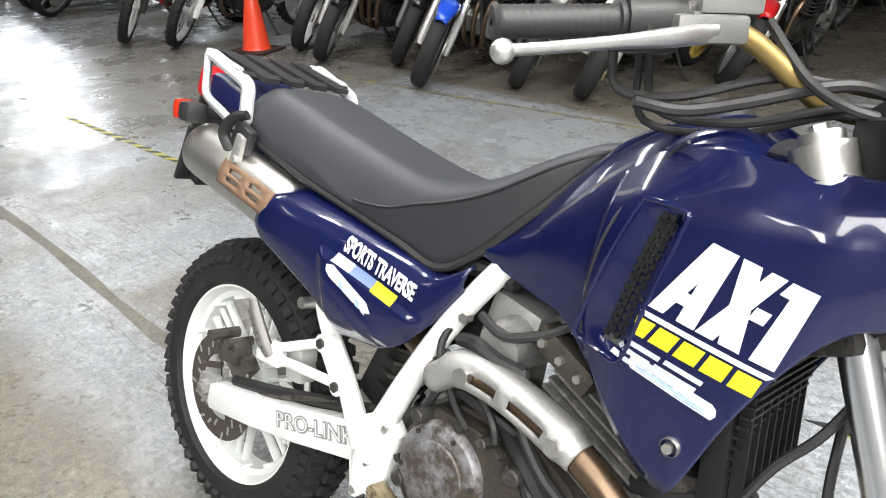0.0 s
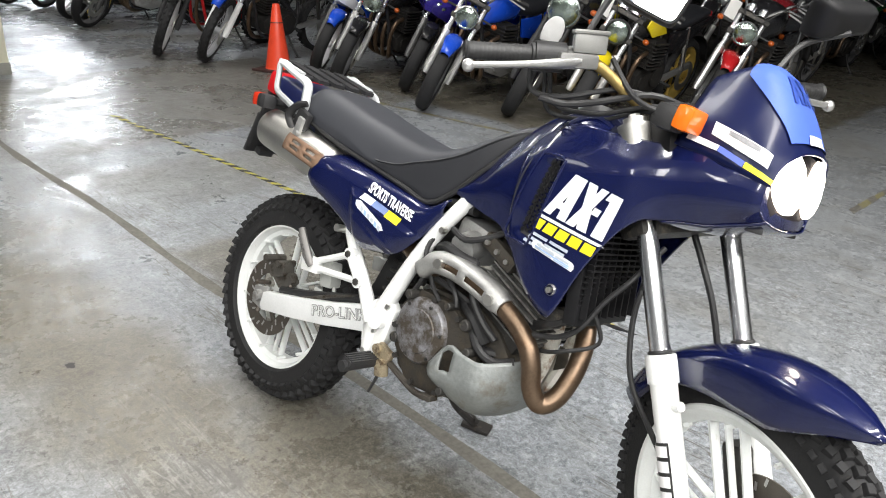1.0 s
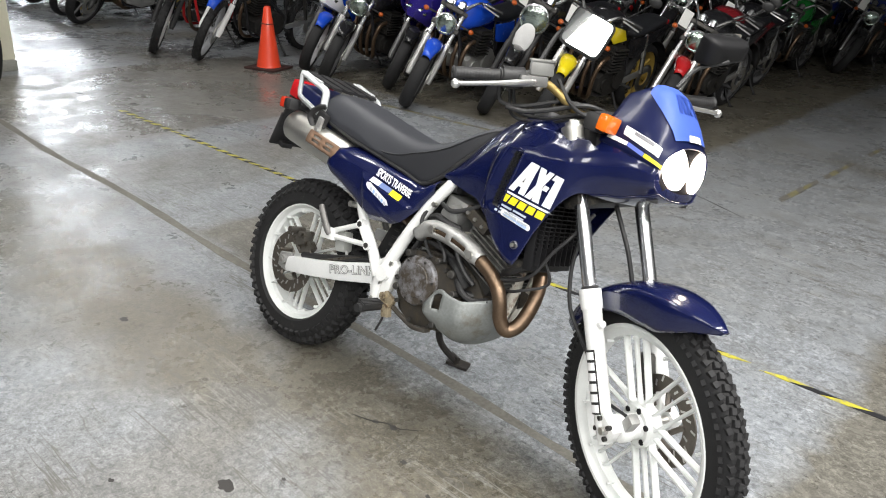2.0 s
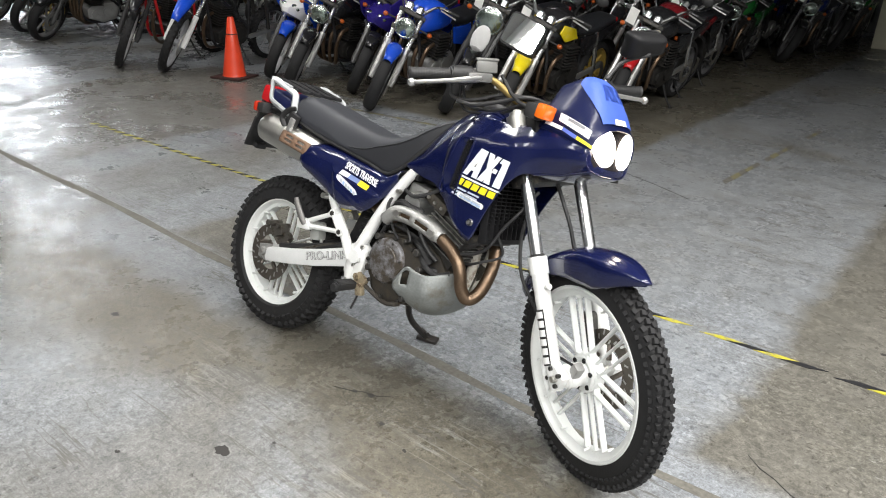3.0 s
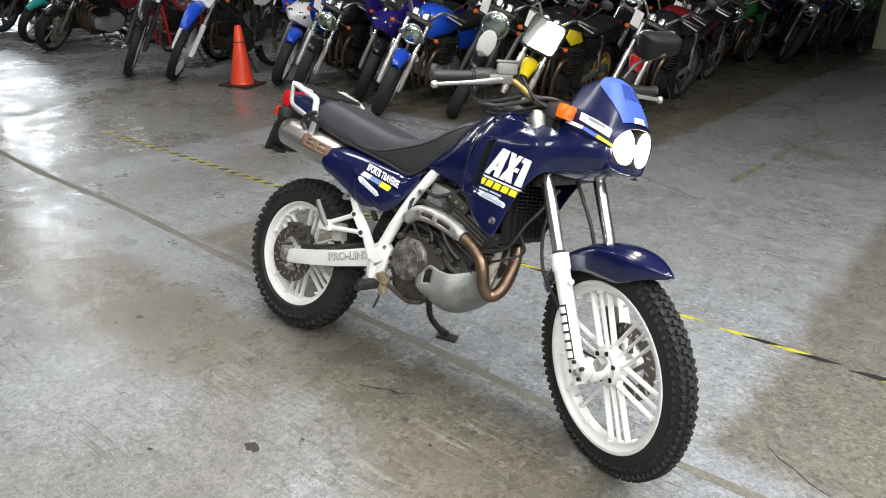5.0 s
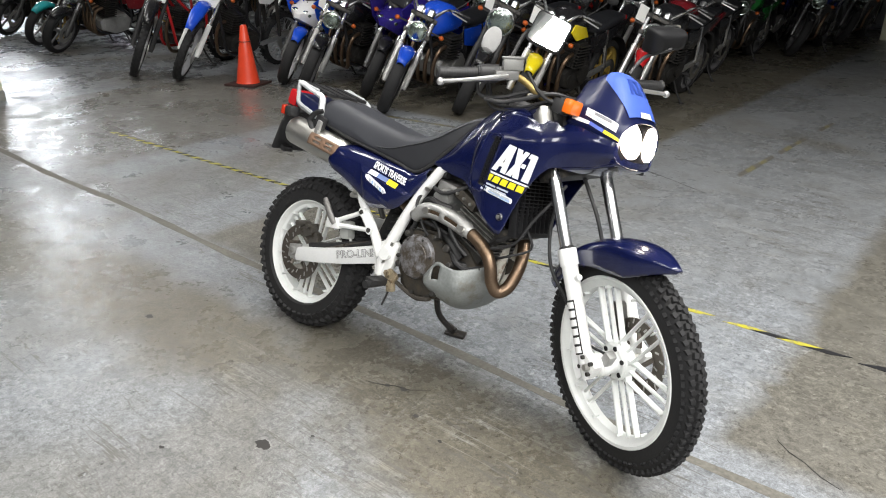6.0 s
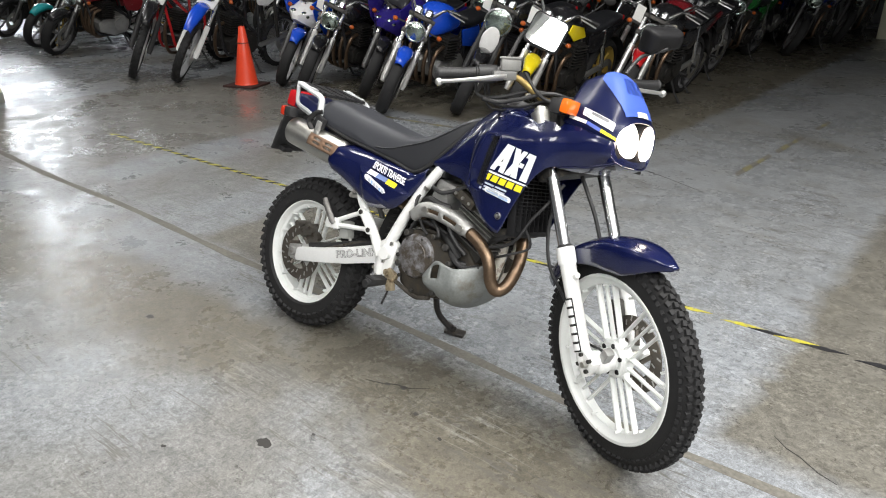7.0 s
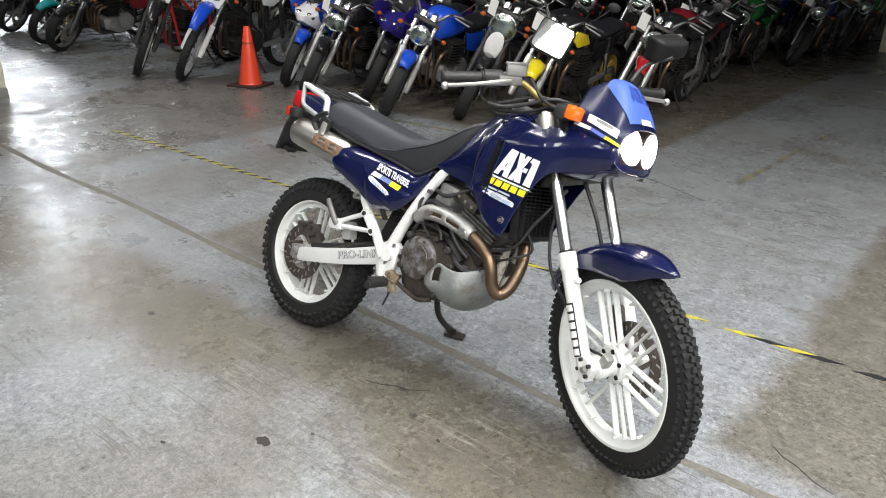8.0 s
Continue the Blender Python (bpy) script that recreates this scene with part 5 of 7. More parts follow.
def cowl_patch(name, pts, material, label, lift=0.0026, parent=None, n=8):
    """A patch pressed onto the cowl from outside, given by four corners in y and z seen from the front-right."""
    a, b, c, d = (Vector(p) for p in pts)
    rows = []
    for i in range(n + 1):
        row = []
        for j in range(n + 1):
            u, v = i / n, j / n
            p = (a * (1 - u) + b * u) * (1 - v) + (d * (1 - u) + c * u) * v
            near = CB.find_nearest(p)
            out = near[0] - Vector((near[0].x - 0.06, 0, 0.95))
            nrm = near[1] if near[1].length > 0.5 else out.normalized()
            row.append(near[0] + nrm * (math.copysign(1, nrm.dot(out)) * lift))
        rows.append(row)
    bm2 = bmesh.new()
    skin(bm2, rows)
    return part(name, bm2, material, parent or bike, label, angle=60)


cowl_patch("screen_panel", [(1.156, -0.080, 1.150), (1.156, 0.080, 1.150), (1.270, 0.101, 1.053), (1.270, -0.101, 1.053)], SCREEN, "light blue screen panel on the cowl", n=30, lift=0.0034)
def on_screen(y, v):
    return (1.196 + 0.034 * v, y, 1.150 - 0.037 * v)


for t0, t1, b0, b1, v0, v1 in ((-0.042, -0.032, -0.058, -0.047, 0, 1), (-0.036, -0.026, -0.036, -0.025, 0, 1), (-0.047, -0.033, -0.049, -0.033, 0.55, 0.75), (-0.022, -0.010, -0.001, 0.011, 0, 1),
                               (0.000, 0.011, -0.022, -0.010, 0, 1), (0.014, 0.022, 0.014, 0.022, 0.42, 0.6), (0.028, 0.040, 0.028, 0.040, 0, 1)):
    cowl_patch("screen_mark", [on_screen(t0, v0), on_screen(t1, v0), on_screen(b1, v1), on_screen(b0, v1)], SCREEN_DARK, "dark blue bar graphic", lift=0.0052, n=6)
cowl_patch("screen_tag", [(1.264, -0.043, 1.0689), (1.264, 0.02, 1.070), (1.276, 0.02, 1.053), (1.276, -0.050, 1.053)], DECAL_WHITE, "small white sticker", lift=0.0056)
ck = cowl_patch("cowl_sticker", [(1.148, -0.1304, 1.0569), (1.2553, -0.1313, 1.0232), (1.2572, -0.1412, 0.9999), (1.1502, -0.1377, 1.0348)], DECAL_WHITE, "white printed sticker")
cowl_patch("cowl_print", [(1.178, -0.132, 1.046), (1.235, -0.132, 1.028), (1.236, -0.135, 1.020), (1.179, -0.135, 1.038)], mat("grey_print", (0.22, 0.22, 0.23), 0.4, var=0.4, scale=120), "", lift=0.0036, parent=ck, n=5)
cowl_patch("cowl_print", [(1.158, -0.1345, 1.043), (1.245, -0.136, 1.0145), (1.246, -0.139, 1.007), (1.159, -0.137, 1.036)], DECAL_GREY, "", lift=0.0036, parent=ck, n=5)
cowl_patch("cowl_flash", [(1.112, -0.136, 1.030), (1.172, -0.1425, 1.019), (1.170, -0.1443, 1.0095), (1.108, -0.138, 1.019)], DECAL_WHITE, "white flash on the cowl", n=5)
cowl_patch("cowl_flash", [(1.173, -0.1425, 1.019), (1.222, -0.146, 1.003), (1.220, -0.148, 0.9935), (1.171, -0.1443, 1.0095)], DECAL_BLUE, "blue flash on the cowl", n=5)
cowl_patch("cowl_flash", [(1.223, -0.146, 1.003), (1.274, -0.1435, 0.985), (1.273, -0.145, 0.977), (1.221, -0.148, 0.9935)], DECAL_YELLOW, "yellow flash on the cowl", n=5)


# seat
SEAT = [(0.015, 0.112, 0.915, 0.880, 0.845), (0.045, 0.118, 0.932, 0.870, 0.833), (0.12, 0.120, 0.922, 0.850, 0.818), (0.22, 0.120, 0.900, 0.832, 0.800), (0.32, 0.118, 0.880, 0.800, 0.784),
        (0.40, 0.116, 0.866, 0.800, 0.770), (0.47, 0.112, 0.862, 0.822, 0.758), (0.53, 0.108, 0.872, 0.842, 0.748), (0.59, 0.104, 0.895, 0.868, 0.786), (0.64, 0.098, 0.925, 0.900, 0.838),
        (0.685, 0.086, 0.952, 0.932, 0.888), (0.725, 0.062, 0.972, 0.957, 0.945), (0.745, 0.030, 0.972, 0.966, 0.962)]
secs = []
for x, w, zt, zp, zb in SEAT:
    hs = zt - zp
    crown = [(0.0, zt + 0.003), (0.5 * w, zt + 0.001), (0.72 * w, zt - 0.08 * hs), (0.89 * w, zt - 0.42 * hs), (w, zp), (1.01 * w, (zp + zb) / 2), (0.99 * w, zb + 0.002), (0.86 * w, zb - 0.004)]
    hr = [Vector((x, -y, z)) for y, z in crown]
    secs.append([Vector((p.x, -p.y, p.z)) for p in hr[1:]][::-1] + hr)
rows = smooth_rows(secs, 4, 3)
bm = bmesh.new()
vs, fs = skin(bm, rows)
bm.faces.new(vs[0])
bm.faces.new(vs[-1][::-1])
k = len(rows[0])
edge = 3 * 3  # rows below the piping on either side
for i, row in enumerate(fs):
    for j, f in enumerate(row):
        x = sum(v.co.x for v in f.verts) / 4
        if x > 0.335 and (j < edge or j >= k - 1 - edge):
            f.material_index = 1
seat = part("seat", bm, [SEAT_GREY, SEAT_SIDE], bike, "long grey vinyl seat with black front sides", angle=70)
for s in (0, 1):
    bm = bmesh.new()
    j = edge if s == 0 else k - 1 - edge
    pts = [r[j] for r in rows if r[j].x > 0.33]
    tube(bm, [rows[int(0.33 / 0.745 * 10)][j].lerp(pts[0], 1.0)] + pts[1::3], 0.0028, 6, 3)
    part("piping", bm, SEAT_BLACK, seat, "black piping")
bm = bmesh.new()
tube(bm, [(0.06, -0.115, 0.832), (0.2, -0.117, 0.80), (0.34, -0.113, 0.777), (0.45, -0.11, 0.758), (0.53, -0.104, 0.742), (0.59, -0.10, 0.778), (0.65, -0.096, 0.84), (0.69, -0.084, 0.888), (0.73, -0.06, 0.945)], 0.007, 8, 4)
part("seat_base_edge", bm, BLACK, seat, "black edge of the seat base")

# side panels
PANEL = [(0.158, [(0.085, 0.758), (0.150, 0.748), (0.168, 0.715), (0.160, 0.694), (0.125, 0.684)]),
         (0.182, [(0.085, 0.778), (0.158, 0.762), (0.174, 0.715), (0.164, 0.682), (0.125, 0.670)]),
         (0.228, [(0.090, 0.785), (0.158, 0.765), (0.172, 0.712), (0.160, 0.665), (0.120, 0.650)]),
         (0.290, [(0.095, 0.778), (0.150, 0.758), (0.162, 0.705), (0.150, 0.638), (0.115, 0.614)]),
         (0.350, [(0.098, 0.770), (0.140, 0.750), (0.152, 0.695), (0.146, 0.615), (0.118, 0.580)]),
         (0.420, [(0.100, 0.758), (0.134, 0.742), (0.145, 0.690), (0.141, 0.615), (0.120, 0.584)]),
         (0.490, [(0.100, 0.746), (0.128, 0.735), (0.138, 0.690), (0.136, 0.630), (0.120, 0.600)]),
         (0.545, [(0.102, 0.738), (0.124, 0.730), (0.132, 0.705), (0.131, 0.670), (0.120, 0.650)]),
         (0.600, [(0.104, 0.768), (0.116, 0.764), (0.123, 0.752), (0.122, 0.738), (0.116, 0.730)])]
PB = {}


def stepped(p, s):
    """The lower front field of the side panel stands proud, and two ridges run along it."""
    line = 0.712 - 0.23 * (p.x - 0.345)
    into = min(1.0, max(0.0, (line - p.z) / 0.010)) * min(1.0, max(0.0, (p.x - 0.322 - 0.25 * (0.70 - p.z)) / 0.012))
    ridge = 0.0
    for off in (0.040, 0.062):
        ridge += max(0.0, 1 - abs(line - off - 0.25 * (p.x - 0.345) - p.z) / 0.006)
    return Vector((p.x, p.y + s * into * (0.007 + 0.003 * ridge), p.z))


for s in (-1, 1):
    bm = bmesh.new()
    skin(bm, [[stepped(p, s) for p in row] for row in smooth_rows([[Vector((x, s * y, z)) for y, z in p] for x, p in PANEL], 9, 10)])
    PB[s] = BVHTree.FromBMesh(bm)
    part("side_panel", bm, NAVY, bike, "glossy navy blue side panel with lettering" if s < 0 else "glossy navy blue side panel", angle=60, solid=0.004)
lt = lettering("SPORTS TRAVERSE", 0.034, (0.374, 0, 0.724), (1, 0, -0.22), (0.10, 0, 1), stretch=0.55, bold=0.0011)
for f in list(lt.faces):
    f.normal_update()
for v in lt.verts:
    h = PB[-1].ray_cast(Vector((v.co.x, -0.6, v.co.z)), Vector((0, 1, 0)))[0]
    v.co.y = (h.y if h else -0.14) - 0.0035 + v.co.y * 0.3
part("panel_lettering", lt, DECAL_WHITE, bike, "white slanted lettering on the side panel")
decal([(0.365, 0.716), (0.405, 0.708), (0.398, 0.693), (0.357, 0.701)], PB[-1], DECAL_WHITE, "panel_flash", "white flash")
decal([(0.405, 0.708), (0.452, 0.698), (0.446, 0.683), (0.398, 0.693)], PB[-1], mat("slate_blue_flash", (0.16, 0.22, 0.42), 0.4, var=0.05, scale=40), "panel_flash", "slate blue flash")
decal([(0.452, 0.698), (0.496, 0.688), (0.49, 0.670), (0.446, 0.680)], PB[-1], DECAL_YELLOW, "panel_flash", "yellow flash")
st = decal([(0.352, 0.694), (0.366, 0.696), (0.446, 0.660), (0.456, 0.646), (0.442, 0.643), (0.362, 0.675), (0.352, 0.684)], PB[-1], DECAL_WHITE, "panel_sticker", "worn silver and white sticker")
for k in range(6):
    x = 0.372 + 0.013 * k
    z = 0.683 - 0.0058 * k
    decal([(x, z - 0.010), (x + 0.009, z - 0.014), (x + 0.009, z - 0.002), (x, z + 0.002)], PB[-1], (DECAL_GREY, PALE_BLUE, DECAL_GREY)[k % 3], "sticker_print", "", lift=0.0024, parent=st)
bm = bmesh.new()
rod(bm, (0.290, -0.11, 0.600), (0.290, -0.148, 0.604), 0.010, 12)
part("panel_bolt", bm, STEEL, bike, "small panel bolt")

# tail: cowl, lamp, rack, indicators, plate holder
bm = bmesh.new()
secs = []
for x, w, zt, zb in ((0.06, 0.10, 0.885, 0.80), (0.0, 0.098, 0.90, 0.825), (-0.08, 0.09, 0.915, 0.852), (-0.15, 0.084, 0.930, 0.868), (-0.175, 0.082, 0.930, 0.874)):
    hr = [Vector((x, -y, z)) for y, z in ((0, zt), (0.9 * w, zt), (w, zt - 0.008), (w, zb + 0.006), (0.9 * w, zb))]
    secs.append([Vector((p.x, -p.y, p.z)) for p in hr[1:]][::-1] + hr)
vs, _ = skin(bm, smooth_rows(secs, 3, 1))
bm.faces.new(vs[-1])
part("tail_cowl", bm, NAVY_DARK, bike, "navy blue tail cowl", angle=50)
bm = bmesh.new()
box(bm, (-0.198, 0, 0.905), (0.055, 0.17, 0.066), (0, 12, 0), 0.014)
part("tail_lamp", bm, RED_LENS, bike, "red tail lamp lens")
for s in (-1, 1):
    bm = bmesh.new()
    rod(bm, (-0.10, s * 0.06, 0.858), (-0.108, s * 0.135, 0.855), 0.012, 10)
    box(bm, (-0.106, s * 0.155, 0.853), (0.040, 0.046, 0.040), (0, 0, 0), 0.012)
    stalk = part("rear_indicator", bm, BLACK, bike, "black rear indicator on a short stalk")
    bm = bmesh.new()
    box(bm, (-0.136, s * 0.155, 0.853), (0.026, 0.044, 0.040), (0, 0, 0), 0.011)
    part("indicator_lens", bm, mat("dark_orange_lens", (0.50, 0.03, 0.01), 0.2, var=0.1, scale=60, coat=0.5), stalk, "orange lens")
bm = bmesh.new()
box(bm, (-0.240, 0, 0.795), (0.014, 0.16, 0.21), (0, 18, 0), 0.006)
box(bm, (-0.13, 0, 0.845), (0.24, 0.13, 0.03), (0, 14, 0), 0.008)
box(bm, (-0.258, 0, 0.745), (0.012, 0.17, 0.13), (0, 18, 0), 0.004)
box(bm, (-0.25, -0.03, 0.69), (0.03, 0.05, 0.02), (0, 18, 0), 0.004)
part("plate_holder", bm, BLACK, bike, "black rear mudguard and number plate holder without a plate")
for s in (-1, 1):
    bm = bmesh.new()
    y = s * 0.135
    loop = [(-0.118, y * 0.95, 0.972), (-0.10, y, 0.888), (0.015, y, 0.850), (0.032, y * 0.95, 0.866), (0.024, y * 0.93, 0.930), (-0.118, y * 0.95, 0.972)]
    pts = []
    for a, b2 in zip(loop, loop[1:]):
        a, b2 = Vector(a), Vector(b2)
        pts += [a.lerp(b2, 0.12), a.lerp(b2, 0.5), a.lerp(b2, 0.88)]
    tube(bm, pts + [pts[0]], 0.0085, 8, 3, flat=1.5)
    part("rack_side", bm, SILVER, bike, "silver grab rail loop of the rear rack")
for s in (-1, 1):
    bm = bmesh.new()
    tube(bm, [(-0.125, s * 0.125, 0.972), (-0.06, s * 0.125, 0.961), (-0.005, s * 0.125, 0.9505)], 0.006, 8, 3)
    part("rack_rail", bm, SILVER, bike, "silver rack rail")
RACK_DARK = mat("dark_rack_plate", (0.028, 0.028, 0.03), 0.5, 0.3, var=0.2, scale=20)
for y in (-0.084, -0.028, 0.028, 0.084):
    bm = bmesh.new()
    box(bm, (-0.045, y, 0.957), (0.165, 0.034, 0.010), (0, 11, 0))
    part("rack_slat", bm, RACK_DARK, bike, "dark flat rack slat")
for x, z in ((-0.122, 0.967), (0.0, 0.944)):
    bm = bmesh.new()
    tube(bm, [(x, -0.125, z), (x, 0, z + 0.001), (x, 0.125, z)], 0.007, 8, 2)
    part("rack_crossbar", bm, RACK_DARK, bike, "dark rack crossbar")
bm = bmesh.new()
tube(bm, [(0.02, -0.14, 0.80), (0.0, -0.15, 0.835), (0.03, -0.15, 0.868), (0.055, -0.14, 0.878)], 0.011, 8, 4, flat=0.6)
box(bm, (0.052, -0.14, 0.835), (0.05, 0.02, 0.05), (0, 20, 0), 0.006)
part("helmet_lock", bm, BLACK, bike, "black strap and helmet lock")
bm = bmesh.new()
box(bm, (0.058, -0.152, 0.815), (0.025, 0.012, 0.055), (0, 15, 0), 0.005)
rod(bm, (0.062, -0.15, 0.798), (0.062, -0.165, 0.798), 0.007, 8)
part("lock_plate", bm, ALU_DULL, bike)
bm = bmesh.new()
box(bm, (0.135, -0.10, 0.785), (0.07, 0.03, 0.035), (0, 12, 0), 0.008)
part("silencer_mount", bm, BLACK, bike, "black silencer mounting rubber")

# ---- steered parts: fork, fender, bars
OFF = Vector((math.cos(RAKE), 0, math.sin(RAKE)))
def fork_pt(y, z):
    """A point on the fork's centre line at a height."""
    foot = FW + Vector((0, y, 0))
    back = 0.03 * max(0.0, 1 - (z - FW.z) / 0.7)
    return foot + AXIS * ((z - FW.z) / AXIS.z) - OFF * back


for s in (-1, 1):
    y = s * 0.095
    bm = bmesh.new()
    tube(bm, [fork_pt(y, 0.64), fork_pt(y, 1.03)], 0.0195, 16, 1)
    stan = part("fork_stanchion", moved(bm, STEER), CHROME, bike, "chromed fork stanchion")
    bm = bmesh.new()
    a, b2 = fork_pt(y, 0.318), fork_pt(y, 0.667)
    tube(bm, [a, a.lerp(b2, 0.12), a.lerp(b2, 0.5), a.lerp(b2, 0.86), a.lerp(b2, 0.87), a.lerp(b2, 0.99), b2], [0.019, 0.0225, 0.0240, 0.0250, 0.0285, 0.0285, 0.025], 18, 2)
    box(bm, tuple(FW + Vector((-0.016, y, 0.0))), (0.074, 0.032, 0.056), (0, 27, 0), 0.01)
    rod(bm, fork_pt(y, 0.585), fork_pt(y, 0.585) + OFF * 0.042, 0.009, 10)
    slider = part("fork_slider", moved(bm, STEER), WHITE, bike, "white lower fork leg")
    bm = bmesh.new()
    lathe(bm, [(0.0, 0.0205), (0.004, 0.0235), (0.008, 0.0205)], 18, Matrix.Translation(b2) @ AXIS.to_track_quat("Y", "Z").to_matrix().to_4x4())
    part("dust_seal", moved(bm, STEER), BLACK, slider, "black dust seal")
    for dx, dz in ((-0.036, -0.014), (0.004, -0.022), (-0.026, 0.020), (0.012, 0.014)):
        bm = bmesh.new()
        rod(bm, tuple(FW + Vector((dx, y + s * 0.012, dz))), tuple(FW + Vector((dx, y + s * 0.024, dz))), 0.0065, 8)
        part("axle_clamp_nut", moved(bm, STEER), DARK, slider, "dark clamp nut")
# sticker down the right leg: black strip with plain white bars
A, B = fork_pt(-0.095, 0.385), fork_pt(-0.095, 0.530)
strip = bmesh.new()
def leg_pt(q, ang, rr=0.0262):
    p = A.lerp(B, q)
    fwd = OFF
    return p + (-fwd * math.sin(ang) + Vector((0, -1, 0)) * math.cos(ang)) * rr
skin(strip, [[leg_pt(q / 8, radians(a)) for a in range(-46, 35, 8)] for q in range(9)])
sp = part("leg_sticker", moved(strip, STEER), DECAL_BLACK, bike, "black sticker strip with plain white bars")
for kk in range(6):
    q0 = 0.03 + kk * 0.163
    one = bmesh.new()
    skin(one, [[leg_pt(q, radians(a), 0.0271) for a in range(-38, 27, 8)] for q in (q0, q0 + 0.06, q0 + 0.12)])
    part("sticker_bar", moved(one, STEER), DECAL_WHITE, sp, "plain white bar")
bm = bmesh.new()
rod(bm, tuple(FW + Vector((0, 0.13, 0))), tuple(FW + Vector((0, -0.128, 0))), 0.010, 12)
part("front_axle", moved(bm, STEER), STEEL, bike, "steel front axle")
bm = bmesh.new()
lathe(bm, [(-0.082, 0.012), (-0.082, 0.030), (-0.076, 0.036), (-0.052, 0.038), (-0.046, 0.034), (-0.030, 0.034)], 28, Matrix.Translation(FW))
part("speedo_housing", moved(bm, STEER), WHITE, front_wheel, "white housing of the speedometer gear")
for kk in range(6):
    a = 2 * math.pi * (kk + 0.5 - 0.35) / 6
    c = FW + Vector((math.sin(a) * 0.045, 0, math.cos(a) * 0.045))
    bm = bmesh.new()
    lathe(bm, [(-0.0262, 0.0), (-0.0262, 0.0075), (-0.020, 0.008)], 12, Matrix.Translation(c))
    part("hub_hole", moved(bm, STEER), SHELL_BLACK, front_wheel, "dark hole in the hub")
bm = bmesh.new()
box(bm, tuple(FW + Vector((0.03, -0.065, 0.03))), (0.03, 0.03, 0.05), (0, 30, 0), 0.008)
drive = part("speedo_drive", moved(bm, STEER), ALU_DULL, bike, "dull metal speedometer drive")
bm = bmesh.new()
tube(bm, [FW + Vector((0.02, -0.065, 0.04)), *[fork_pt(-0.062, z) - OFF * 0.045 for z in (0.42, 0.5, 0.6, 0.7)], fork_pt(-0.03, 0.86) - OFF * 0.07], 0.0045, 6, 5)
part("speedo_cable", moved(bm, STEER), BLACK, drive, "black speedometer cable")
bm = bmesh.new()
box(bm, tuple(FW + Vector((-0.09, 0.068, 0.09))), (0.05, 0.05, 0.11), (0, -20, 0), 0.012)
part("front_caliper", moved(bm, STEER), DARK, bike, "dark front brake caliper")
bm = bmesh.new()
tube(bm, [FW + Vector((-0.09, 0.085, 0.15)), FW + Vector((-0.14, 0.09, 0.24)), FW + Vector((-0.15, 0.06, 0.33))], 0.006, 8, 5)
part("brake_hose", moved(bm, STEER), BLACK, bike, "black brake hose")
for name, label, pts, r in (("brake_hose", "black brake hose behind the fork", [fork_pt(0.02, 0.93) - OFF * 0.03, fork_pt(0.030, 0.82) - OFF * 0.012, fork_pt(0.046, 0.74) - OFF * 0.014, fork_pt(0.060, 0.66) - OFF * 0.03], 0.0065),
                            ("fork_cable", "black cable bowed out beside the fork leg", [fork_pt(-0.07, 0.80) - OFF * 0.05, fork_pt(-0.105, 0.72) - OFF * 0.062, fork_pt(-0.115, 0.63) - OFF * 0.072, fork_pt(-0.095, 0.55) - OFF * 0.062, fork_pt(-0.075, 0.47) - OFF * 0.04], 0.0055)):
    bm = bmesh.new()
    tube(bm, pts, r, 8, 6)
    part(name, moved(bm, STEER), BLACK, bike, label)
# clamps
for z, hgt, mt in ((0.875, 0.035, DARK), (1.005, 0.03, DARK)):
    bm = bmesh.new()
    c = (fork_pt(-0.095, z) + fork_pt(0.095, z)) / 2
    box(bm, tuple(c - OFF * 0.02), (0.075, 0.235, hgt), (0, -27, 0), 0.012)
    part("fork_clamp", moved(bm, STEER), mt, bike, "fork clamp")
for s in (-1, 1):
    bm = bmesh.new()
    rod(bm, fork_pt(s * 0.095, 0.985), fork_pt(s * 0.095, 1.045), 0.033, 20)
    rod(bm, fork_pt(s * 0.095, 1.005), fork_pt(s * 0.095, 1.013), 0.0355, 20)
    collar = part("clamp_collar", moved(bm, STEER), STEEL, bike, "bright fork top collar")
    bm = bmesh.new()
    rod(bm, fork_pt(s * 0.095, 1.045), fork_pt(s * 0.095, 1.056), 0.022, 18)
    rod(bm, fork_pt(s * 0.095, 1.056), fork_pt(s * 0.095, 1.063), 0.011, 6)
    part("fork_cap", moved(bm, STEER), STEEL, collar, "steel fork cap bolt")
    bm = bmesh.new()
    tube(bm, [fork_pt(s * 0.128, 0.995) - OFF * 0.02, fork_pt(s * 0.128, 0.995) + OFF * 0.022], 0.007, 8, 1)
    part("clamp_bolt", moved(bm, STEER), STEEL, collar, "steel pinch bolt")
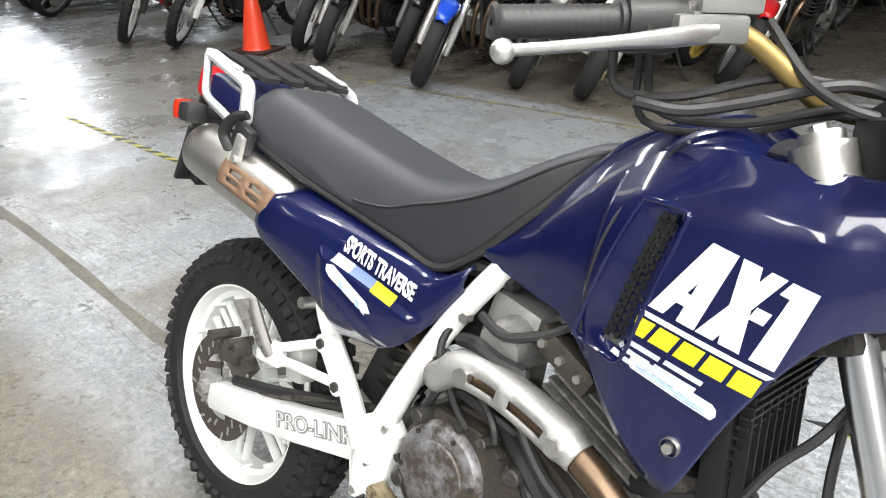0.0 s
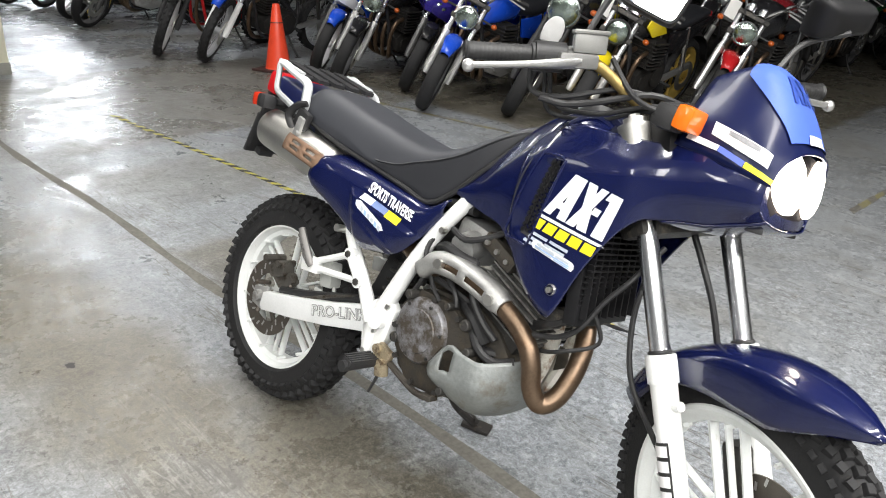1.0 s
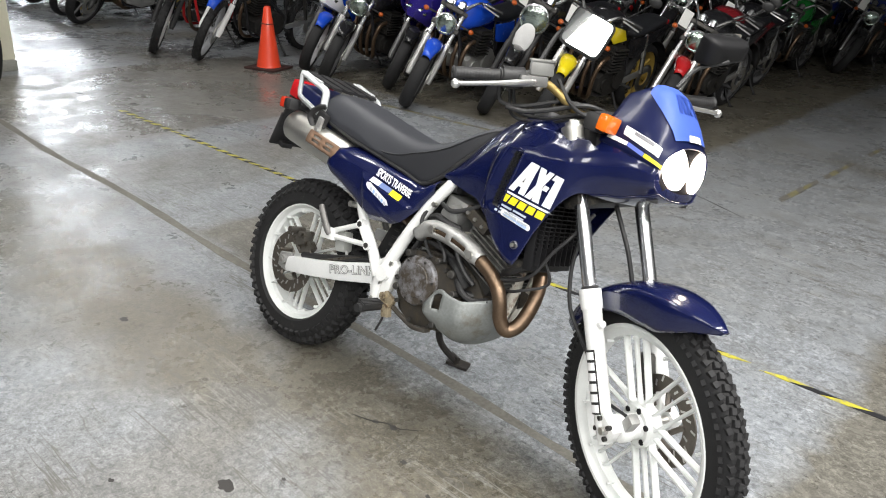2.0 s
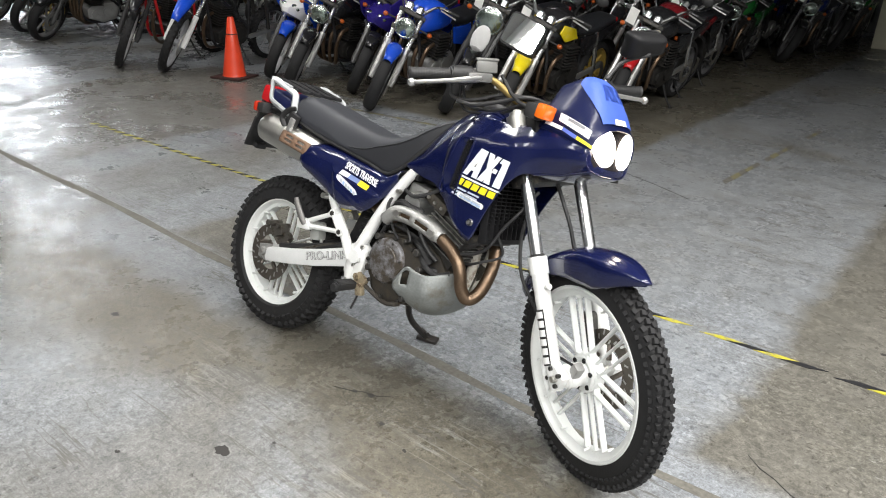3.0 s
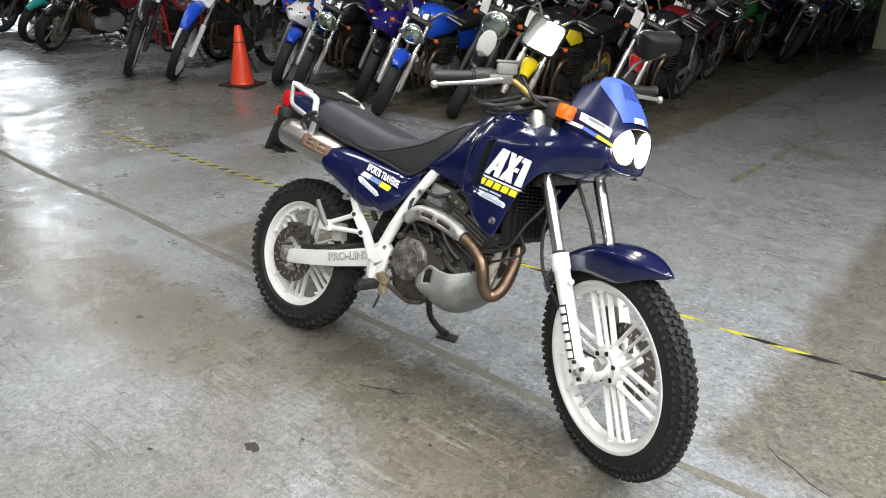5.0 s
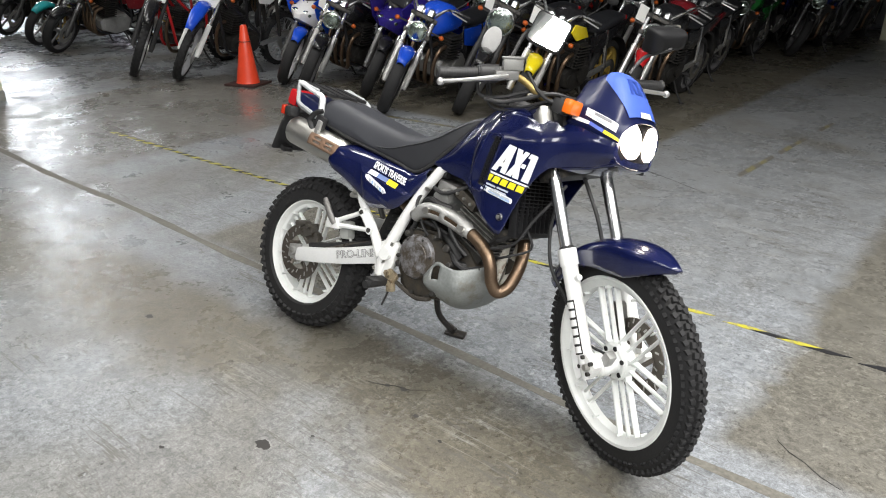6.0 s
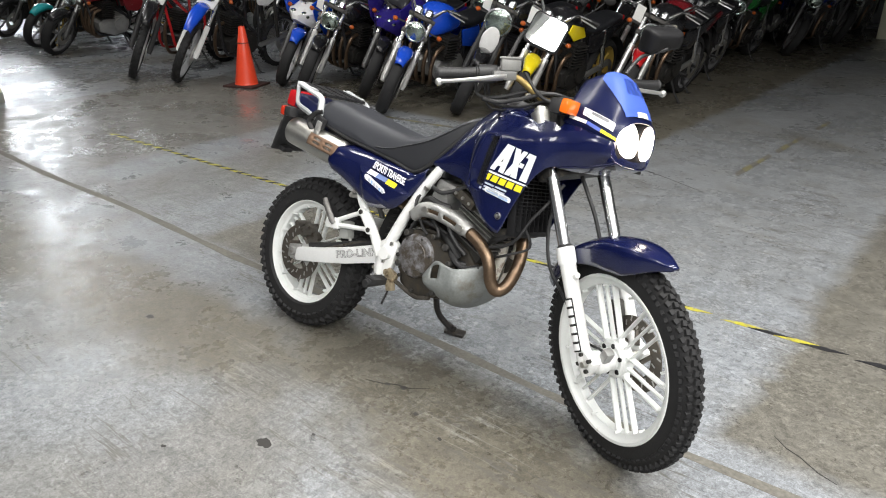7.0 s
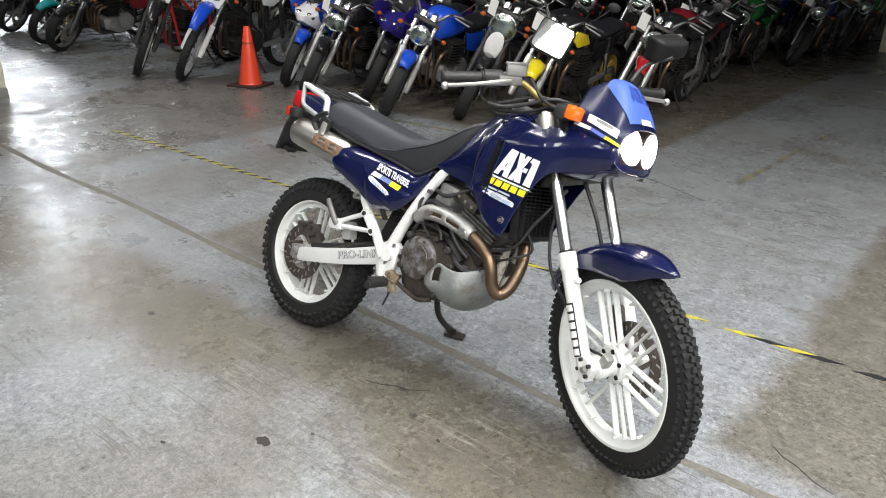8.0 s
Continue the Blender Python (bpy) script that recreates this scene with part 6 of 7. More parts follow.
# fender
rows = []
for k in range(15):
    q = k / 14
    a = radians(-62 + 92 * q)
    rr = 0.362 + 0.043 * max(0, (q - 0.38) / 0.62) ** 1.5
    w = 0.062 + 0.007 * math.sin(math.pi * q)
    if q > 0.74:
        w *= 1 - 0.86 * ((q - 0.74) / 0.26) ** 1.9
    drop = (0.058 + 0.032 * min(1.0, max(0.0, (q - 0.3) / 0.35))) * (1 - 0.9 * max(0, (q - 0.80) / 0.2) ** 1.2)
    flat = 1 - 0.9 * max(0, (q - 0.8) / 0.2)
    row = []
    for y, dz in ((-1.0, -drop), (-0.97, -0.5 * drop), (-0.85, -0.012 * flat), (-0.55, -0.002 * flat), (0, 0.003), (0.55, -0.002 * flat), (0.85, -0.012 * flat), (0.97, -0.5 * drop), (1.0, -drop)):
        r2 = rr + dz
        row.append(FW + Vector((math.sin(a) * r2, y * w, math.cos(a) * r2)))
    rows.append(row)
bm = bmesh.new()
skin(bm, smooth_rows(rows, 2, 3))
part("front_fender", moved(bm, STEER), NAVY, bike, "glossy navy blue front fender", angle=60, solid=0.004)

# handlebar, grips, levers, mirrors
PERCH = mat("grey_cast_alloy", (0.20, 0.20, 0.195), 0.5, 0.5, var=0.2, scale=40, bump=0.0003)
BARS = Matrix.Translation(HEAD) @ Matrix.Rotation(radians(-5.5), 4, "X") @ Matrix.Rotation(radians(-35), 4, AXIS) @ Matrix.Translation(-HEAD + Vector((0.038, 0, 0)))
BAR = [(0.895, -0.395, 1.148), (0.915, -0.24, 1.153), (0.945, -0.155, 1.142), (0.978, -0.06, 1.072), (0.978, 0.06, 1.068), (0.945, 0.155, 1.124), (0.915, 0.24, 1.131), (0.895, 0.395, 1.124)]
bm = bmesh.new()
tube(bm, BAR, 0.011, 12, 6)
part("handlebar", moved(bm, BARS), BRASS, bike, "gold handlebar")
BAR_R = BARS
for s in (-1, 1):
    BARS = BAR_R if s < 0 else BAR_R @ Matrix.Translation((0.004, 0.006, -0.023))
    bm = bmesh.new()
    a, b2 = Vector((0.894, s * 0.402, 1.148)), Vector((0.911, s * 0.270, 1.152))
    prof = [(0.0, 0.004), (0.0, 0.0165), (0.004, 0.0195), (0.008, 0.0165)]
    for kk in range(14):
        prof += [(0.012 + 0.008 * kk, 0.0162), (0.0145 + 0.008 * kk, 0.0169), (0.017 + 0.008 * kk, 0.0162)]
    prof += [(0.125, 0.0165), (0.127, 0.0205), (0.133, 0.0205)]
    lathe(bm, prof, 18, Matrix.Translation(a) @ (b2 - a).to_track_quat("Y", "Z").to_matrix().to_4x4())
    part("grip", moved(bm, BARS), BLACK, bike, "black ribbed rubber grip")
    bm = bmesh.new()
    a, b2 = Vector((0.911, s * 0.270, 1.152)), Vector((0.920, s * 0.212, 1.152))
    tube(bm, [a, b2], 0.026, 12, 1)
    box(bm, tuple((a + b2) / 2 + Vector((-0.005, 0, -0.014))), (0.05, 0.05, 0.035), (0, 0, 15), 0.008)
    part("switch_housing", moved(bm, BARS), BLACK, bike, "black switch housing")
    bm = bmesh.new()
    tube(bm, [(0.955, s * 0.195, 1.142), (0.958, s * 0.24, 1.138), (0.950, s * 0.29, 1.133), (0.938, s * 0.35, 1.127), (0.928, s * 0.395, 1.123)], [0.012, 0.012, 0.0085, 0.0075, 0.0075], 12, 5, flat=0.65)
    ball(bm, (0.926, s * 0.401, 1.122), 0.0125)
    part("brake_lever" if s < 0 else "clutch_lever", moved(bm, BARS), ALU, bike, "polished alloy lever with a ball end")
    bm = bmesh.new()
    box(bm, (0.938, s * 0.195, 1.146), (0.05, 0.075, 0.028), (0, 0, s * 8), 0.006)
    rod(bm, (0.912, s * 0.197, 1.152), (0.936, s * 0.197, 1.150), 0.021, 14)
    rod(bm, (0.952, s * 0.215, 1.136), (0.952, s * 0.215, 1.162), 0.007, 8)
    part("lever_perch", moved(bm, BARS), PERCH, bike, "grey cast lever perch")
BARS = BAR_R
bm = bmesh.new()
box(bm, (0.940, -0.172, 1.178), (0.042, 0.062, 0.036), (0, 0, -18), 0.006)
box(bm, (0.940, -0.172, 1.199), (0.046, 0.067, 0.008), (0, 0, -18), 0.003)
part("brake_fluid_reservoir", moved(bm, BARS), mat("grey_reservoir_metal", (0.26, 0.26, 0.25), 0.45, 0.4, var=0.15, scale=40), bike, "square grey brake fluid reservoir")
bm = bmesh.new()
tube(bm, [(0.94, -0.12, 1.155), (0.985, -0.10, 1.10), (1.03, -0.08, 1.075), (1.07, 0.0, 1.05), (1.05, 0.05, 0.96)], 0.0055, 8, 6)
part("control_cable", moved(bm, BARS), BLACK, bike, "black control cable")
bm = bmesh.new()
tube(bm, [(0.90, -0.23, 1.125), (0.88, -0.20, 1.06), (0.93, -0.13, 1.05), (1.02, -0.04, 1.075), (1.05, 0.04, 1.0)], 0.005, 8, 6)
part("control_cable", moved(bm, BARS), BLACK, bike, "black control cable")
bm = bmesh.new()
tube(bm, [(0.89, -0.235, 1.125), (0.865, -0.205, 1.045), (0.92, -0.12, 1.038), (1.0, -0.05, 1.065), (1.04, 0.02, 1.0)], 0.0045, 8, 6)
part("control_cable", moved(bm, BARS), BLACK, bike, "black control cable")
bm = bmesh.new()
tube(bm, [(0.92, 0.22, 1.13), (0.98, 0.18, 1.10), (1.04, 0.10, 1.06), (1.04, 0.02, 0.98)], 0.0055, 8, 6)
part("control_cable", moved(bm, BARS), BLACK, bike, "black control cable")
bm = bmesh.new()
box(bm, (1.045, 0.0, 1.055), (0.05, 0.13, 0.06), (0, -35, 0), 0.014)
box(bm, (1.07, 0.0, 1.03), (0.08, 0.16, 0.09), (0, -10, 0), 0.014)
part("instrument_panel", moved(bm, BARS), SHELL_BLACK, bike, "black instrument panel behind the cowl")
bm = bmesh.new()
box(bm, (1.10, 0, 0.95), (0.14, 0.16, 0.10), (0, 0, 0), 0.02)
box(bm, (1.02, 0, 0.90), (0.10, 0.20, 0.08), (0, 0, 0), 0.02)
part("inner_fairing", bm, BLACK, bike, "black inner fairing")

for pts, r in (([(0.83, -0.205, 1.028), (0.867, -0.17, 1.028), (0.912, -0.13, 1.047), (0.987, -0.08, 1.082), (1.03, -0.02, 1.080)], 0.0068),
               ([(0.79, -0.205, 1.09), (0.80, -0.19, 1.038), (0.857, -0.16, 1.042), (0.931, -0.10, 1.079), (1.01, -0.03, 1.082)], 0.0055)):
    bm = bmesh.new()
    tube(bm, pts, r, 8, 6)
    part("control_cable", bm, BLACK, bike, "black control cable")
# front indicators on the cowl
for s in (-1, 1):
    bm = bmesh.new()
    box(bm, (1.083, s * 0.163, 1.045), (0.045, 0.062, 0.045), (0, 8, 0), 0.012)
    rod(bm, (1.08, s * 0.10, 1.03), (1.08, s * 0.15, 1.04), 0.014, 10)
    stalk = part("front_indicator", bm, BLACK, bike, "black front indicator body")
    bm = bmesh.new()
    box(bm, (1.117, s * 0.166, 1.048), (0.034, 0.064, 0.044), (0, 8, 0), 0.010)
    part("indicator_lens", bm, AMBER, stalk, "orange lens")



def mirror(centre, facing, roll, foot, knee, w, h, narrow=0.0):
    """A rectangular mirror on a bent stalk, in world terms; the glass looks along facing."""
    inv = bike.matrix_world.inverted()
    f = Vector(facing).normalized()
    rightv = Vector((0, 0, 1)).cross(f).normalized()
    upv = f.cross(rightv)
    m = inv @ (Matrix.Translation(centre) @ Matrix((rightv, upv, f)).transposed().to_4x4() @ Matrix.Rotation(radians(roll), 4, "Z"))
    b = bmesh.new()
    rows = []
    for zz, sc in ((0.012, 1.0), (0.0, 1.03), (-0.018, 0.99), (-0.034, 0.86), (-0.042, 0.5)):
        rows.append([Vector((sc * w / 2 * (abs(math.cos(a)) ** 0.26) * math.copysign(1, math.cos(a)), sc * h / 2 * (abs(math.sin(a)) ** 0.26) * math.copysign(1, math.sin(a)), zz)) for a in (2 * math.pi * (k + 0.5) / 32 for k in range(32))])
    vs2, _ = skin(b, rows, True)
    b.faces.new(vs2[-1])
    b.faces.new(vs2[0])
    for v in b.verts:
        v.co.y *= 1 - narrow * (0.5 - v.co.x / w)
    shell = part("mirror", moved(b, m), SHELL_BLACK, bike, "black rectangular rear-view mirror", angle=50)
    b = bmesh.new()
    q = [b.verts.new(Vector((0.93 * w / 2 * (abs(math.cos(a)) ** 0.24) * math.copysign(1, math.cos(a)), 0.91 * h / 2 * (abs(math.sin(a)) ** 0.24) * math.copysign(1, math.sin(a)), 0.0135))) for a in (2 * math.pi * (k + 0.5) / 32 for k in range(32))]
    b.faces.new(q)
    part("mirror_glass", moved(b, m), MIRROR, shell, "mirror glass")
    b = bmesh.new()
    tube(b, [Vector(foot), Vector(knee), m @ Vector((0, -0.2 * h, -0.045))], 0.0065, 8, 5)
    part("mirror_stalk", b, BLACK, shell, "black mirror stalk")
mirror((1.034, 0.111, 1.255), (0.44, -0.83, 0.333), -24, tuple(BARS @ Vector((0.935, -0.20, 1.15))), tuple(bike.matrix_world.inverted() @ Vector((0.868, 0.253, 1.235))), 0.106, 0.093)
mirror((1.16, 0.613, 1.205), (-0.8, 0.35, 0.25), 0, tuple(bike.matrix_world.inverted() @ Vector((1.11, 0.49, 1.10))), tuple(bike.matrix_world.inverted() @ Vector((1.13, 0.55, 1.15))), 0.15, 0.085, 0.35)


# ---------------------------------------------------------------- the other motorcycles
PAINT = {}


def paint(rgb, rough=0.25):
    key = (rgb, rough)
    if key not in PAINT:
        PAINT[key] = mat("gloss_paint", rgb, rough, var=0.08, scale=15, coat=0.6, spec=0.4)
    return PAINT[key]


LENS = mat("clear_lens", (0.42, 0.50, 0.45), 0.06, 1.0, var=0.35, scale=26, bump=0.0009, coat=0.9)
DIM_AMBER = mat("dusty_amber_lens", (0.42, 0.085, 0.012), 0.3, var=0.15, scale=60)
DARK_ALLOY = mat("dark_alloy", (0.14, 0.14, 0.14), 0.4, 0.8, var=0.25, scale=20)
BLACK_METAL = mat("black_engine_metal", (0.022, 0.021, 0.02), 0.5, 0.3, var=0.3, scale=20, dirt=(0.07, 0.062, 0.05), amount=0.2)
PAPER = mat("white_paper_tag", (0.8, 0.8, 0.78), 0.7, var=0.05, scale=20)
BLUE_C, RED_C, YEL_C, WHITE_C, PURP_C = (0.01, 0.07, 0.55), (0.45, 0.012, 0.015), (0.75, 0.6, 0.01), (0.8, 0.8, 0.8), (0.022, 0.014, 0.16)
BLACK_C, GREEN_C, SILV_C, TEAL_C, DKBLUE_C, MAROON_C = (0.012, 0.012, 0.014), (0.015, 0.16, 0.03), (0.45, 0.46, 0.48), (0.02, 0.3, 0.32), (0.01, 0.02, 0.12), (0.16, 0.01, 0.015)
GOLD_RIM, PURP_RIM = (0.5, 0.35, 0.08), (0.12, 0.09, 0.4)


def small_wheel(name, th, c, r, half, rim, m, spokes, knobs):
    bm = bmesh.new()
    rr = r * (0.80 if spokes < 12 else 0.84)
    T = Matrix.Translation(c)
    lathe(bm, [(-half * 0.7, rr), (-half * 0.7, rr - 0.012), (-half * 0.3, rr - 0.022), (half * 0.3, rr - 0.022), (half * 0.7, rr - 0.012), (half * 0.7, rr), (-half * 0.7, rr)], 28, T)
    lathe(bm, [(-0.04, 0.0), (-0.04, 0.035), (0.04, 0.035), (0.04, 0.0)], 14, T)
    w = part(name, moved(bm, m), rim, th)
    bm = bmesh.new()
    for k in range(spokes):
        a = 2 * math.pi * k / spokes
        y = 0.03 if k % 2 else -0.03
        if spokes < 12:
            y = 0
        p = Vector(c)
        rod(bm, p + Vector((0.03 * math.sin(a), y, 0.03 * math.cos(a))), p + Vector((rr * 0.97 * math.sin(a + 0.12), 0, rr * 0.97 * math.cos(a + 0.12))), 0.014 if spokes < 12 else 0.003, 5)
    tagged(part("spokes", moved(bm, m), rim, w), kind="stuff")
    bm = bmesh.new()
    prof = [(-half * 0.75, rr - 0.004)] + [(-half * math.cos(math.pi * k / 10), rr + (r - rr) * math.sin(math.pi * k / 10) ** 0.6) for k in range(11)] + [(half * 0.75, rr - 0.004)]
    lathe(bm, prof, 36, T)
    part("tyre", moved(bm, m), RUBBER, w, "black tyre")
    if knobs:
        bm = bmesh.new()
        for k in range(34):
            a = 2 * math.pi * k / 34
            for y in (-0.6, 0.0, 0.6):
                q = a + (0.09 if y == 0 else 0)
                box(bm, tuple(Vector(c) + Vector((math.sin(q) * (r - 0.006), y * half, math.cos(q) * (r - 0.006)))), (0.028, half * 0.42, 0.02), (0, math.degrees(q), 0))
        tagged(part("tread", moved(bm, m), RUBBER, w), kind="stuff")
    bm = bmesh.new()
    lathe(bm, [(half + 0.022, 0.13), (half + 0.026, 0.13), (half + 0.026, 0.07), (half + 0.022, 0.07), (half + 0.022, 0.13)], 24, T)
    part("brake_disc", moved(bm, m), STEEL, w)
    return w


def parked_bike(x, y, kind, tank, fender, rim=None, label="", steer=18, heading=-90, lean=12, nose=None, seat=SEAT_BLACK, frame_col=BLACK_C, extras="", simple=False):
    """One parked motorcycle, front wheel on (x, y); kinds: naked, sport, trail, cruiser."""
    th = thing("motorcycle", pose(x, y, 0, 0, 0, heading) @ pose(0, 0, 0, -lean), label, "motorcycle", "parked motorcycles")
    trail = kind == "trail"
    rf, rb = (0.34, 0.32) if trail else (0.30, 0.31)
    hf, hb = (0.042, 0.055) if trail else (0.055, 0.072)
    wb = 1.40
    zt = 0.16 if trail else 0.10 if "tall" in extras else 0.0
    rk = radians(27)
    ax = Vector((-math.sin(rk), 0, math.cos(rk)))
    fw = Vector((0, 0, rf))
    head = fw + ax * 0.62 - Vector((0.05, 0, 0))
    S = Matrix.Translation(head) @ Matrix.Rotation(radians(steer), 4, ax) @ Matrix.Translation(-head)
    rim = rim if rim is not None else (0.12, 0.12, 0.125)
    RM = paint(rim, 0.35)
    spokes = 24 if trail or kind == "cruiser" else 3 if kind == "sport" else 6
    small_wheel("front_wheel", th, fw, rf, hf, RM, S, spokes, trail and not simple)
    small_wheel("rear_wheel", th, Vector((-wb, 0, rb)), rb, hb, RM, I4, spokes, trail and not simple)
    TM, FM, FR = paint(tank), paint(fender), paint(frame_col, 0.4)
    top = 0.62 + zt
    for s in (-1, 1):
        yy = s * 0.095
        bm = bmesh.new()
        a = fw + Vector((0, yy, 0))
        tube(bm, [a + ax * 0.28, a + ax * top], 0.02, 10, 1)
        part("fork_stanchion", moved(bm, S), CHROME if "dark_fork" not in extras else BLACK, th)
        bm = bmesh.new()
        tube(bm, [a - ax * 0.03, a + ax * 0.02, a + ax * 0.34], [0.022, 0.03, 0.028], 10, 1)
        part("fork_slider", moved(bm, S), WHITE if "white_guard" in extras else BLACK if "dark_fork" in extras else ALU if trail or "bright_fork" in extras else DARK_ALLOY, th)
    # front fender
    rows = []
    fr, a0, a1 = (rf + 0.20, -35, 42) if trail else (rf + 0.035, -60, 38)
    for k in range(11):
        q = k / 10
        a = radians(a0 + (a1 - a0) * q)
        w = 0.07 * (1 - 0.45 * max(0, (q - 0.7) / 0.3)) * (1 - 0.35 * max(0, (0.3 - q) / 0.3))
        r2 = fr + (0.02 * (1 - 2 * abs(q - 0.4)) if trail else 0)
        rows.append([fw + Vector((math.sin(a) * (r2 + dz), yy * w, math.cos(a) * (r2 + dz))) for yy, dz in ((-1, -0.05), (-0.9, -0.015), (-0.5, 0), (0, 0.006), (0.5, 0), (0.9, -0.015), (1, -0.05))])
    bm = bmesh.new()
    skin(bm, rows)
    part("front_fender", moved(bm, S), FM, th, angle=60, solid=0.004)
    # clamps and bars
    bm = bmesh.new()
    c = fw + ax * top
    box(bm, tuple(c), (0.07, 0.25, 0.035), (0, -27, 0), 0.01)
    box(bm, tuple(c - ax * 0.16), (0.07, 0.25, 0.04), (0, -27, 0), 0.01)
    part("fork_clamp", moved(bm, S), DARK, th)
    bw = 0.40 if trail else 0.36
    hz = 0.02 if kind == "sport" else 0.13
    bm = bmesh.new()
    tube(bm, [c + Vector((-0.13, -bw, hz)), c + Vector((-0.06, -0.18, hz + 0.01)), c + Vector((-0.02, -0.06, 0.03)), c + Vector((-0.02, 0.06, 0.03)), c + Vector((-0.06, 0.18, hz + 0.01)), c + Vector((-0.13, bw, hz))], 0.011, 8, 4)
    part("handlebar", moved(bm, S), CHROME if kind != "trail" else ALU, th)
    for s in (-1, 1):
        bm = bmesh.new()
        rod(bm, c + Vector((-0.135, s * (bw + 0.01), hz)), c + Vector((-0.09, s * (bw - 0.13), hz + 0.007)), 0.018, 10)
        part("grip", moved(bm, S), BLACK, th)
        bm = bmesh.new()
        tube(bm, [c + Vector((-0.05, s * (bw - 0.15), hz)), c + Vector((-0.075, s * (bw + 0.0), hz - 0.02))], 0.007, 6, 1)
        part("lever", moved(bm, S), ALU, th)
        if kind != "trail" or s < 0:
            bm = bmesh.new()
            tube(bm, [c + Vector((-0.08, s * 0.2, hz)), c + Vector((-0.06, s * 0.27, hz + 0.10)), c + Vector((-0.09, s * 0.33, hz + 0.20))], 0.005, 6, 3)
            ball(bm, tuple(c + Vector((-0.09, s * 0.35, hz + 0.23))), 0.055, (0.3, 1, 0.75), 12)
            part("mirror", moved(bm, S), CHROME if kind == "cruiser" else BLACK, th)
        bm = bmesh.new()
        rod(bm, c + Vector((0.02, s * 0.1, -0.09)), c + Vector((0.03, s * 0.2, -0.09)), 0.008, 6)
        stalk = part("indicator_stalk", moved(bm, S), BLACK, th)
        bm = bmesh.new()
        ball(bm, tuple(c + Vector((0.04, s * 0.215, -0.09))), 0.025, (1, 1, 0.85), 10)
        part("indicator", moved(bm, S), DIM_AMBER, stalk, "orange indicator")
    # lamp or fairing
    lc = c + Vector((0.11, 0, -0.10))
    if kind == "sport" or nose:
        NM = paint(nose or tank)
        rows = []
        for dx, w, up_, dn in ((-0.12, 0.185, 0.12, 0.20), (-0.02, 0.19, 0.10, 0.17), (0.08, 0.165, 0.045, 0.125), (0.155, 0.105, -0.01, 0.09), (0.185, 0.05, -0.03, 0.07)):
            m2 = lc + Vector((dx - 0.06, 0, 0.02))
            half = [(0.0, up_), (0.55 * w, up_ * 0.92), (w, up_ * 0.25), (0.96 * w, -0.35 * dn), (0.62 * w, -dn), (0.0, -dn)]
            rows.append([m2 + Vector((0, y, z)) for y, z in half] + [m2 + Vector((0, -y, z)) for y, z in half[-2:0:-1]])
        bm = bmesh.new()
        vs, _ = skin(bm, rows, True)
        bm.faces.new(vs[-1])
        part("nose_fairing", bm, NM, th, angle=28)
        for s in (-1, 1):
            bm = bmesh.new()
            ball(bm, tuple(lc + Vector((0.055, s * 0.072, 0.0))), 0.062, (0.62, 1.0, 0.62), 14)
            part("headlight", bm, LENS, th)
        for s in (-1, 1):
            bm = bmesh.new()
            plate(bm, [(-0.06, 0.90), (-0.20, 0.96), (-0.46, 0.80), (-0.62, 0.62), (-0.58, 0.46), (-0.44, 0.42), (-0.28, 0.62), (-0.14, 0.74)], s * 0.19 - 0.008, s * 0.19 + 0.008, 0.005)
            side = part("side_fairing", bm, TM, th)
            bm = bmesh.new()
            plate(bm, [(-0.16, 0.80), (-0.20, 0.83), (-0.46, 0.66), (-0.50, 0.60), (-0.46, 0.60)], s * 0.2005 - 0.0025, s * 0.2005 + 0.0025)
            part("stripe", bm, paint(WHITE_C) if nose == WHITE_C else paint(RED_C), side)
        bm = bmesh.new()
        rows = [[lc + Vector((-0.05 - 0.1 * v, 0.13 * math.cos(a), 0.10 + 0.12 * v + 0.05 * math.sin(a))) for a in (math.pi * q / 8 for q in range(9))] for v in (0, 0.5, 1)]
        skin(bm, rows)
        part("windscreen", bm, mat("smoked_screen", (0.03, 0.03, 0.035), 0.08, var=0.05, scale=10), th, solid=0.003)
    elif trail:
        bm = bmesh.new()
        plate(bm, [(-0.09, -0.14), (-0.12, 0.02), (-0.08, 0.12), (0.08, 0.12), (0.12, 0.02), (0.09, -0.14)], -0.02, 0.02, 0.01)
        part("headlight_mask", moved(bm, S @ Matrix.Translation(lc + Vector((0.0, 0, 0.02))) @ pose(0, 0, 0, 0, -22, 0) @ pose(0, 0, 0, 0, 0, 90)), paint(WHITE_C if "white_mask" in extras else tank), th)
        bm = bmesh.new()
        ball(bm, tuple(lc + Vector((0.025, 0, -0.005))), 0.07, (0.5, 1.1, 0.75), 14)
        part("headlight", moved(bm, S), LENS, th)
    else:
        r = 0.122 if "big_lamp" in extras else 0.088
        bm = bmesh.new()
        lathe(bm, [(-0.016, r * 0.9), (-0.026, r * 0.96), (-0.018, r * 1.05), (0.0, r * 1.06), (0.02, r), (0.08, r * 0.8), (0.12, r * 0.3), (0.122, 0)], 24, Matrix.Translation(lc) @ pose(0, 0, 0, 0, 0, 90))
        shell = part("headlight_shell", moved(bm, S), CHROME if "dark_lamp" not in extras else BLACK, th)
        bm = bmesh.new()
        lathe(bm, [(-0.045, 0.0), (-0.040, r * 0.45), (-0.027, r * 0.78), (-0.018, r * 0.9)], 24, Matrix.Translation(lc) @ pose(0, 0, 0, 0, 0, 90))
        part("headlight_lens", moved(bm, S), LENS if "yellow_lamp" not in extras else paint((0.7, 0.65, 0.05)), shell)
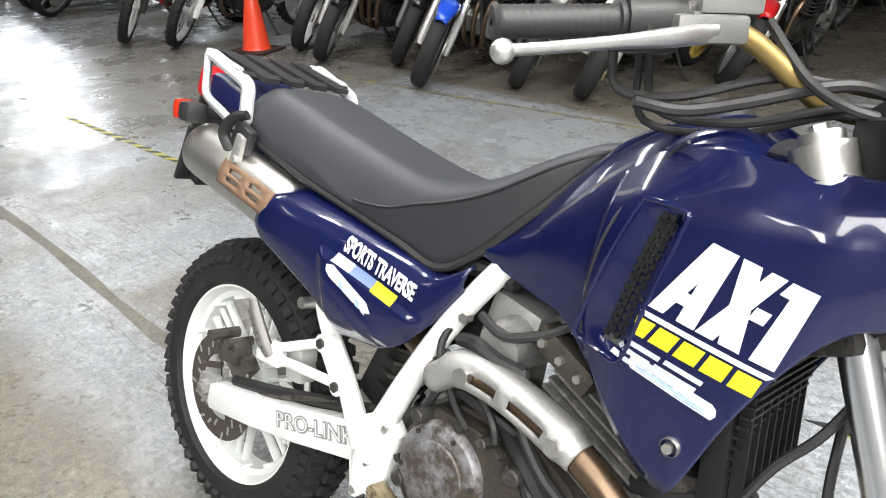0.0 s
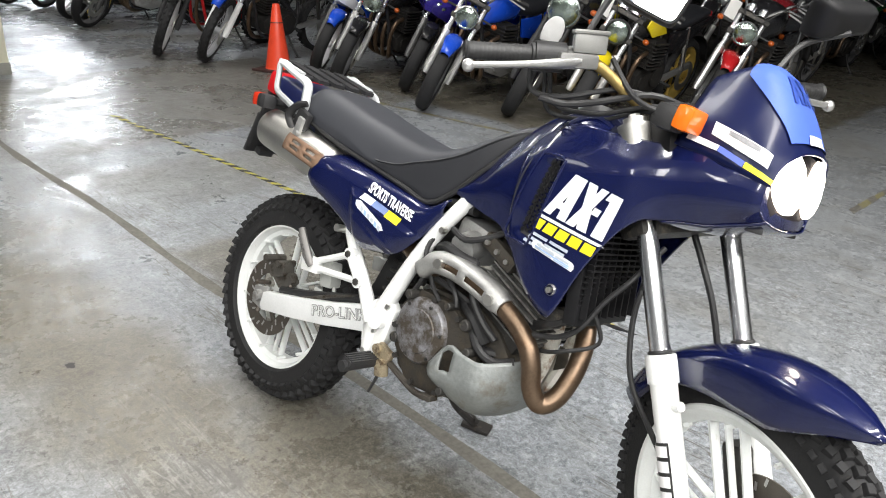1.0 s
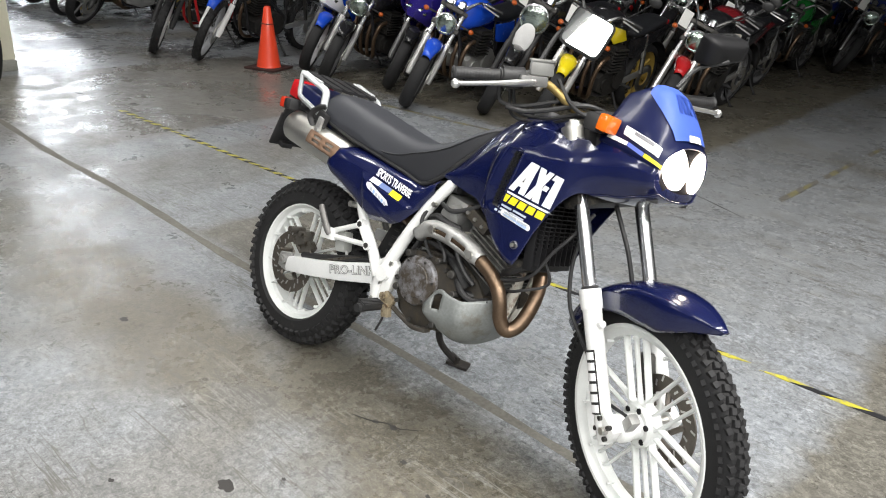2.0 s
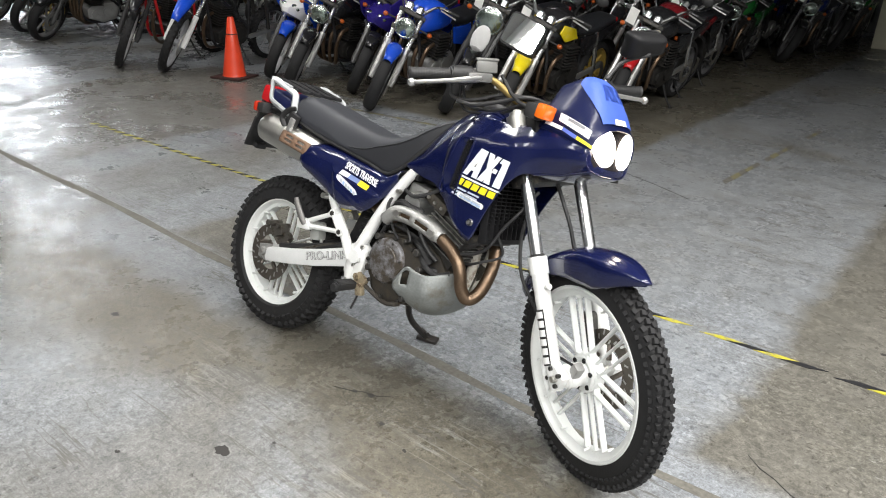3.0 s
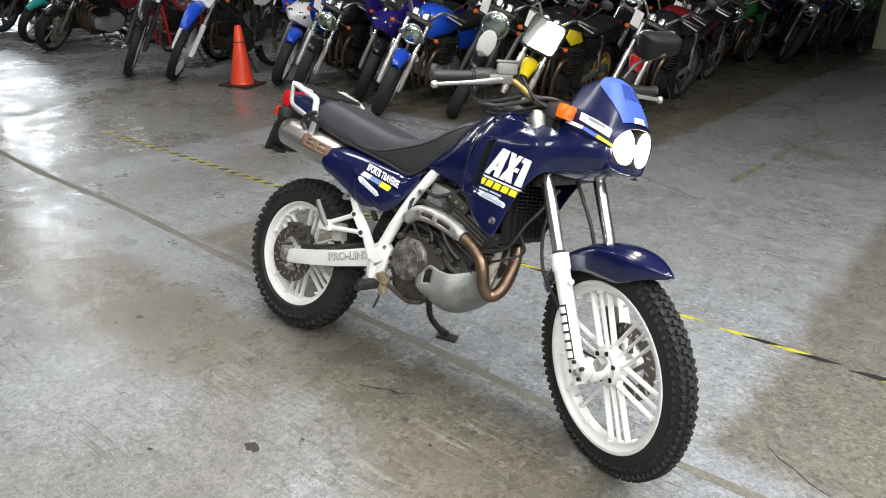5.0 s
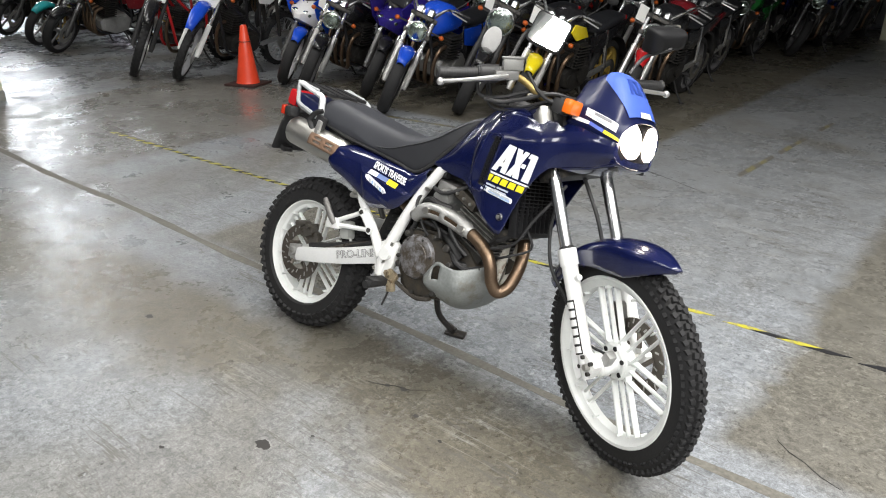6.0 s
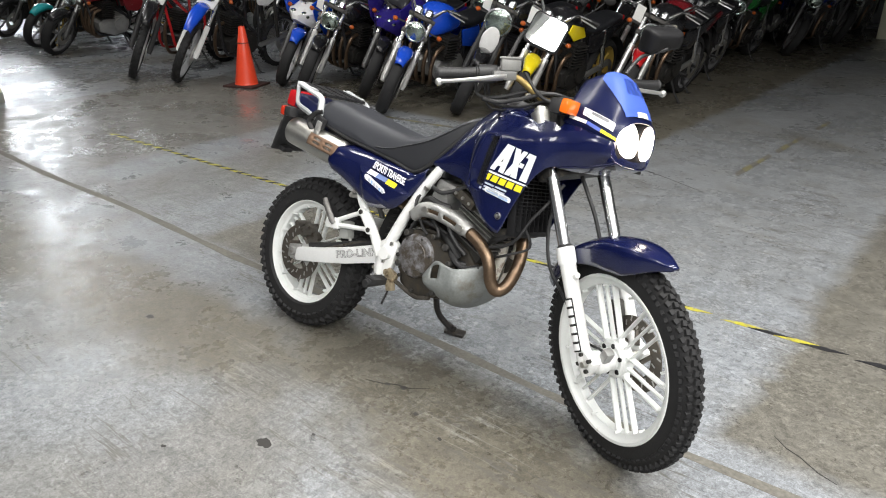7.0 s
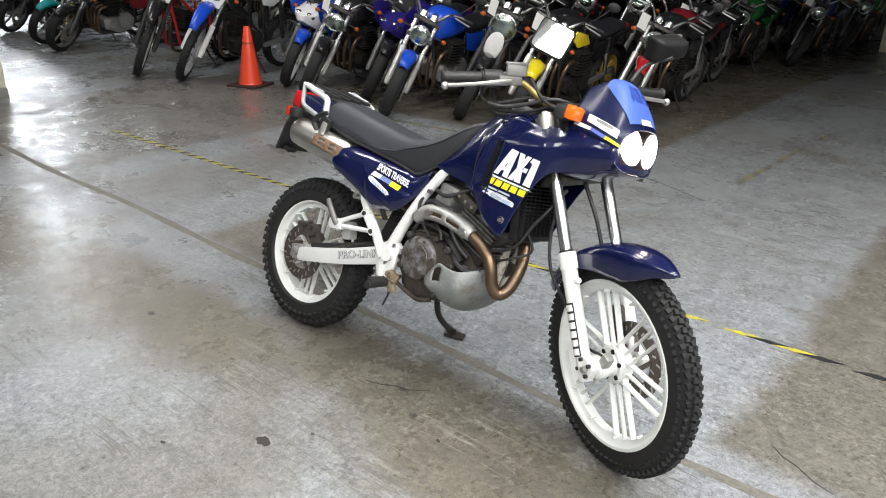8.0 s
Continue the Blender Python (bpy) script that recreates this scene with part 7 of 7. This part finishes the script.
        for s in (-1, 1):
            bm = bmesh.new()
            lathe(bm, [(-0.03, 0.0), (-0.03, 0.035), (0.02, 0.038), (0.04, 0.02)], 16, Matrix.Translation(c + Vector((-0.01, s * 0.05, 0.05))) @ pose(0, 0, 0, 55, 0, 90))
            part("gauge", moved(bm, S), CHROME, th)
    for s in (-1, 1):
        bm = bmesh.new()
        tube(bm, [c + Vector((-0.06, s * 0.2, hz)), c + Vector((0.03, s * 0.17, hz + 0.03)), c + Vector((0.07, s * 0.08, 0.02)), c + Vector((0.0, s * 0.03, -0.12)), c + Vector((-0.1, s * 0.04, -0.22))], 0.005, 6, 4)
        part("control_cable", moved(bm, S), BLACK, th)
    bm = bmesh.new()
    box(bm, (-0.06, hf + 0.045, rf + 0.07), (0.06, 0.045, 0.10), (0, -25, 0), 0.01)
    part("front_caliper", moved(bm, S), DARK, th)
    bm = bmesh.new()
    tube(bm, [(-0.06, hf + 0.06, rf + 0.12), (-0.13, hf + 0.05, rf + 0.3), c + Vector((0.03, 0.06, -0.2)), c + Vector((0.04, 0.03, 0.0))], 0.005, 6, 4)
    part("brake_hose", moved(bm, S), BLACK, th)
    # tank, seat, tail
    zs = 0.86 + zt if trail else 0.78 + zt * 0.5
    rows = []
    for dx, w, z1, z0 in ((-0.36, 0.07, zs + 0.06, zs - 0.12), (-0.42, 0.125, zs + 0.15, zs - 0.11), (-0.52, 0.155, zs + 0.19, zs - 0.10), (-0.65, 0.15, zs + 0.17, zs - 0.09), (-0.78, 0.115, zs + 0.10, zs - 0.07), (-0.86, 0.08, zs + 0.05, zs - 0.05)):
        k2 = 0.75 if trail else 1.0
        rows.append([Vector((dx, k2 * w * math.copysign(abs(math.cos(a)) ** 0.7, math.cos(a)), (z1 + z0) / 2 + (z1 - z0) / 2 * math.copysign(abs(math.sin(a)) ** 0.8, math.sin(a)))) for a in (2 * math.pi * (q + 0.5) / 20 for q in range(20))])
    bm = bmesh.new()
    vs, _ = skin(bm, smooth_rows(rows, 2, 1), True)
    bm.faces.new(vs[0])
    bm.faces.new(vs[-1][::-1])
    part("fuel_tank", bm, TM, th, angle=60)
    rows = []
    for dx, w, z1, z0 in ((-0.74, 0.07, zs + 0.06, zs - 0.02), (-0.86, 0.12, zs + 0.035, zs - 0.05), (-1.02, 0.135, zs + 0.03, zs - 0.05), (-1.2, 0.13, zs + 0.06, zs - 0.02), (-1.42, 0.11, zs + 0.09, zs + 0.02), (-1.5, 0.08, zs + 0.08, zs + 0.04)):
        rows.append([Vector((dx, w * math.copysign(abs(math.cos(a)) ** 0.6, math.cos(a)), (z1 + z0) / 2 + (z1 - z0) / 2 * math.copysign(abs(math.sin(a)) ** 0.6, math.sin(a)))) for a in (2 * math.pi * (q + 0.5) / 16 for q in range(16))])
    bm = bmesh.new()
    vs, _ = skin(bm, smooth_rows(rows, 2, 1), True)
    bm.faces.new(vs[0])
    bm.faces.new(vs[-1][::-1])
    part("seat", bm, seat, th, angle=60)
    for s in (-1, 1):
        bm = bmesh.new()
        plate(bm, [(-0.84, zs - 0.06), (-1.05, zs - 0.05), (-1.45, zs + 0.05), (-1.52, zs + 0.03), (-1.30, zs - 0.09), (-1.05, zs - 0.24), (-0.90, zs - 0.22)], s * 0.115 - 0.012, s * 0.115 + 0.012, 0.008)
        part("side_cover", bm, paint(WHITE_C) if "white_panel" in extras else TM, th)
    bm = bmesh.new()
    box(bm, (-1.56, 0, zs + 0.03), (0.05, 0.12, 0.06), (0, 10, 0), 0.014)
    part("tail_lamp", bm, RED_LENS, th)
    rows = []
    for k in range(8):
        a = radians(-75 + 80 * k / 7)
        rows.append([Vector((-wb + math.sin(a) * (rb + 0.06), yy * 0.09, rb + math.cos(a) * (rb + 0.06) + dz)) for yy, dz in ((-1, -0.02), (-0.6, 0.0), (0.6, 0.0), (1, -0.02))])
    bm = bmesh.new()
    skin(bm, rows)
    part("rear_fender", bm, FM if kind == "cruiser" else BLACK, th, solid=0.004)
    # frame, swing arm, engine, exhaust
    bm = bmesh.new()
    for s in (-1, 1):
        tube(bm, [(-0.33, s * 0.03, 0.84 + zt * 0.7), (-0.40, s * 0.09, 0.55), (-0.48, s * 0.12, 0.28), (-0.80, s * 0.12, 0.26), (-0.95, s * 0.11, 0.40), (-0.93, s * 0.10, zs - 0.05), (-1.45, s * 0.08, zs + 0.01)], 0.016, 8, 3)
        tube(bm, [(-0.33, s * 0.03, 0.88 + zt * 0.7), (-0.6, s * 0.10, 0.72), (-0.93, s * 0.11, 0.45)], 0.018, 8, 3)
    part("frame", bm, FR, th)
    for s in (-1, 1):
        bm = bmesh.new()
        box(bm, (-1.16, s * 0.10, (0.40 + rb) / 2), (0.50, 0.028, 0.05), (0, 11, 0), 0.006)
        part("swingarm_beam", bm, ALU, th)
    for s in (-1, 1):
        bm = bmesh.new()
        rod(bm, (-1.25, s * 0.12, rb + 0.08), (-1.12, s * 0.11, zs - 0.02), 0.022, 10)
        part("rear_shock", bm, CHROME if kind in ("naked", "cruiser") else DARK, th)
    bm = bmesh.new()
    plate(bm, [(-0.50, 0.30), (-0.48, 0.42), (-0.60, 0.50), (-0.85, 0.50), (-0.92, 0.42), (-0.88, 0.28), (-0.70, 0.24)], -0.15, 0.15, 0.02)
    rod(bm, (-0.78, -0.17, 0.39), (-0.78, 0.17, 0.39), 0.085, 18)
    rod(bm, (-0.60, -0.165, 0.36), (-0.60, 0.165, 0.36), 0.06, 18)
    part("engine", bm, ALU_DULL if "bright_engine" in extras else BLACK_METAL, th, "dusty metal engine block")
    bm = bmesh.new()
    wide = 0.22 if kind in ("naked", "sport") else 0.13
    levels = []
    for k in range(8):
        z = 0.49 + 0.026 * k
        levels += [(z, 1.0), (z + 0.008, 1.0), (z + 0.008, 0.84), (z + 0.026, 0.84)]
    rows = [[Vector((-0.585 - 0.14 * (z - 0.49) + sx * 0.085 * q, sy * wide * q, z)) for sx, sy in ((-1, -1), (1, -1), (1, 1), (-1, 1))] for z, q in levels]
    vs, _ = skin(bm, rows, True)
    bm.faces.new(vs[-1])
    part("cylinder", bm, BLACK_METAL, th, "finned dark cylinder")
    n = 4 if kind in ("naked", "sport") else 1
    for k in range(n):
        yy = (k - (n - 1) / 2) * 0.10
        bm = bmesh.new()
        tube(bm, [(-0.52, yy, 0.60), (-0.43, yy, 0.56), (-0.40, yy * 0.9, 0.42), (-0.44, yy * 0.8, 0.26), (-0.60, -0.06 + yy * 0.3, 0.19), (-0.9, -0.12, 0.2)], 0.019, 8, 4)
        part("header_pipe", bm, BRONZE, th)
    bm = bmesh.new()
    tube(bm, [(-0.88, -0.13, 0.20), (-1.0, -0.16, 0.25), (-1.12, -0.17, 0.31), (-1.55, -0.18, 0.42 + zt)], [0.02, 0.03, 0.055, 0.05], 14, 3)
    part("silencer", bm, CHROME if kind != "trail" else BLACK, th)
    bm = bmesh.new()
    tube(bm, [(-0.82, 0.12, 0.28), (-0.86, 0.19, 0.14), (-0.88, 0.26, 0.06)], 0.011, 8, 2)
    box(bm, (-0.88, 0.265, 0.055), (0.07, 0.04, 0.012), (lean, 0, 0), 0.003)
    part("side_stand", bm, BLACK, th)
    for s in (-1, 1):
        bm = bmesh.new()
        rod(bm, (-0.90, s * 0.13, 0.33), (-0.90, s * 0.24, 0.33), 0.014, 8)
        part("footpeg", bm, BLACK, th)
    if "yellow_trim" in extras:
        for s in (-1, 1):
            bm = bmesh.new()
            plate(bm, [(-0.38, zs + 0.02), (-0.42, zs + 0.09), (-0.62, zs + 0.05), (-0.70, zs - 0.04), (-0.50, zs - 0.06)], s * 0.158 - 0.006, s * 0.158 + 0.006, 0.004)
            part("tank_trim", bm, paint(YEL_C), th, "yellow tank panel")
    if "oval_plate" in extras:
        bm = bmesh.new()
        ball(bm, (0, 0, 0), 0.135, (0.10, 0.60, 1.0), 22)
        part("oval_plate", moved(bm, S @ Matrix.Translation(c + Vector((0.15, 0.0, -0.27)))), paint(WHITE_C), th, "white oval front plate")
    if "tag" in extras:
        tg = thing("price_tag", th.matrix_world @ pose(c.x + 0.05, c.y - 0.12, c.z + hz - 0.02, 0, 8, 80), "white paper tag hanging from a handlebar", "tag", "paper tags")
        bm = bmesh.new()
        box(bm, (0, 0, -0.09), (0.10, 0.003, 0.14))
        part("card", bm, PAPER, tg)
        bm = bmesh.new()
        rod(bm, (0, 0, -0.02), (0, 0, 0.05), 0.0015, 5)
        part("string", bm, BLACK, tg)
    return th


parked_bike(-10.9, 2.6, "naked", RED_C, SILV_C, (0.5, 0.5, 0.5), "red standard motorcycle with pale wheels parked on its stand", steer=30)
parked_bike(-10.3, 2.9, "naked", BLACK_C, BLACK_C, None, "black standard motorcycle parked in the row", steer=30)
parked_bike(-8.85, 2.75, "naked", DKBLUE_C, TEAL_C, None, "dark blue motorcycle with a teal front fender", steer=30, extras="dark_lamp")
parked_bike(-8.35, 2.82, "naked", BLACK_C, BLACK_C, GOLD_RIM, "black motorcycle with a yellow headlight lens", steer=32, extras="yellow_lamp bright_engine")
parked_bike(-8.02, 2.62, "naked", MAROON_C, BLACK_C, None, "dark maroon motorcycle with a chrome headlight and big engine", steer=30, extras="bright_engine")
parked_bike(-5.72, 2.46, "trail", BLACK_C, BLACK_C, (0.5, 0.5, 0.5), "black trail motorcycle with a red frame and white headlight mask", frame_col=RED_C, steer=42, heading=-76, extras="dark_fork white_mask", lean=7)
parked_bike(-5.17, 2.68, "trail", BLUE_C, BLUE_C, (0.35, 0.36, 0.38), "blue and white enduro motorcycle with a tall blue front fender", extras="white_panel white_guard white_mask", steer=38, heading=-84)
parked_bike(-4.20, 3.30, "sport", BLUE_C, BLUE_C, (0.6, 0.6, 0.62), "small blue sport motorcycle with a white nose fairing", nose=WHITE_C, steer=30, heading=-80)
parked_bike(-3.68, 3.14, "naked", BLACK_C, BLACK_C, None, "black standard motorcycle with bright fork tubes", steer=34, heading=-84, extras="tag bright_fork")
parked_bike(-3.10, 3.44, "sport", PURP_C, BLACK_C, None, "purple and red half-faired sport motorcycle", nose=PURP_C, steer=32, heading=-82)
parked_bike(-2.47, 3.06, "naked", BLUE_C, BLUE_C, None, "bright blue four-cylinder motorcycle with a chrome round headlight", steer=32, heading=-86, extras="bright_engine bright_fork")
parked_bike(-1.93, 3.48, "cruiser", BLACK_C, BLACK_C, PURP_RIM, "black custom motorcycle with a big chrome headlight and white oval plate", steer=32, extras="tall big_lamp dark_fork oval_plate tag")
parked_bike(-1.41, 3.50, "naked", BLACK_C, YEL_C, GOLD_RIM, "black and yellow motorcycle with gold wheels and a yellow fender", steer=30, extras="dark_lamp yellow_trim bright_fork tag")
parked_bike(-0.88, 4.42, "naked", BLACK_C, RED_C, None, "black motorcycle with a chrome headlight and red front fender", steer=28, extras="tag bright_fork")
parked_bike(-1.02, 4.98, "naked", MAROON_C, BLACK_C, None, "dark maroon motorcycle with a chrome headlight", steer=28)
ROW = random.Random(8)
PAL = [(BLACK_C, "black"), (MAROON_C, "maroon"), (BLACK_C, "black"), (BLACK_C, "black"), (GREEN_C, "green"), (DKBLUE_C, "dark blue"), (SILV_C, "silver"), (BLACK_C, "black"), (RED_C, "red"), (BLACK_C, "black"), (BLACK_C, "black")]
for first, y, n in ((-1.12, 5.85, 13), (-1.25, 7.7, 13), (-0.8, 9.4, 14), (-0.6, 11.2, 12)):
    for i in range(n):
        x = first - 0.68 * i + (ROW.uniform(-0.07, 0.07) if i else 0)
        col, nm = PAL[ROW.randrange(len(PAL))]
        parked_bike(x, y + (ROW.uniform(-0.12, 0.12) if i else 0), ROW.choice(("naked", "naked", "cruiser", "naked", "trail")), col, ROW.choice((BLACK_C, col)), None,
                    "%s motorcycle in the rows at the back" % nm, steer=ROW.uniform(14, 32), extras=ROW.choice(("tag", "", "tag bright_engine", "dark_fork")), simple=True)
# dark wheel of a motorcycle beside the pillar
parked_bike(-4.72, 0.42, "naked", BLACK_C, BLACK_C, None, "black motorcycle parked beside the cream pillar", steer=0, heading=0, lean=8)
